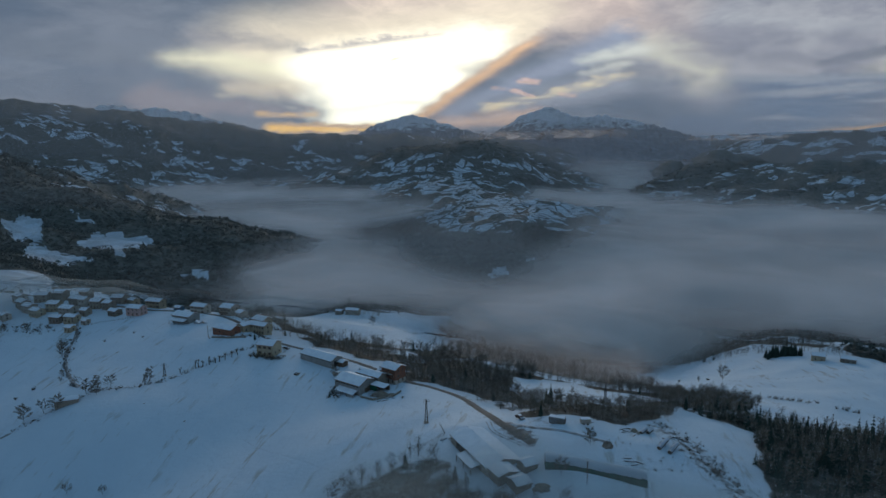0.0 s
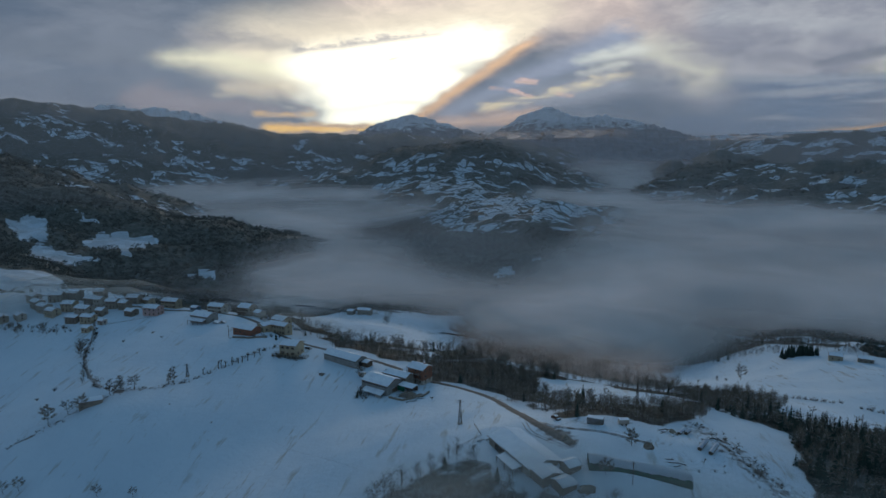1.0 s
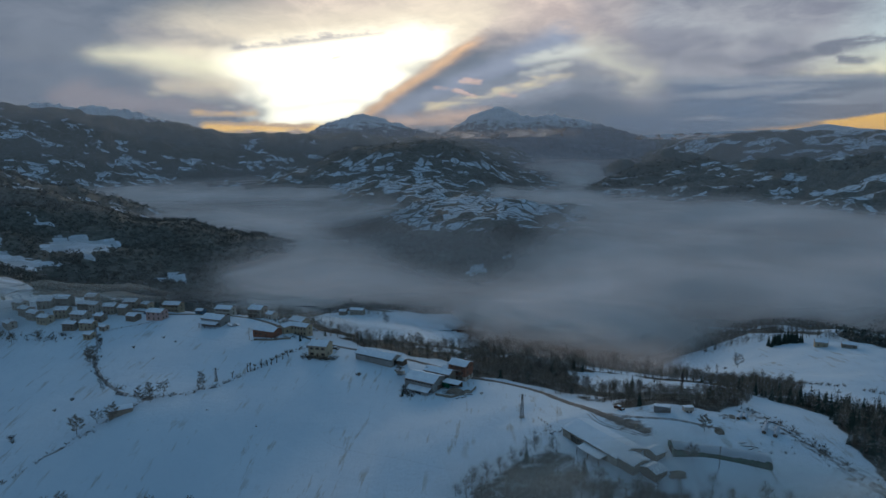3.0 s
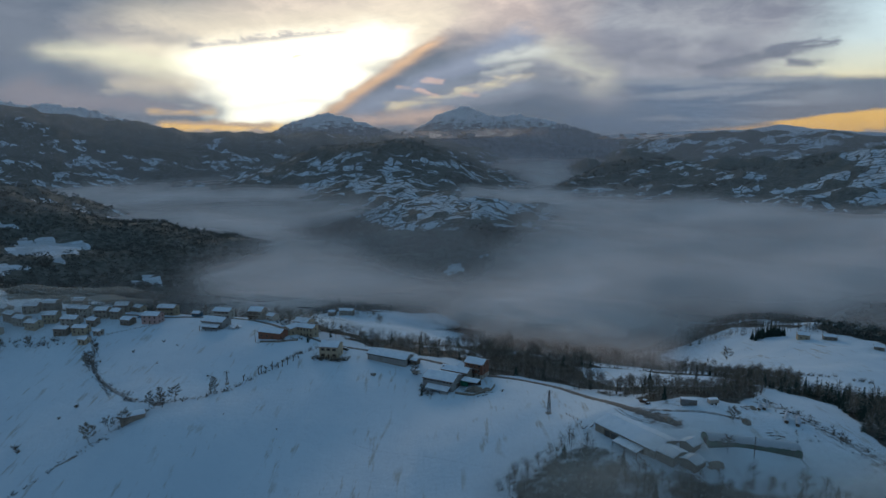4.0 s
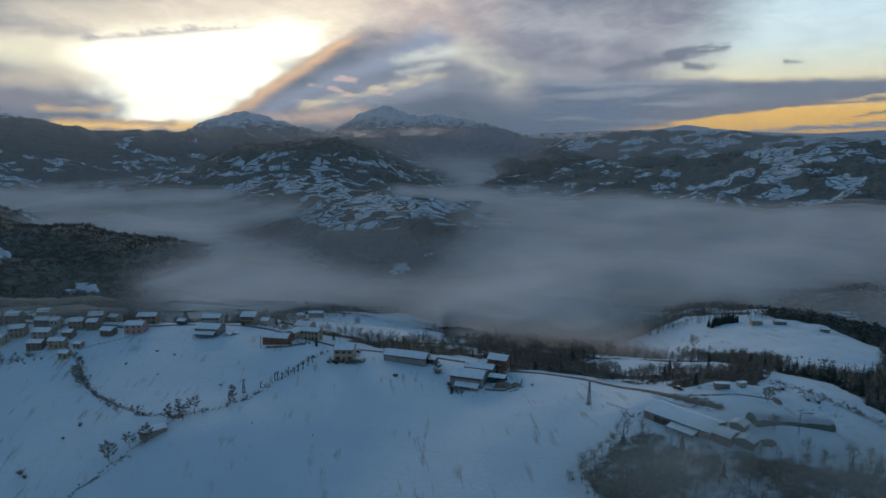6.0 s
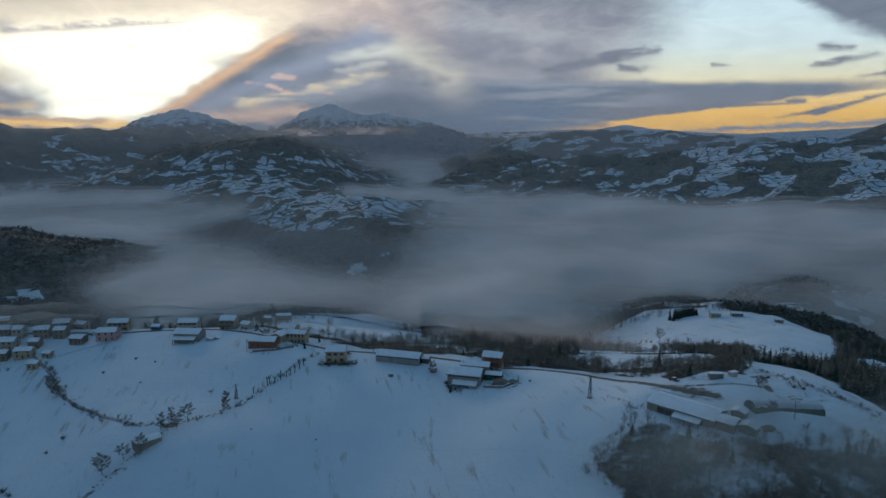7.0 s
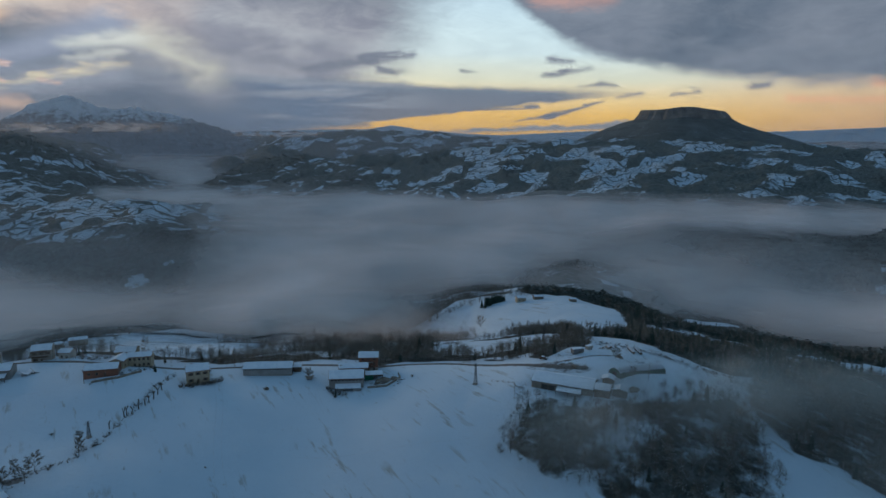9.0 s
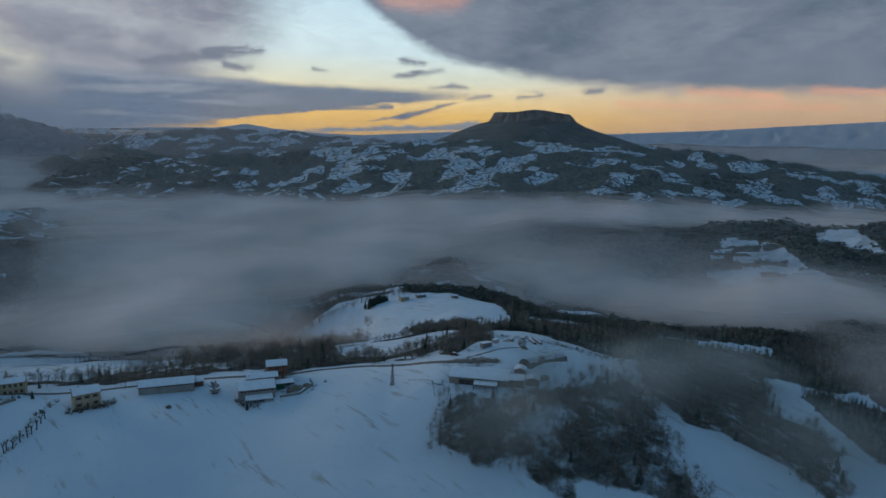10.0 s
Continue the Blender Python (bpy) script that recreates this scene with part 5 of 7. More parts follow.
def big_barn():
    """The wide-roofed barn at the wood's edge, with its lower additions."""
    x, y, turn = 83.0, -74.5, -54
    z = max(ground_z(x, y), 9.0) - 1.0
    L, W, eave = 27.0, 13.0, 3.6
    b = root("field_barn", x, y, z, turn, "wide brown-walled barn with a broad snow-covered roof", "barn", "farm buildings")
    part("wall", gable_walls(L, W, eave, 1.8), STONE, b)
    for s in (-1, 1):
        slab = part("roof", roof_slope(L, W, eave, 1.86, s, 0.6, 0, 0.12), SHEET, b)
        part("snow_cover", roof_slope(L, W, eave, 1.86, s, 0.6, 0.125, 0.26, 0.16, 0.12, 51 + s), SNOW, slab, "thick uneven snow")
    # Shade behind the posts is a near-black slab on the wall.
    part("opening", boxes((-9, 9, -W / 2 - 0.05, -W / 2 + 0.02, 0.2, 2.6)), DARK, b, "near-black panel painting the shade of an open side")
    posts(b, [-9 + 3 * i for i in range(7)], -W / 2 - 0.1, -3, 3.4, TIMBER, 0.12)
    lean_to(b, "lean_to_roof", -2, 9, -W / 2, 4.0, 2.6, 1.9)
    posts(b, (-1.8, 3.4, 8.8), -W / 2 - 3.8, -4, 1.85)
    ca, sa = math.cos(radians(turn)), math.sin(radians(turn))
    for k, (u, v, l, w, e, nm) in enumerate(((17.4, -2.6, 6.5, 7.5, 2.7, "barn_addition"), (18.5, 6.0, 5.0, 5.0, 2.3, "lean_shed"), (24.5, -1.0, 5.5, 6.0, 2.2, "lean_shed"))):
        px, py = x + ca * u - sa * v, y + sa * u + ca * v
        house(nm, "low patched shed beside the field barn, snow on its roof", px, py, turn + (90 if k else 0), l, w, e, TIMBER, 0, 0, 0, 0.9, "shed", "farm buildings", SHEET, smoke=False, seed=60 + k)


def polytunnel():
    """A long arched greenhouse clad in green sheeting, snow on its crown."""
    x0, y0, x1, y1 = 104.5, -84.0, 137.5, -82.5
    cx, cy = (x0 + x1) / 2, (y0 + y1) / 2
    L, R = math.hypot(x1 - x0, y1 - y0), 3.4
    za, zb = ground_z(x0, y0), ground_z(x1, y1)
    p = root("polytunnel", cx, cy, (za + zb) / 2, math.degrees(math.atan2(y1 - y0, x1 - x0)), "long arched greenhouse tunnel in green sheeting under snow", "greenhouse", "farm buildings")
    tilt = (zb - za) / L

    def arch(x, a, r, lift=0.0):
        return (x, -r * math.cos(a), max(-0.5, 0.4 + r * math.sin(a) * 0.95) + tilt * x + lift)

    def skin(a0, a1, r, n, ragged=0.0, thick=0.05, seed=0):
        rng = random.Random(seed)
        bm = bmesh.new()
        rows = []
        for i in range(41):
            x = -L / 2 + L * i / 40
            lo, hi = a0 + rng.uniform(-ragged, ragged), a1 + rng.uniform(-ragged, ragged)
            rows.append([bm.verts.new(arch(x, lo + (hi - lo) * k / n, r)) for k in range(n + 1)])
        for a, c in zip(rows, rows[1:]):
            for k in range(n):
                bm.faces.new((a[k], c[k], c[k + 1], a[k + 1]))
        bmesh.ops.solidify(bm, geom=bm.faces[:], thickness=thick)
        bmesh.ops.recalc_face_normals(bm, faces=bm.faces)
        return bm

    part("sheeting", skin(-0.25, math.pi + 0.25, R, 18), GREEN, p)
    part("snow_cover", skin(0.62, math.pi - 0.55, R + 0.16, 10, 0.09, 0.15, 4), SNOW, p, "snow sliding off the crown")
    for s in (-1, 1):
        bm = bmesh.new()
        rim = [bm.verts.new(arch(s * L / 2, math.pi * k / 16, R)) for k in range(17)]
        bm.faces.new(rim + [bm.verts.new((s * L / 2, R, -1 + tilt * s * L / 2)), bm.verts.new((s * L / 2, -R, -1 + tilt * s * L / 2))])
        bmesh.ops.solidify(bm, geom=bm.faces[:], thickness=0.06)
        e = part("end_wall", bm, GREEN, p)
        zc = tilt * s * L / 2
        part("tunnel_door", boxes((s * L / 2 - 0.1, s * L / 2 + 0.1, -1.1, 1.1, zc - 0.5, zc + 2.1)), DARK, e)
    for i in range(11):
        bm = bmesh.new()
        x = -L / 2 + L * i / 10
        pts = [arch(x, math.pi * k / 12, R + 0.05) for k in range(13)]
        for a, c in zip(pts, pts[1:]):
            rod(bm, a, c, 0.045, 0.045, 4)
        part("hoop", bm, STEEL, p)


farm_barn()
red_house()
long_barn()
big_barn()
polytunnel()

# ---- houses along the crest ----
for k, (nm, lab, x, y, turn, L, W, e, mat, fl, per, ends, shut) in enumerate((
        ("farmhouse", "yellow plastered house with a snowy roof behind shrubs", -53.0, 38.6, -8, 10.5, 9.0, 6.2, RENDERED, 2, 3, 2, True),
        ("brick_barn", "low brick outbuilding with a snowy roof", -92.5, 63.0, -16, 15.0, 8.0, 3.8, BRICK, 1, 4, 1, False),
        ("farmhouse_wing", "low farmhouse wing joining two houses under snow", -84.0, 71.5, 62, 9.0, 6.5, 4.4, RENDERED, 1, 2, 1, False),
        ("farmhouse", "pale two-storey farmhouse with a row of small windows", -74.5, 72.5, -18, 11.5, 6.5, 5.8, RENDERED, 2, 5, 1, False),
        ("farmhouse", "ochre two-storey house with a hipped snowy roof behind the farmhouse", -79.5, 84.5, -22, 10.0, 8.0, 7.2, RENDERED, 2, 3, 2, True),
        ("field_shed", "grey barn with a lean-to standing alone in the snow", -137.0, 90.0, -14, 15.0, 9.5, 4.6, CONCRETE, 1, 4, 1, False),
        ("balcony_house", "white house with dark balconies at the valley's edge", -117.5, 112.0, -10, 9.5, 9.0, 6.6, PALE, 2, 3, 2, True),
        ("side_house", "small pale house beside the balcony house", -106.5, 108.5, -30, 6.0, 6.0, 3.8, PALE, 1, 2, 1, False),
        ("edge_house", "pale two-storey house at the valley's edge under snow", -142.5, 117.0, -8, 12.0, 7.5, 5.2, PALE, 2, 4, 1, True),
        ("blue_shed", "small blue-walled shed under snow", -163.0, 122.0, -12, 5.5, 4.5, 2.6, BLUE, 1, 1, 1, False),
        ("long_house", "long yellow house with an even row of windows", -187.0, 130.0, -4, 12.5, 7.5, 5.6, RENDERED, 2, 4, 1, True),
        ("pink_house", "pink plastered house at the corner of the snowy field", -187.0, 108.0, -6, 11.5, 8.0, 5.6, PINK, 2, 3, 2, False),
        ("valley_barn", "stone barn on the knoll above the fog", -97.0, 320.0, -6, 14.0, 7.0, 4.6, STONE, 1, 3, 1, False),
        ("valley_shed", "small stone shed on the knoll above the fog", -112.0, 321.0, -6, 7.0, 6.0, 4.2, STONE, 1, 1, 1, False),
        ("field_hut", "yellow stone hut with a white roof on the high field", 315.0, 243.0, -18, 9.5, 7.0, 4.2, RENDERED, 1, 2, 1, False),
        ("field_hut", "low stone cowshed with a white roof on the high field", 334.0, 236.5, -20, 10.5, 5.5, 3.4, STONE, 1, 3, 1, False),
        ("field_hut", "small ruined stone hut at the wood's edge", 356.0, 206.0, -30, 7.0, 5.0, 3.0, STONE, 1, 1, 1, False),
        ("roadside_shed", "tumbledown stone shed half buried in bushes", -134.5, -21.0, 34, 10.5, 5.0, 2.6, STONE, 0, 0, 0, False))):
    shed = nm in ("field_shed", "brick_barn", "blue_shed", "valley_barn", "valley_shed", "field_hut", "roadside_shed", "farmhouse_wing")
    ob = house(nm, lab, x, y, turn, L, W, e, mat, fl, per, ends, None, "shed" if shed else "house", "buildings along the crest", TILE, shut, not shed, 100 + k)
    if nm == "field_shed":
        lean_to(ob, "lean_to_roof", -7, 6, -W / 2, 3.6, 2.9, 1.9)
        posts(ob, (-6.8, -2.5, 1.8, 5.8), -W / 2 - 3.4, -4, 1.85)
    if nm == "balcony_house":
        for z in (2.9, 5.6):
            bal = part("balcony", boxes((-4.4, 3.2, -W / 2 - 1.4, -W / 2, z - 0.15, z)), CONCRETE, ob)
            part("railing", boxes((-4.4, 3.2, -W / 2 - 1.4, -W / 2 - 1.34, z, z + 0.95)), TIMBER, bal)

# ---- the hamlet's old core: stone houses close together ----
hamlet = random.Random(12)
for k, (x, y, L, W, e, turn) in enumerate((
        (-217, 79, 5.5, 5.0, 3.2, -8), (-240, 94, 9, 6, 4.2, -4), (-227, 93, 9.5, 6, 4.6, -2), (-242, 107.5, 11, 8, 5.2, -6), (-262, 117, 9, 8, 5.8, 8),
        (-268, 107, 9, 7, 4.6, -14), (-281, 114, 10, 7, 5, -20), (-292, 120, 10, 7, 5.2, -24), (-277, 141, 9, 8, 6.2, 0), (-252, 128, 9, 7, 6, -6),
        (-242, 124, 6, 7, 6.4, -4), (-227, 119, 8.5, 7.5, 5.6, 2), (-216, 117, 6.5, 7, 5.2, -6), (-203, 106, 8, 6, 3.6, -16), (-222, 136, 9.5, 8, 5.2, 4),
        (-212, 139, 7, 6, 4, -20), (-290, 101, 9, 6, 4.2, -30), (-300, 96, 8, 6, 4.2, -34), (-287, 134, 10, 8, 5.6, 10), (-226, 105, 6, 6, 4, -6), (-214, 90, 5, 4, 2.8, -14),
        (-306, 132, 10, 7, 5.4, -20), (-262, 150, 8, 7, 6.4, 6))):
    house("stone_house", hamlet.choice(("old stone house with small windows, snow on its roof", "weathered stone house in the hamlet's close cluster", "narrow pale house among stone houses, roof white")),
          x, y, turn, L, W, e, hamlet.choice((STONE, STONE, RENDERED, PALE, STONE)), 2 if e > 4 else 1, 3 if L > 7 else 2, 1, None, "house", "houses of the hamlet", TILE, False, e > 4, 200 + k)


# ---- lattice masts, poles and fences ----
def mast(x, y, tall, label):
    p = root("lattice_mast", x, y, ground_z(x, y), 20, label, "pylon", "power line masts")
    w0, w1 = 0.66, 0.17

    def at(i, f):
        w = w0 + (w1 - w0) * f
        return ((w, w, tall * f), (-w, w, tall * f), (-w, -w, tall * f), (w, -w, tall * f))[i % 4]

    for i in range(4):
        bm = bmesh.new()
        rod(bm, at(i, -0.05), at(i, 1), 0.08, 0.065, 4)
        part("leg", bm, STEEL, p)
    steps = 8
    for k in range(steps):
        bm = bmesh.new()
        f0, f1 = (k / steps) ** 0.85, ((k + 1) / steps) ** 0.85
        for i in range(4):
            rod(bm, at(i, f0), at(i + 1, f1), 0.045, 0.045, 3)
            rod(bm, at(i + 1, f0), at(i, f1), 0.045, 0.045, 3)
            rod(bm, at(i, f1), at(i + 1, f1), 0.045, 0.045, 3)
        part("bracing", bm, STEEL, p)
    bm = bmesh.new()
    rod(bm, (-1.5, 0, tall - 0.9), (1.5, 0, tall - 0.9), 0.07, 0.07, 4)
    rod(bm, (-1.1, 0, tall - 0.1), (1.1, 0, tall - 0.1), 0.06, 0.06, 4)
    arm = part("crossarm", bm, STEEL, p)
    for dx in (-1.4, 0, 1.4):
        bm = bmesh.new()
        rod(bm, (dx, 0, tall - 0.85), (dx, 0, tall - 0.4), 0.09, 0.06, 6)
        part("insulator", bm, PALE, arm)
    part("footing", boxes((-1.0, 1.0, -1.0, 1.0, -1.2, 0.25)), CONCRETE, p)


mast(55.5, -43.8, 10.2, "grey steel lattice mast alone on the snowy slope")
mast(-101.8, 12.0, 7.0, "small steel lattice mast beside a bare tree")
mast(130.0, -6.0, 10.0, "steel lattice mast standing in the wood")


def pole(x, y, tall, label="weathered wooden pole standing in the snow"):
    p = root("wooden_pole", x, y, ground_z(x, y), 15, label, "pole", "wooden poles")
    bm = bmesh.new()
    rod(bm, (0, 0, -0.6), (0, 0, tall), 0.15, 0.1, 7)
    part("shaft", bm, TIMBER, p)
    part("crosspiece", boxes((-0.7, 0.7, -0.06, 0.06, tall - 0.6, tall - 0.46)), TIMBER, p)


for px, py, ph in ((-101, 56, 7.5), (10, 9, 7), (244, 40, 8), (262, 30, 7), (-32, 52, 7.5), (118, -92, 8)):
    pole(px, py, ph)


def fence(pts, label, step=2.6, tall=1.1):
    """Posts and rails that follow the ground."""
    x0, y0 = pts[0]
    z0 = ground_z(x0, y0)
    f = root("fence", x0, y0, z0, 0, label, "fence", "field fences")
    walked = []
    for (ax, ay), (bx, by) in zip(pts, pts[1:]):
        n = max(1, int(math.hypot(bx - ax, by - ay) / step))
        walked += [(ax + (bx - ax) * i / n, ay + (by - ay) * i / n) for i in range(n)]
    walked.append(pts[-1])
    post_me = data("post", boxes((-0.07, 0.07, -0.07, 0.07, -0.5, tall)), TIMBER)
    tops = []
    level = height(np.array([w[0] for w in walked]), np.array([w[1] for w in walked]))
    for (x, y), z in zip(walked, level.tolist()):
        shared_part("post", post_me, f, Matrix.Translation((x - x0, y - y0, z - z0)))
        tops.append((x - x0, y - y0, z - z0))
    for h in (0.45, 0.95):
        bm = bmesh.new()
        for a, b in zip(tops, tops[1:]):
            rod(bm, (a[0], a[1], a[2] + h), (b[0], b[1], b[2] + h), 0.035, 0.035, 3)
        part("rail", bm, TIMBER, f)


fence([(-186, 100), (-200, 92), (-212, 86)], "low wooden fence above the snowy meadow")
fence([(62, -48), (66, -60), (58, -70)], "broken wooden fence by the field barn")
fence([(-112, 102), (-100, 98), (-92, 92)], "wooden fence beside the hamlet's lane")


# ---- roads ----
def ribbon(name, pts, wide, lift, material, label, parent_kind="structure", ragged=0.3, seed=0):
    """A strip laid on the ground along a smoothed line."""
    rng = random.Random(seed)
    p = np.array(pts, float)
    for _ in range(3):
        q = np.empty((2 * len(p) - 2, 2))
        q[0::2], q[1::2] = 0.75 * p[:-1] + 0.25 * p[1:], 0.25 * p[:-1] + 0.75 * p[1:]
        p = np.vstack([p[:1], q, p[-1:]])
    d = np.gradient(p, axis=0)
    n = np.stack([-d[:, 1], d[:, 0]], -1) / np.linalg.norm(d, axis=1)[:, None]
    me = bpy.data.meshes.new(name)
    verts, faces = [], []
    across = np.array([-0.5, -0.25, 0, 0.25, 0.5])
    for i in range(len(p)):
        w = wide + rng.uniform(-ragged, ragged)
        for a in across:
            x, y = p[i] + n[i] * w * a
            verts.append((x, y, lift if abs(a) < 0.5 else -0.25))
    verts = np.array(verts)
    verts[:, 2] += height(verts[:, 0], verts[:, 1])
    verts = verts.tolist()
    for i in range(len(p) - 1):
        for k in range(4):
            a = i * 5 + k
            faces.append((a, a + 5, a + 6, a + 1))
    me.from_pydata(verts, [], faces)
    me.polygons.foreach_set("use_smooth", np.ones(len(me.polygons), bool))
    me.materials.append(material)
    return tagged(new(name, me), label, "road", kind=parent_kind)


ribbon("road", ROAD_LINE, 4.6, 0.22, ROAD, "narrow wet road with slush along the crest")
ribbon("lane", LANE_LINE, 2.6, 0.2, TRACK, "snowy lane with wheel ruts climbing to the hamlet")
for k, line in enumerate((((-44, 30), (-48, 8), (-55, -16), (-60, -44), (-58, -80)), ((-47, 30), (-51, 8), (-58, -16), (-64, -46), (-70, -84)), ((-186, -10), (-160, -60), (-120, -90), (-70, -110), (-10, -120)), ((-30, -40), (0, -62), (30, -80)), ((40, -12), (30, -40), (34, -70), (28, -96)), ((-170, 90), (-150, 70), (-120, 60)))):
    ribbon("snow_trail", line, 0.45, 0.06, RUT, "faint trail trodden across the snowy field", seed=40 + k)
for k, off in enumerate((-0.8, 0.8)):
    ribbon("wheel_rut", [(x + off, y) for x, y in ((82, -50), (84, -58), (90, -64), (97, -72))], 0.5, 0.12, TRACK, "wheel rut in snow", seed=k)
    ribbon("wheel_rut", [(x + off, y) for x, y in ((-3, 16), (-5, 6), (-8, -6), (-9, -18))], 0.4, 0.08, RUT, "wheel rut in snow", seed=k + 4)
ribbon("farm_track", [(86, -49), (95, -56), (105, -61), (116, -65), (128, -64)], 2.4, 0.2, TRACK, "muddy farm track crossing the yard", seed=9)


# ---- trees ----
class Soup:
    """Triangles gathered as arrays, to be placed many times over."""

    def __init__(self):
        self.v, self.f, self.m = [], [], []

    def tri(self, a, b, c, mat):
        n = len(self.v)
        self.v += [a, b, c]
        self.f.append((n, n + 1, n + 2))
        self.m.append(mat)

    def limb(self, a, b, r0, r1, sides, mat):
        a, b = np.array(a), np.array(b)
        u = (b - a) / (np.linalg.norm(b - a) + 1e-9)
        s = np.cross(u, (0.31, 0.87, 0.2))
        s /= np.linalg.norm(s)
        w = np.cross(u, s)
        n = len(self.v)
        for p, r in ((a, r0), (b, r1)):
            for i in range(sides):
                t = 2 * math.pi * i / sides
                self.v.append(tuple(p + r * (math.cos(t) * s + math.sin(t) * w)))
        for i in range(sides):
            j = (i + 1) % sides
            self.f += [(n + i, n + j, n + sides + j), (n + i, n + sides + j, n + sides + i)]
            self.m += [mat, mat]

    def arrays(self):
        return np.array(self.v, float), np.array(self.f, int), np.array(self.m, int)


def bare_tree(seed, tall=9.0, limbs=9, subs=4, twigs=5, wide=1.0, sides=3, first=0.22, thin=0.0055):
    """A leafless tree: bent trunk, rising limbs, branches and many fine twigs."""
    rng = random.Random(seed)
    s = Soup()
    spine, x, y = [], 0.0, 0.0
    for k in range(5):
        spine.append(np.array((x, y, tall * 0.92 * k / 4 - (0.4 if k == 0 else 0))))
        x, y = x + rng.uniform(-0.25, 0.25), y + rng.uniform(-0.25, 0.25)
    rad = tall * 0.016
    for k in range(4):
        s.limb(spine[k], spine[k + 1], rad * (1 - k * 0.22), rad * (1 - (k + 1) * 0.22), 5 if sides > 3 else 4, 0)
    for i in range(limbs):
        f = first + (0.98 - first) * (i + rng.random() * 0.6) / limbs
        k = min(3, int(f * 4))
        base = spine[k] + (spine[k + 1] - spine[k]) * (f * 4 - k)
        a = i * 2.4 + rng.uniform(-0.5, 0.5)
        lean = rng.uniform(0.35, 0.95)
        reach = tall * wide * (0.42 - 0.24 * f) * rng.uniform(0.75, 1.2)
        way = np.array((math.cos(a), math.sin(a), lean)) / math.hypot(1, lean)
        tip = base + way * reach
        s.limb(base, tip, rad * 0.42 * (1.1 - f), rad * 0.12, sides, 0)
        for j in range(subs):
            g = 0.3 + 0.7 * (j + rng.random()) / subs
            q = base + (tip - base) * g
            b = a + rng.uniform(-1.3, 1.3)
            up = rng.uniform(0.2, 1.3)
            w2 = np.array((math.cos(b), math.sin(b), up)) / math.hypot(1, up)
            end = q + w2 * reach * rng.uniform(0.25, 0.5)
            if sides > 3 or subs > 3:
                s.limb(q, end, rad * 0.14, rad * 0.05, 3, 1)
            else:
                side = np.cross(w2, (0, 0, 1.0)) * rad * 0.3
                s.tri(tuple(q - side), tuple(q + side), tuple(end), 1)
            for _ in range(twigs):
                t = q + (end - q) * rng.uniform(0.2, 1.0)
                d = np.array((rng.gauss(0, 1), rng.gauss(0, 1), rng.gauss(0.5, 0.8)))
                d /= np.linalg.norm(d)
                e = t + d * tall * rng.uniform(0.06, 0.13)
                side = np.cross(d, (rng.random(), rng.random(), rng.random()))
                side *= tall * thin / (np.linalg.norm(side) + 1e-9)
                s.tri(tuple(t - side), tuple(t + side), tuple(e), 1)
    return s.arrays()


def leafless(seed, tall=8.0, wide=0.3, limbs=6, twigs=120, low=0.25, thin=0.008, mat=1):
    """A leafless tree in a crowd: trunk, rising limbs, and a round crown of fine twigs."""
    rng = random.Random(seed)
    s = Soup()
    top = np.array((rng.uniform(-0.4, 0.4), rng.uniform(-0.4, 0.4), tall * 0.8))
    s.limb((0, 0, -0.5), top, tall * 0.017, tall * 0.006, 3, 0)
    ends = []
    for i in range(limbs):
        f = low + (0.85 - low) * (i + rng.random()) / limbs
        a = i * 2.4 + rng.uniform(-0.4, 0.4)
        base = top * f
        reach = tall * wide * rng.uniform(0.7, 1.1) * (1.15 - 0.5 * f)
        tip = base + np.array((math.cos(a) * reach, math.sin(a) * reach, reach * rng.uniform(0.6, 1.4)))
        s.limb(base, tip, tall * 0.007, tall * 0.002, 3, 0)
        ends.append((base, tip))
    ends.append((top * 0.7, top * 1.15))
    mid = tall * (low + 1.0) / 2
    for i in range(twigs):
        b, t = ends[rng.randrange(len(ends))]
        q = b + (t - b) * rng.uniform(0.25, 1.05) + np.array((rng.gauss(0, 1), rng.gauss(0, 1), rng.gauss(0, 1))) * tall * 0.045
        out = q - np.array((0, 0, mid))
        out = out / (np.linalg.norm(out) + 1e-6)
        d = out * 0.8 + np.array((rng.gauss(0, 0.7), rng.gauss(0, 0.7), rng.gauss(0.35, 0.5)))
        d *= tall * rng.uniform(0.07, 0.15) / (np.linalg.norm(d) + 1e-6)
        side = np.cross(d, (rng.gauss(0, 1), rng.gauss(0, 1), rng.gauss(0, 1)))
        side *= tall * thin * rng.uniform(0.6, 1.3) / (np.linalg.norm(side) + 1e-9)
        s.tri(tuple(q - side), tuple(q + side), tuple(q + d), mat)
    return s.arrays()


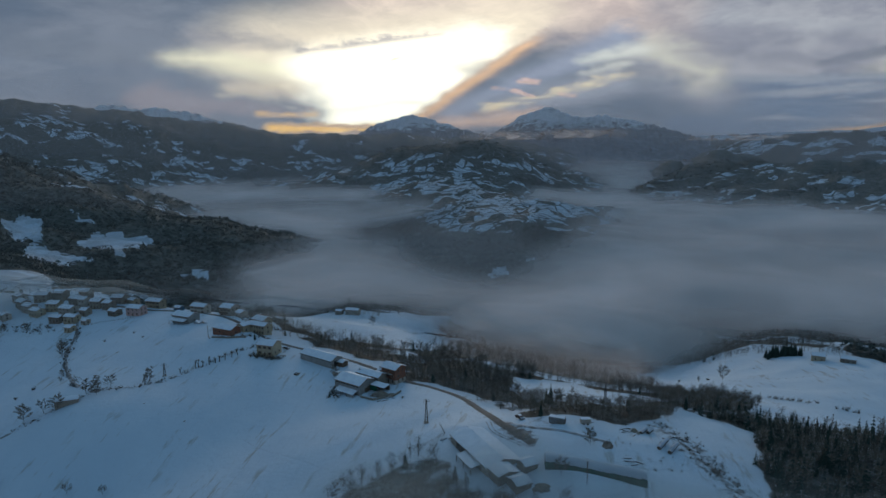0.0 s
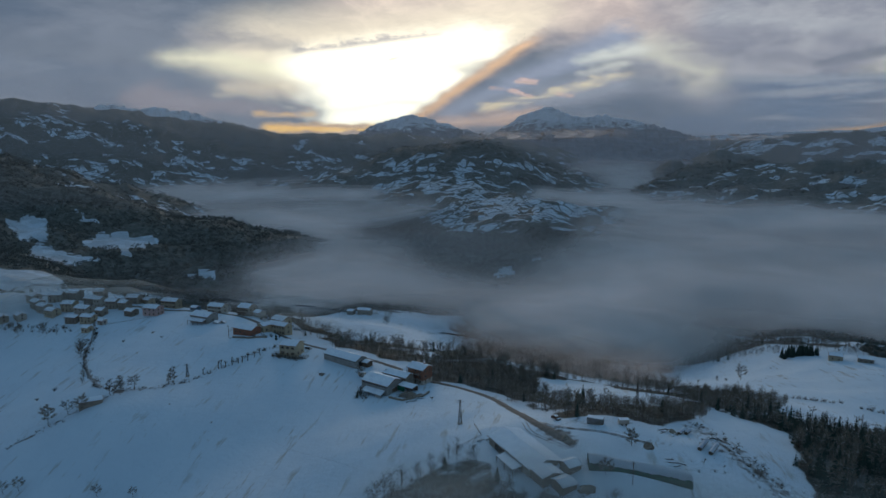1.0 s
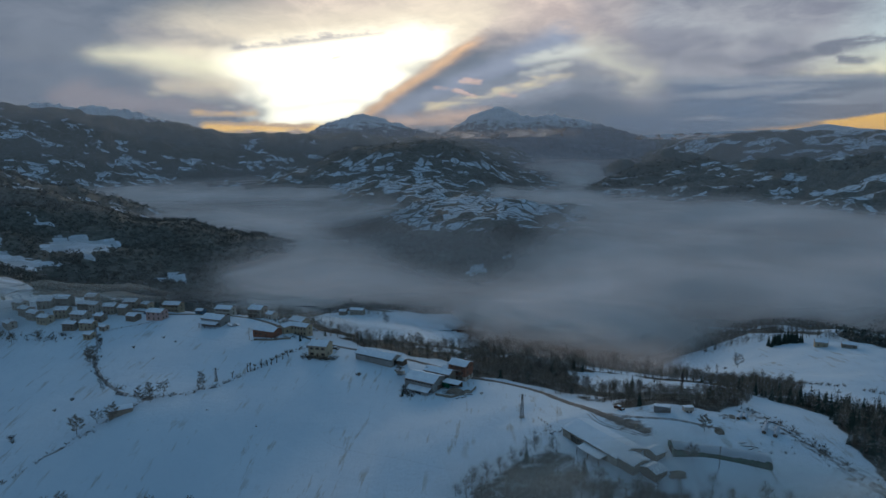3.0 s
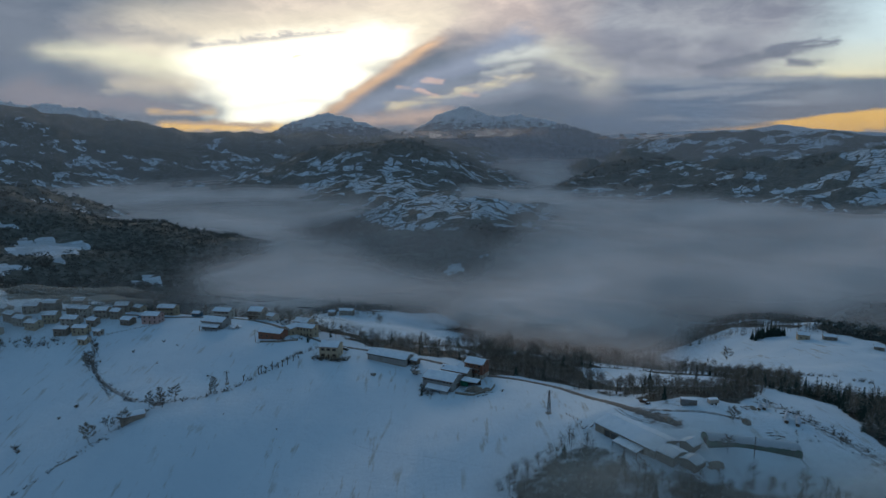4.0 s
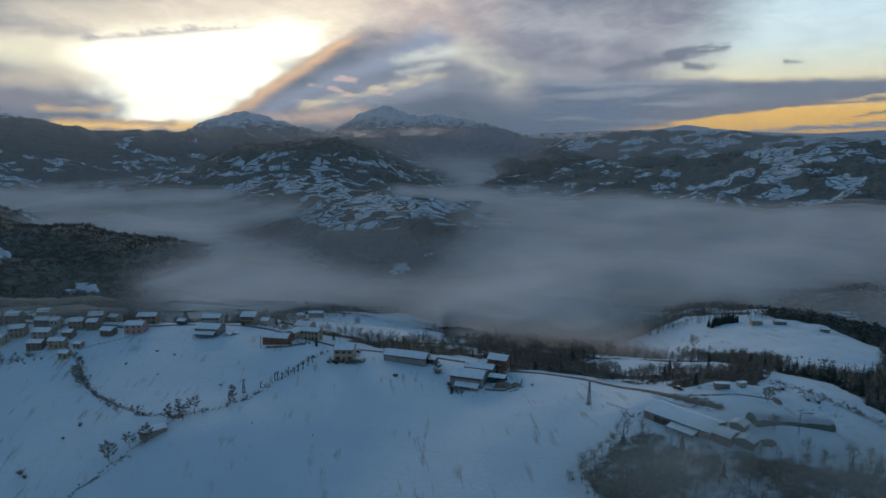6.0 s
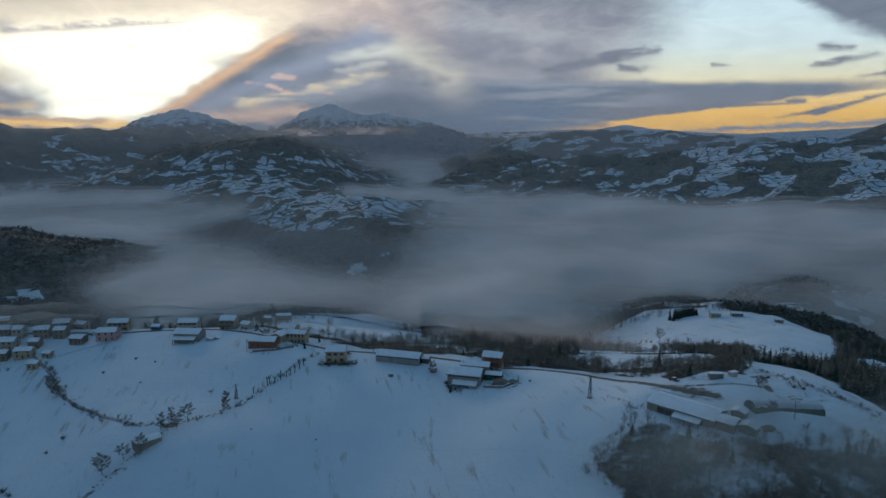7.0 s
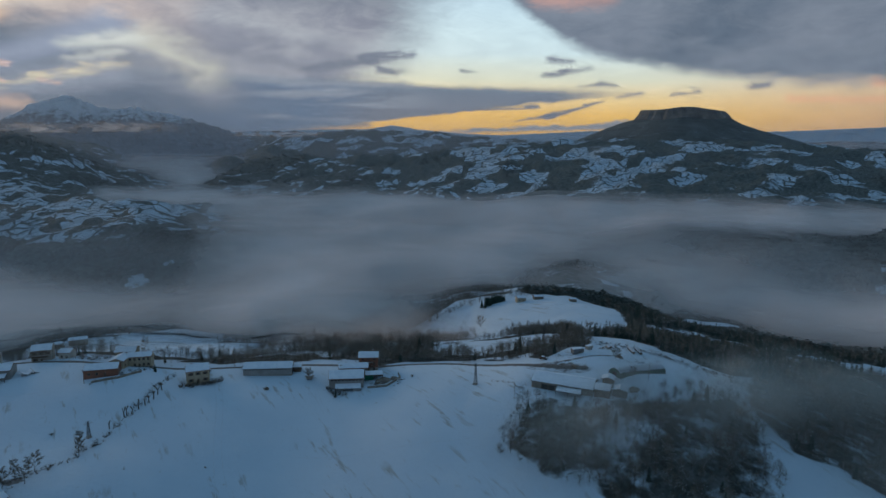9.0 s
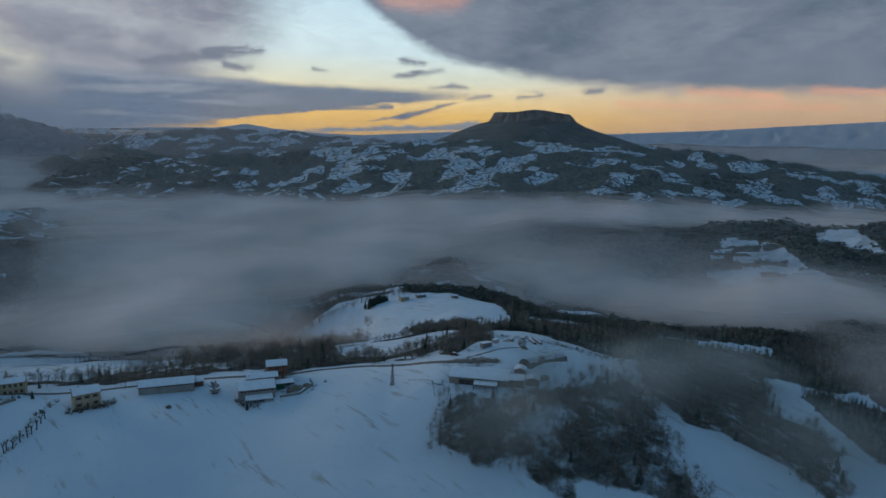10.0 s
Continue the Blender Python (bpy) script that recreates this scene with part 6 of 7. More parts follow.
def spruce(seed, tall=9.0, tiers=9, fronds=9):
    """A conifer: straight trunk and drooping tiers of pointed boughs."""
    rng = random.Random(seed)
    s = Soup()
    s.limb((0, 0, -0.4), (0, 0, tall * 0.96), tall * 0.016, 0.02, 4, 0)
    for k in range(tiers):
        f = k / tiers
        z = tall * (0.1 + 0.88 * f)
        reach = tall * 0.22 * (1 - f) ** 0.85 + 0.12
        for i in range(fronds):
            a = 2 * math.pi * (i + 0.5 * (k % 2)) / fronds + rng.uniform(-0.25, 0.25)
            q = reach * rng.uniform(0.7, 1.15)
            half = 0.46
            mid = (0.5 * q * math.cos(a), 0.5 * q * math.sin(a), z + 0.06 * tall * (1 - f) * 0.3)
            tip = (q * math.cos(a), q * math.sin(a), z - q * rng.uniform(0.25, 0.5))
            left = (0.55 * q * math.cos(a + half), 0.55 * q * math.sin(a + half), z - q * 0.2)
            right = (0.55 * q * math.cos(a - half), 0.55 * q * math.sin(a - half), z - q * 0.2)
            root_p = (0, 0, z + tall * 0.05)
            s.tri(root_p, left, mid, 2)
            s.tri(root_p, mid, right, 2)
            s.tri(mid, left, tip, 2)
            s.tri(mid, tip, right, 2)
    return s.arrays()


def thicket(seed, tall=2.2, stems=12, twigs=4, mat=1):
    """A bush of many rising stems."""
    rng = random.Random(seed)
    s = Soup()
    for i in range(stems):
        a, lean = rng.uniform(0, 6.28), rng.uniform(0.1, 0.9)
        p = np.array((rng.gauss(0, 0.25) * tall * 0.4, rng.gauss(0, 0.25) * tall * 0.4, -0.2))
        e = p + np.array((math.cos(a) * lean, math.sin(a) * lean, 1.0)) * tall * rng.uniform(0.5, 1.0)
        s.limb(p, e, tall * 0.02, tall * 0.007, 3, 0 if mat == 1 else mat)
        for _ in range(twigs):
            t = p + (e - p) * rng.uniform(0.3, 1)
            d = np.array((rng.gauss(0, 1), rng.gauss(0, 1), rng.gauss(0.4, 0.7)))
            d *= tall * rng.uniform(0.12, 0.26) / np.linalg.norm(d)
            w = np.cross(d, (rng.random(), rng.random(), 0.3))
            w *= tall * (0.013 if mat == 1 else 0.06) / (np.linalg.norm(w) + 1e-9)
            s.tri(tuple(t - w), tuple(t + w), tuple(t + d), mat)
    return s.arrays()


def scatter(name, label, kinds, spots, category="woodland"):
    """Many plants as one mesh: spots are rows of x, y, size, kind."""
    spots = np.array(spots, float)
    rng = np.random.default_rng(len(spots))
    z = height(spots[:, 0], spots[:, 1])
    vs, fs, ms, at = [], [], [], 0
    for k, (v, f, m) in enumerate(kinds):
        mine = spots[:, 3].astype(int) == k
        n = int(mine.sum())
        if not n:
            continue
        a = rng.uniform(0, 2 * np.pi, n)
        size = spots[mine, 2]
        squash = size * rng.uniform(0.85, 1.15, n)
        c, s = np.cos(a) * size, np.sin(a) * size
        x = c[:, None] * v[:, 0] - s[:, None] * v[:, 1] + spots[mine, 0][:, None]
        y = s[:, None] * v[:, 0] + c[:, None] * v[:, 1] + spots[mine, 1][:, None]
        zz = squash[:, None] * v[:, 2] + z[mine][:, None]
        vs.append(np.stack([x, y, zz], -1).reshape(-1, 3))
        fs.append((f[None] + (at + np.arange(n) * len(v))[:, None, None]).reshape(-1, 3))
        ms.append(np.tile(m, n))
        at += n * len(v)
    v, f, m = np.concatenate(vs), np.concatenate(fs), np.concatenate(ms)
    me = bpy.data.meshes.new(name)
    me.vertices.add(len(v))
    me.vertices.foreach_set("co", v.astype(np.float32).ravel())
    me.loops.add(f.size)
    me.loops.foreach_set("vertex_index", f.ravel().astype(np.int32))
    me.polygons.add(len(f))
    me.polygons.foreach_set("loop_start", (np.arange(len(f)) * 3).astype(np.int32))
    me.polygons.foreach_set("loop_total", np.full(len(f), 3, np.int32))
    for mat in (BARK, TWIG, SPRUCE, SHRUB, FARWOOD):
        me.materials.append(mat)
    me.polygons.foreach_set("material_index", m.astype(np.int32))
    me.update(calc_edges=True)
    return tagged(new(name, me), label, category, kind="stuff")


def sown(poly, step, seed, low, high, kinds, gaps=(), odds=None, keep=1.0):
    """Spots inside an outline, on a shaken grid."""
    rng = np.random.default_rng(seed)
    xs, ys = [p[0] for p in poly], [p[1] for p in poly]
    gx, gy = np.meshgrid(np.arange(min(xs) - 8, max(xs) + 8, step), np.arange(min(ys) - 8, max(ys) + 8, step))
    x = (gx + rng.uniform(-0.55, 0.55, gx.shape) * step).ravel()
    y = (gy + rng.uniform(-0.55, 0.55, gy.shape) * step).ravel()
    wob = 7 * wave(x, y, 42, 3.3, 3)
    ok = inside(x + wob, y + 0.7 * wob, poly) & (rng.random(x.shape) < keep) & (beside(x, y, ROAD_LINE) > 4.0)
    for g in (*SNOW_GAPS, *gaps):
        ok &= ~inside(x + 0.4 * wob, y - 0.3 * wob, g)
    x, y = x[ok], y[ok]
    size = rng.uniform(low, high, len(x)) * (0.8 + 0.35 * wave(x, y, 30, 1.1, 2))
    kind = rng.choice(len(kinds), len(x), p=odds)
    return np.stack([x, y, size, kind], -1)


def along(pts, step, spread, seed, low, high, n_kinds, odds=None):
    rng = np.random.default_rng(seed)
    rows = []
    for (ax, ay), (bx, by) in zip(pts, pts[1:]):
        n = max(1, int(math.hypot(bx - ax, by - ay) / step))
        for i in range(n):
            s = (i + rng.random()) / n
            rows.append((ax + (bx - ax) * s + rng.normal(0, spread), ay + (by - ay) * s + rng.normal(0, spread), rng.uniform(low, high), rng.choice(n_kinds, p=odds)))
    return rows


FULL = [leafless(1, 9, 0.30, 8, 250, 0.2, 0.006), leafless(2, 8, 0.36, 8, 230, 0.18, 0.006), leafless(3, 10, 0.26, 9, 260, 0.25, 0.006), leafless(4, 7, 0.40, 8, 220, 0.1, 0.0065), spruce(5, 10, 10, 8), thicket(6, 3.0, 14, 8)]
MID = [leafless(11, 9, 0.32, 6, 110, 0.2, 0.0095), leafless(12, 8, 0.36, 6, 105, 0.18, 0.0095), leafless(13, 10, 0.28, 6, 115, 0.25, 0.009), leafless(14, 7, 0.42, 6, 100, 0.1, 0.010), spruce(15, 10, 6, 6), thicket(16, 3.0, 9, 5)]
MIX = [0.25, 0.24, 0.2, 0.17, 0.02, 0.12]
DARKER = [0.14, 0.13, 0.11, 0.10, 0.46, 0.06]
YARD = [(60, -62), (74, -58), (106, -92), (100, -100), (84, -98), (66, -80)]

scatter("farm_wood", "bare snow-dusted deciduous wood below the farm", FULL, sown(FARM_WOOD, 3.4, 1, 0.55, 1.0, FULL, (YARD,), MIX))
scatter("east_wood", "bare wood in mist beside the snow strip", FULL, sown(EAST_WOOD, 4.2, 2, 0.6, 1.05, FULL, (), MIX))
scatter("road_wood", "belt of bare trees along the road", FULL, sown(BELT_WOOD, 2.9, 3, 0.6, 1.0, FULL, (), MIX))
scatter("gully_wood", "bare wood filling the gully", MID, sown(GULLY_WOOD, 3.9, 4, 0.7, 1.05, MID, (), MIX))
spur_spots = sown(SPUR_WOOD, 4.5, 5, 0.75, 1.2, MID, (), DARKER)
deep_in = np.hypot(spur_spots[:, 0] - CX, spur_spots[:, 1] - CY) > 610
scatter("spur_wood", "mixed dark wood with spruces on the spur", MID, spur_spots[~deep_in])
NEAR_SPUR = [(168, 8), (184, 0), (190, -38), (182, -54), (180, -72), (188, -94), (215, -102), (262, -84), (280, 20), (276, 54), (240, 34), (208, 22), (188, 20)]
scatter("spur_wood", "dense dark wood below the high field", FULL, sown(NEAR_SPUR, 3.8, 14, 0.6, 0.95, FULL, (), [0.2, 0.18, 0.16, 0.14, 0.22, 0.10]))
scatter("ridge_trees", "line of bare trees along the high field's rim", MID, np.vstack([sown(SPUR_EDGE, 4.2, 6, 0.8, 1.1, MID, (), MIX), np.array(along([(196, 318), (225, 322), (252, 318), (278, 308), (300, 296), (322, 284), (345, 272), (362, 256), (384, 238)], 1.3, 3.0, 44, 0.65, 1.0, 6, MIX))]))
scatter("lower_wood", "bare wood with some spruces on the lower slope", MID, sown(LOW_WOOD, 5.0, 7, 0.7, 1.0, MID, (), DARKER))
scatter("verge_wood", "bare trees crowding behind the roadside houses", FULL, sown(VERGE_WOOD, 3.7, 9, 0.6, 1.0, FULL, (), MIX))
scatter("knoll_wood", "dark bare trees where the knoll drops into fog", MID, sown(KNOLL_WOOD, 4.2, 10, 0.7, 1.1, MID, (), MIX))
scatter("knoll_wood", "clump of dark bare trees behind the stone barn", MID, sown(KNOLL_TREES, 3.8, 12, 0.7, 1.1, MID, (), MIX))
scatter("back_wood", "thin bare trees behind the houses", MID, sown(BACK_WOOD, 4.2, 8, 0.65, 1.05, MID, (), MIX))


LOW_GROWTH = [thicket(21, 1.6, 14, 6), thicket(22, 2.2, 16, 6), thicket(23, 1.2, 12, 5), thicket(24, 1.4, 10, 6, 3)]
scatter("hedge", "scrubby snow-dusted hedge between two fields", LOW_GROWTH, along(HEDGE_LINE, 1.1, 0.9, 31, 0.5, 1.1, 4, [0.4, 0.3, 0.25, 0.05]) + along(BANK_LINE, 1.2, 1.0, 32, 0.4, 1.0, 4, [0.4, 0.3, 0.25, 0.05]), "hedge")
scatter("hedge", "scrub along the snowy lane", LOW_GROWTH, along([(-212, 82), (-200, 62), (-192, 46), (-180, 30), (-164, 14), (-146, 0)], 1.0, 1.1, 33, 0.5, 1.3, 4, [0.4, 0.35, 0.2, 0.05]), "hedge")
scatter("scrub", "low scrub on the steep snowy bank", LOW_GROWTH, along([(150, -30), (160, -52), (170, -72), (178, -90), (190, -108)], 0.6, 3.6, 34, 0.4, 1.0, 4, [0.4, 0.2, 0.35, 0.05]) + along([(142, -60), (156, -78), (170, -98)], 0.9, 5.5, 35, 0.25, 0.7, 4, [0.4, 0.1, 0.45, 0.05]), "scrub")
scatter("hedge", "shrub rows on the high field", LOW_GROWTH, along([(238, 112), (262, 104)], 1.3, 0.8, 36, 0.9, 1.6, 4, [0.4, 0.4, 0.15, 0.05]) + along([(270, 100), (284, 98)], 1.3, 0.8, 37, 0.9, 1.7, 4, [0.4, 0.4, 0.15, 0.05]) + along([(235, 200), (290, 196), (340, 188)], 2.6, 0.5, 38, 0.2, 0.5, 4, [0.4, 0.1, 0.45, 0.05]), "hedge")
scatter("scrub", "garden shrubs between the houses", LOW_GROWTH, along([(-62, 33), (-46, 31), (-42, 36)], 0.5, 1.3, 39, 0.8, 1.5, 4, [0.3, 0.4, 0.2, 0.1]) + along([(-98, 54), (-84, 56), (-70, 62)], 1.0, 1.2, 40, 0.6, 1.3, 4, [0.4, 0.3, 0.2, 0.1]) + along([(-1, 2), (0, -7), (4, -9)], 0.8, 0.8, 41, 0.7, 1.5, 4, [0.3, 0.4, 0.1, 0.2])
        + along([(-70, 92), (-98, 100), (-108, 120), (-130, 128)], 1.4, 2.5, 42, 0.7, 1.6, 4, [0.4, 0.4, 0.15, 0.05]) + along([(-300, 88), (-262, 86), (-236, 80)], 0.9, 3.0, 43, 0.7, 1.6, 4, [0.4, 0.4, 0.15, 0.05]), "scrub")


# ---- trees that stand alone ----
def to_mesh(name, arrays, mats):
    v, f, m = arrays
    me = bpy.data.meshes.new(name)
    me.from_pydata(v.tolist(), [], f.tolist())
    for mat in mats:
        me.materials.append(mat)
    me.polygons.foreach_set("material_index", m.astype(np.int32))
    return me


def split(arrays, wanted):
    v, f, m = arrays
    keep = np.isin(m, wanted)
    used = np.unique(f[keep])
    back = np.zeros(len(v), int)
    back[used] = np.arange(len(used))
    return v[used], back[f[keep]], m[keep]


def tree_proto(name, arrays, label, category="tree", group="single trees"):
    t = tagged(new(name), label, category, group)
    for part_name, wanted in (("trunk", [0]), ("crown", [1, 2, 3])):
        ob = new(part_name, to_mesh(part_name, split(arrays, wanted), (BARK, TWIG, SPRUCE, SHRUB)))
        ob.parent = t
    return t


def plant(proto, x, y, size, turn, sink=0.1):
    m = Matrix.LocRotScale((x, y, ground_z(x, y) - sink), Euler((0, 0, turn)), (size, size, size))
    if proto.name not in used_protos:
        used_protos.add(proto.name)
        proto.matrix_basis = m
        return proto
    return copy_thing_plain(proto, m)


def copy_thing_plain(proto, m):
    keep = proto.matrix_basis.copy()
    proto.matrix_basis = Matrix()
    made = copy_thing(proto, m)
    proto.matrix_basis = keep
    return made


used_protos = set()
round_tree = tree_proto("bare_tree", bare_tree(41, 8, 14, 6, 24, 1.2, 4, 0.14, 0.0045), "bare round-crowned tree dusted with snow")
tall_tree = tree_proto("bare_tree", bare_tree(42, 9, 14, 5, 22, 0.75, 4, 0.12, 0.0045), "slender bare tree beside a field edge")
old_tree = tree_proto("bare_tree", bare_tree(43, 7, 13, 6, 24, 1.3, 4, 0.2, 0.0045), "spreading bare tree in the snow")
fir = tree_proto("spruce_tree", spruce(44, 10, 13, 11), "dark green spruce dusted with snow", "spruce", "spruces on the high field")
bush = tree_proto("bush", thicket(45, 2.6, 30, 16), "bare rounded bush in the snow", "bush", "bushes")
solo = random.Random(77)
for x, y, s in ((-149, -33, 1.15), (234, 203, 1.45), (-54, 246, 1.1), (-196, 47, 1.05), (-193, 43, 0.9), (-199, 52, 0.95), (-5, 14, 0.8), (120, -70, 0.8), (37, 96, 0.9), (-236, 160, 1.1), (-250, 164, 0.9)):
    plant(round_tree, x, y, s, solo.uniform(0, 6))
for x, y, s in ((-105, 4, 0.95), (-106, 1.5, 0.7), (-127, -8, 0.95), (-131, -12, 0.9), (172, -98, 0.8), (184, -104, 0.9), (64, 38, 0.9), (-172, 156, 1.0), (-207, 152, 1.2), (-92, 96, 0.8), (214, 190, 0.5), (258, 330, 0.9)):
    plant(tall_tree, x, y, s, solo.uniform(0, 6))
for x, y, s in ((-136, -74, 0.8), (-129, -73, 0.9), (-91, -74, 0.7), (-75, -73, 0.6), (-121, -6, 1.05), (-124, -13, 1.1), (-136, -26, 1.1), (-142, -28, 1.0), (-168, 14, 0.55), (-160, 4, 0.5), (-271, 78, 0.9), (-282, 84, 0.8), (-256, 82, 0.85), (110, -90, 0.9), (-128, 126, 0.9), (-98, 118, 0.9), (-60, 104, 0.8), (-44, 92, 0.8), (-82, 326, 1.1), (-122, 328, 1.0), (-70, 318, 0.8), (192, -116, 0.8)):
    plant(old_tree, x, y, s, solo.uniform(0, 6))
for i in range(26):
    plant(fir, 292 + (i % 9) * 2.9 + solo.uniform(-1, 1) - 5, 266 + (i // 9) * 3.6 + solo.uniform(-1, 1), solo.uniform(0.85, 1.2), solo.uniform(0, 6))
for x, y, s in ((-98, 118, 0.6), (-101, 112, 0.5), (-70, 55, 0.45), (0, -8, 0.35)):
    plant(fir, x, y, s, solo.uniform(0, 6))
for x, y, s in ((-176, 60, 0.7), (-205, 65, 0.8), (-162, 70, 0.6), (-150, 62, 0.5), (-176, 2, 0.9), (-180, -6, 0.6), (-115, 20, 0.5), (-62, 33, 0.7), (-46, 33, 0.8), (-27, 14, 0.7), (126, -67, 0.9), (-70, 40, 0.6), (222, 196, 0.8), (198, 178, 0.7), (270, 250, 0.4), (38, -14, 0.5), (-64, -30, 0.35), (-92, -20, 0.3), (-190, -24, 1.1), (-186, -28, 0.9)):
    plant(bush, x, y, s, solo.uniform(0, 6))


def pollard(x, y, tall, seed):
    """A lopped trunk with knuckles and short shoots."""
    rng = random.Random(seed)
    p = root("pollard_tree", x, y, ground_z(x, y) - 0.2, rng.uniform(0, 360), "lopped pollard tree with knotted stumps on the hedge", "tree", "pollards on the hedge")
    bm = bmesh.new()
    lean = rng.uniform(-0.5, 0.5)
    top = (lean, rng.uniform(-0.3, 0.3), tall * 0.6)
    rod(bm, (0, 0, 0), top, 0.26, 0.2, 6)
    ends = []
    for k in range(rng.choice((2, 3, 4))):
        a = rng.uniform(0, 6.28)
        e = (top[0] + math.cos(a) * 0.7, top[1] + math.sin(a) * 0.7, tall * rng.uniform(0.8, 1.0))
        rod(bm, top, e, 0.17, 0.13, 5)
        ends.append(e)
    part("trunk", bm, BARK, p)
    bm = bmesh.new()
    for e in ends:
        bmesh.ops.create_icosphere(bm, subdivisions=1, radius=0.26, matrix=Matrix.Translation(e))
        for _ in range(9):
            d = Vector((rng.gauss(0, 1), rng.gauss(0, 1), rng.gauss(0.6, 0.6))).normalized() * rng.uniform(0.4, 0.8)
            rod(bm, e, Vector(e) + d, 0.03, 0.01, 3)
    part("shoots", bm, TWIG, p)


for k, (x, y, h) in enumerate(((-94, 14.3, 3.4), (-87.6, 19.4, 4.6), (-86.6, 20.4, 5.0), (-84.6, 21.2, 3.6), (-81.4, 23, 4.8), (-78.6, 24.6, 3.8), (-76.8, 25.8, 4.0), (-74.6, 27.8, 4.4), (-72.4, 31, 3.6), (-70, 34, 3.6))):
    pollard(x, y, h, 300 + k)


# ---- far woods: small rough crowns over the wooded slopes ----
def clump(seed, n=13):
    """A ragged round crown of short leaves of twig, no taller than broad."""
    rng = random.Random(seed)
    s = Soup()
    for i in range(n):
        a, e = rng.uniform(0, 6.28), rng.uniform(0.0, 1.4)
        c = np.array((math.cos(a) * math.cos(e) * 1.9, math.sin(a) * math.cos(e) * 1.9, 1.6 + math.sin(e) * 2.2))
        d = [c + np.array((rng.gauss(0, 0.75), rng.gauss(0, 0.75), rng.gauss(0, 0.75))) for _ in range(3)]
        s.tri(*(tuple(p) for p in d), 4)
    return s.arrays()


far_rng = np.random.default_rng(5)
fa = np.radians(far_rng.uniform(-52, 84, 90000))
fr = 430 * (3000 / 430) ** far_rng.random(90000)
fx, fy = CX + fr * np.sin(fa), CY + fr * np.cos(fa)
fz = height(fx, fy)
home = home_land(fx, fy)
ok = (woods(fx, fy) > 0.78) & ~home & ((fz > fog_top(fx, fy) - 14) | (fog_body(fx, fy) < 0.6))
fx, fy, fr = fx[ok][:22000], fy[ok][:22000], fr[ok][:22000]
scatter("far_woods", "far bare woods and hedgerows dusted with snow", [clump(1), clump(2), clump(3), clump(4)],
        np.stack([fx, fy, far_rng.uniform(0.8, 1.5, len(fx)) * np.clip(0.8 + fr / 2600, 0, 1.7), far_rng.integers(0, 4, len(fx))], -1))

behind = spur_spots[deep_in]
scatter("spur_wood", "far mixed wood running down the eastern arm", [clump(1), clump(2), clump(3), clump(4), clump(5), clump(6)], np.stack([behind[:, 0], behind[:, 1], behind[:, 2] * 1.5, behind[:, 3]], -1))


# ---- yard clutter round the farm ----
def drum_row(x, y, turn, L, R, label):
    """A row of wrapped round bales, pressed end to end, with snow along the top."""
    t = root("bale_row", x, y, ground_z(x, y), turn, label, "bales", "bale rows")
    n = 6
    me = None
    for i in range(n):
        bm = bmesh.new()
        x0, x1 = -L / 2 + L * i / n + 0.02, -L / 2 + L * (i + 1) / n - 0.02
        rod(bm, (x0, 0, R), (x1, 0, R), R, R, 14)
        bmesh.ops.bevel(bm, geom=[e for e in bm.edges if abs(e.verts[0].co.x - e.verts[1].co.x) < 1e-4], offset=0.08, segments=1, affect="EDGES")
        part("bale", bm, DARK if i % 2 else TIMBER, t)
    bm = bmesh.new()
    rows = []
    for i in range(13):
        q = -L / 2 + L * i / 12
        rows.append([bm.verts.new((q, (R + 0.14) * math.sin(a), R + (R + 0.14 + 0.03 * math.sin(i * 2.1)) * math.cos(a))) for a in (-1.15, -0.7, -0.25, 0.25, 0.7, 1.15)])
    for a, b in zip(rows, rows[1:]):
        for k in range(5):
            bm.faces.new((a[k], b[k], b[k + 1], a[k + 1]))
    bmesh.ops.solidify(bm, geom=bm.faces[:], thickness=0.12)
    bmesh.ops.recalc_face_normals(bm, faces=bm.faces)
    part("snow_cover", bm, SNOW, t)


drum_row(147.0, -56.0, 62, 8.5, 0.75, "long row of dark wrapped bales under snow")
drum_row(150.4, -57.8, 62, 8.5, 0.75, "long row of dark wrapped bales under snow")
drum_row(141.5, -45.0, 58, 5.0, 0.7, "short row of dark wrapped bales under snow")
drum_row(144.0, -44.2, 58, 4.0, 0.7, "short row of dark wrapped bales under snow")


def heap(name, x, y, rx, ry, tall, material, label, seed, lumps=0.35):
    """A loose mound with a lumpy outline."""
    rng = random.Random(seed)
    h = bmesh.new()
    n, rings = 18, 6
    rows = []
    for k in range(rings + 1):
        f = k / rings
        row = []
        for i in range(n):
            a = 2 * math.pi * i / n
            w = (1 - f) * (1 + rng.uniform(-lumps, lumps) * 0.5)
            row.append(h.verts.new((rx * w * math.cos(a), ry * w * math.sin(a), tall * (1 - (1 - f) ** 1.6) + rng.uniform(-lumps, lumps) * 0.25 * tall * f - (0.5 if k == 0 else 0))))
        rows.append(row)
    for a, b in zip(rows, rows[1:]):
        for i in range(n):
            j = (i + 1) % n
            h.faces.new((a[i], a[j], b[j], b[i]))
    h.faces.new(rows[-1])
    me = bpy.data.meshes.new(name)
    h.to_mesh(me)
    h.free()
    me.materials.append(material)
    ob = new(name, me)
    ob.matrix_basis = pose(x, y, ground_z(x, y), 0, 0, rng.uniform(0, 180))
    return tagged(ob, label, "heap", "yard heaps")


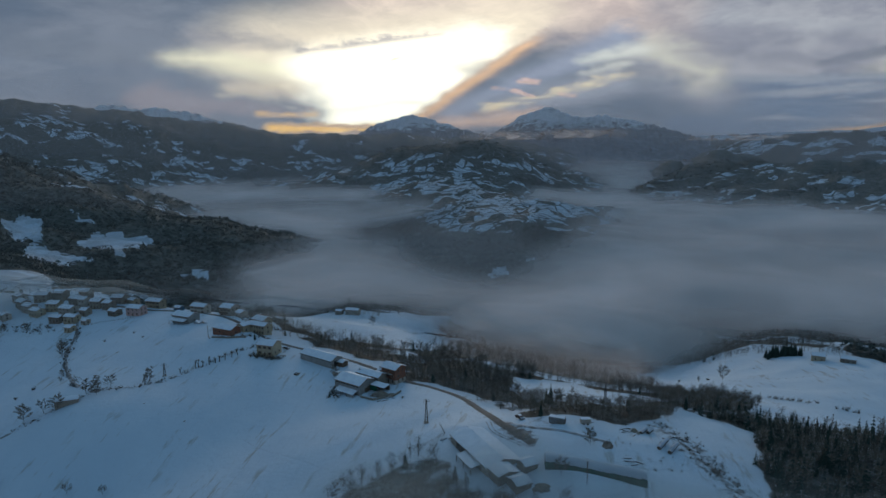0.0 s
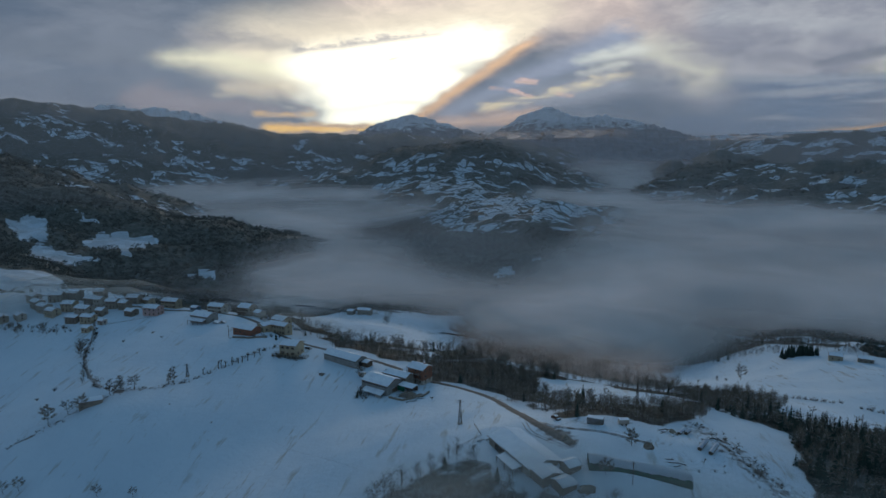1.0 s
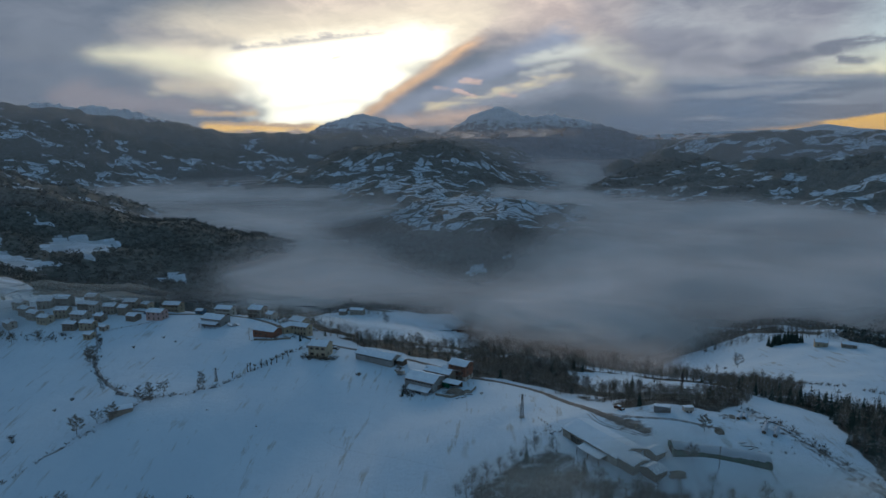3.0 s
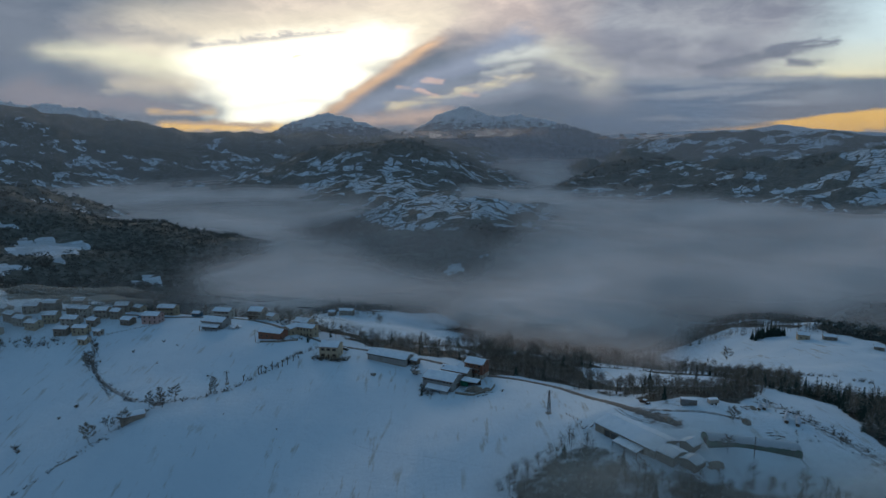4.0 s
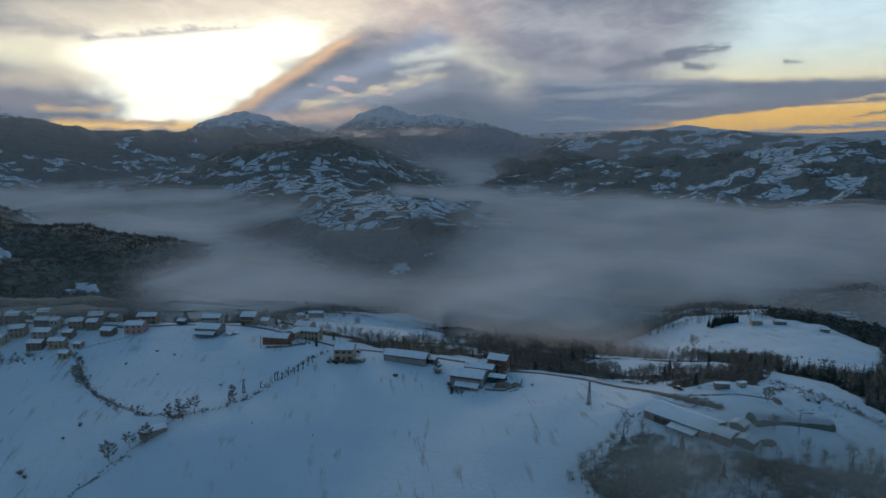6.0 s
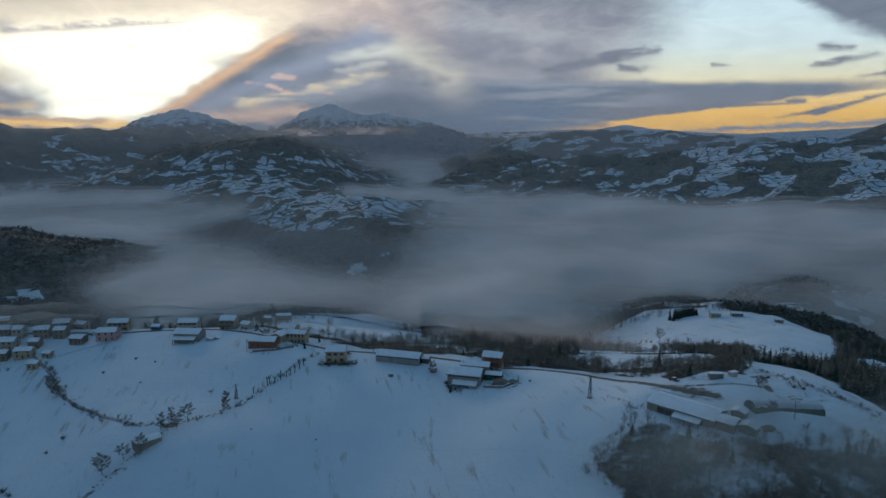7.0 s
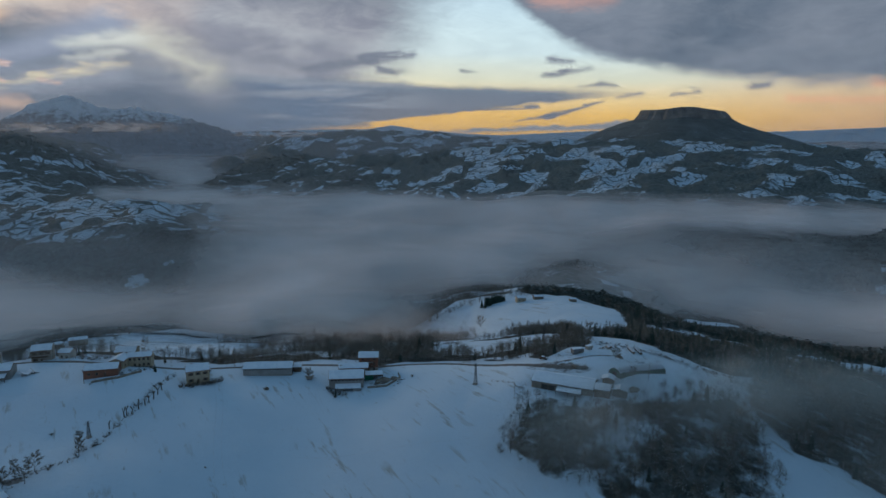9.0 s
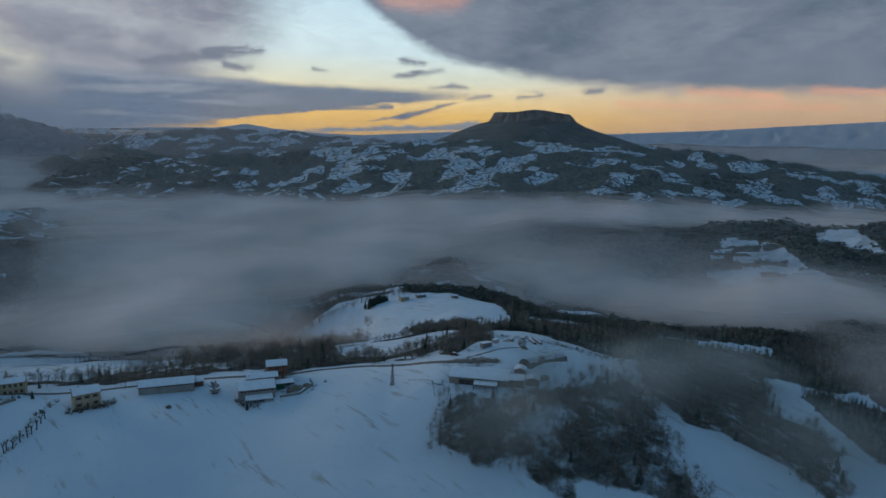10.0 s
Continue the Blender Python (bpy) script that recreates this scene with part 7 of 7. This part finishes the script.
heap("earth_heap", 25.5, -7.5, 4.6, 3.2, 2.1, EARTH, "brown heap of turned earth beside the farm", 1)
heap("earth_heap", 31.0, -9.0, 2.6, 2.0, 1.0, EARTH, "brown heap of turned earth beside the farm", 2)
heap("rubble_heap", 126.0, -67.0, 2.8, 1.8, 1.3, EARTH, "rubble heap with snow on the yard", 3, 0.6)
heap("rubble_heap", 138.0, -46.5, 2.8, 1.6, 1.3, STONE, "heap of broken stone and timber", 4, 0.7)
heap("rubble_heap", -26.0, 15.0, 1.8, 1.3, 0.7, EARTH, "small brown heap in the snow", 5, 0.5)
heap("dung_heap", 104.0, -96.0, 3.0, 2.4, 1.3, EARTH, "dark heap behind the field barn", 6, 0.5)
heap("dung_heap", 97.5, -66.0, 2.4, 1.8, 0.9, EARTH, "dark heap beside the farm track", 7, 0.5)
for k, (x, y, rx, ry) in enumerate(((-152, 40, 1.0, 0.4), (255, 262, 1.2, 0.8))):
    heap("grass_tuft", x, y, rx, ry, 0.35, EARTH, "tuft of dead grass poking through snow", 20 + k, 0.8)


def container(x, y, turn):
    c = root("steel_container", x, y, ground_z(x, y) + 0.1, turn, "grey steel container with snow on top at the wood's edge", "container")
    part("body", boxes((-3.0, 3.0, -1.2, 1.2, 0, 2.3), *((-2.9 + i * 0.5, -2.7 + i * 0.5, -1.25, -1.2, 0.15, 2.15) for i in range(12))), SHEET, c)
    part("snow_cover", boxes((-2.95, 2.95, -1.16, 1.16, 2.3, 2.52)), SNOW, c)
    for s in (-1, 1):
        part("door", boxes((3.0, 3.05, min(0, s * 1.1), max(0, s * 1.1), 0.1, 2.2)), RUST, c)
    for s in (-1, 1):
        part("skid", boxes((-2.9, 2.9, s * 0.9 - 0.1, s * 0.9 + 0.1, -0.3, 0)), TIMBER, c)


container(108.5, -55.5, -12)


def trailer(x, y, turn, label):
    t = root("box_trailer", x, y, ground_z(x, y), turn, label, "trailer", "trailers")
    part("body", boxes((-1.9, 1.9, -1.0, 1.0, 0.6, 2.2)), PALE, t)
    part("snow_cover", boxes((-1.95, 1.95, -1.05, 1.05, 2.2, 2.42)), SNOW, t)
    part("drawbar", boxes((1.9, 3.2, -0.06, 0.06, 0.6, 0.72)), STEEL, t)
    for sx in (-0.8, 0.8):
        for sy in (-1, 1):
            bm = bmesh.new()
            rod(bm, (sx, sy * 0.95, 0.36), (sx, sy * 1.15, 0.36), 0.36, 0.36, 12)
            w = part("wheel", bm, DARK, t)
            bm = bmesh.new()
            rod(bm, (sx, sy * 1.15, 0.36), (sx, sy * 1.17, 0.36), 0.18, 0.18, 8)
            part("rim", bm, STEEL, w)


trailer(-4.5, 15.0, -20, "pale box trailer with a snowy lid by the road")
trailer(119.0, -53.0, 10, "pale box trailer with a snowy lid by the wood")


def car(x, y, turn, paint, label):
    c = root("parked_car", x, y, ground_z(x, y) + 0.15, turn, label, "car", "parked cars")
    bm = bmesh.new()
    prof = ((-2.1, 0.35), (-2.1, 0.85), (-1.3, 0.95), (-0.85, 1.42), (0.75, 1.45), (1.35, 0.95), (2.1, 0.8), (2.15, 0.35))
    sides = [[bm.verts.new((px, s * (0.85 if pz < 1.2 else 0.68), pz)) for px, pz in prof] for s in (-1, 1)]
    bm.faces.new(sides[0])
    bm.faces.new(sides[1][::-1])
    for i in range(len(prof)):
        j = (i + 1) % len(prof)
        bm.faces.new((sides[0][j], sides[0][i], sides[1][i], sides[1][j]))
    part("body", bm, paint, c)
    part("snow_cover", boxes((-0.85, 0.75, -0.66, 0.66, 1.44, 1.6), (1.35, 2.0, -0.75, 0.75, 0.9, 1.02)), SNOW, c)
    for s in (-1, 1):
        part("window", boxes((-0.7, 0.6, s * 0.74 - 0.05, s * 0.74 + 0.05, 1.0, 1.35)), GLASS, c)
        for wx in (-1.3, 1.35):
            bm = bmesh.new()
            rod(bm, (wx, s * 0.72, 0.3), (wx, s * 0.9, 0.3), 0.32, 0.32, 12)
            part("wheel", bm, DARK, c)


car(-96.0, 94.5, -60, CONCRETE, "grey car parked on the hamlet's road under snow")
car(-200.0, 117.0, -10, BLUE, "blue car parked beside the pink house")
car(-47.0, 48.0, -22, STEEL, "dark car parked behind the yellow house")
car(94.0, -47.0, -50, RUST, "rusty old farm car beside the bend of the road")


def logs(x, y, turn, n, L, label, seed):
    """Loose felled trunks lying about."""
    rng = random.Random(seed)
    for i in range(n):
        px, py = x + rng.uniform(-3, 3), y + rng.uniform(-3, 3)
        bm = bmesh.new()
        l = L * rng.uniform(0.6, 1.1)
        rod(bm, (-l / 2, 0, 0.22), (l / 2, 0, 0.24), 0.24, 0.18, 8)
        t = root("felled_log", px, py, ground_z(px, py), turn + rng.uniform(-40, 40), label, "log", "felled logs")
        part("trunk", bm, BARK, t)
        part("snow_cover", boxes((-l / 2 + 0.1, l / 2 - 0.1, -0.13, 0.13, 0.38, 0.52)), SNOW, t)


logs(136, -48, 40, 7, 4.0, "snow-topped felled log lying on the yard", 1)
logs(152, -46, 10, 6, 3.2, "snow-topped felled log lying on the yard", 2)
logs(134, -72, 0, 4, 4.5, "snow-topped felled log lying on the yard", 3)
logs(68, -62, 70, 4, 4.0, "snow-topped felled log by the field barn", 4)
logs(30, -14, 20, 5, 3.0, "snow-topped beam lying by the farm's plot", 5)


def collapsed_shed(x, y, turn):
    """Two roof sheets fallen against each other."""
    c = root("collapsed_shed", x, y, ground_z(x, y), turn, "collapsed tin shed, its roof sheets fallen in the snow", "shed")
    for k, (tilt, dx) in enumerate(((32, -1.2), (-38, 1.3), (14, 3.4))):
        bm = boxes((-1.6, 1.6, -2.4, 2.4, 0, 0.08))
        bmesh.ops.rotate(bm, verts=bm.verts, matrix=Matrix.Rotation(radians(tilt), 3, "Y"))
        bmesh.ops.translate(bm, verts=bm.verts, vec=(dx, 0.3 * k, 0.9 if k < 2 else 0.4))
        s = part("roof_sheet", bm, SHEET, c)
        bm = boxes((-1.4, 1.4, -2.2, 2.2, 0.085, 0.24))
        bmesh.ops.rotate(bm, verts=bm.verts, matrix=Matrix.Rotation(radians(tilt), 3, "Y"))
        bmesh.ops.translate(bm, verts=bm.verts, vec=(dx, 0.3 * k, 0.9 if k < 2 else 0.4))
        part("snow_cover", bm, SNOW, s)
    posts(c, (-2.6, 2.9), -2.0, -0.5, 1.4)


collapsed_shed(-124.5, 85.5, 20)


def wall_run(pts, tall, label):
    """A dry stone wall of separate blocks along a line."""
    x0, y0 = pts[0]
    z0 = ground_z(x0, y0)
    w = root("stone_wall", x0, y0, z0, 0, label, "wall", "garden walls")
    block = data("stone", boxes((-0.62, 0.62, -0.22, 0.22, -0.25, 0.27)), STONE)
    rng = random.Random(len(pts))
    for (ax, ay), (bx, by) in zip(pts, pts[1:]):
        n = max(1, int(math.hypot(bx - ax, by - ay) / 1.28))
        turn = math.atan2(by - ay, bx - ax)
        for i in range(n):
            x, y = ax + (bx - ax) * (i + 0.5) / n, ay + (by - ay) * (i + 0.5) / n
            z = ground_z(x, y) - z0
            for k in range(int(tall / 0.52)):
                m = Matrix.LocRotScale((x - x0, y - y0, z + 0.2 + 0.52 * k), Euler((0, rng.uniform(-0.04, 0.04), turn + rng.uniform(-0.05, 0.05))), (1, rng.uniform(0.85, 1.15), 1))
                shared_part("stone", block, w, m)


wall_run([(16, -9), (24, -14), (33, -11), (35, -5)], 1.1, "low ruined stone wall round the farm's plot")
wall_run([(-98, 55), (-86, 53), (-76, 56)], 1.1, "stone garden wall below the farmhouses")
wall_run([(-60, 33.4), (-46, 32)], 1.1, "stone terrace wall before the yellow house")
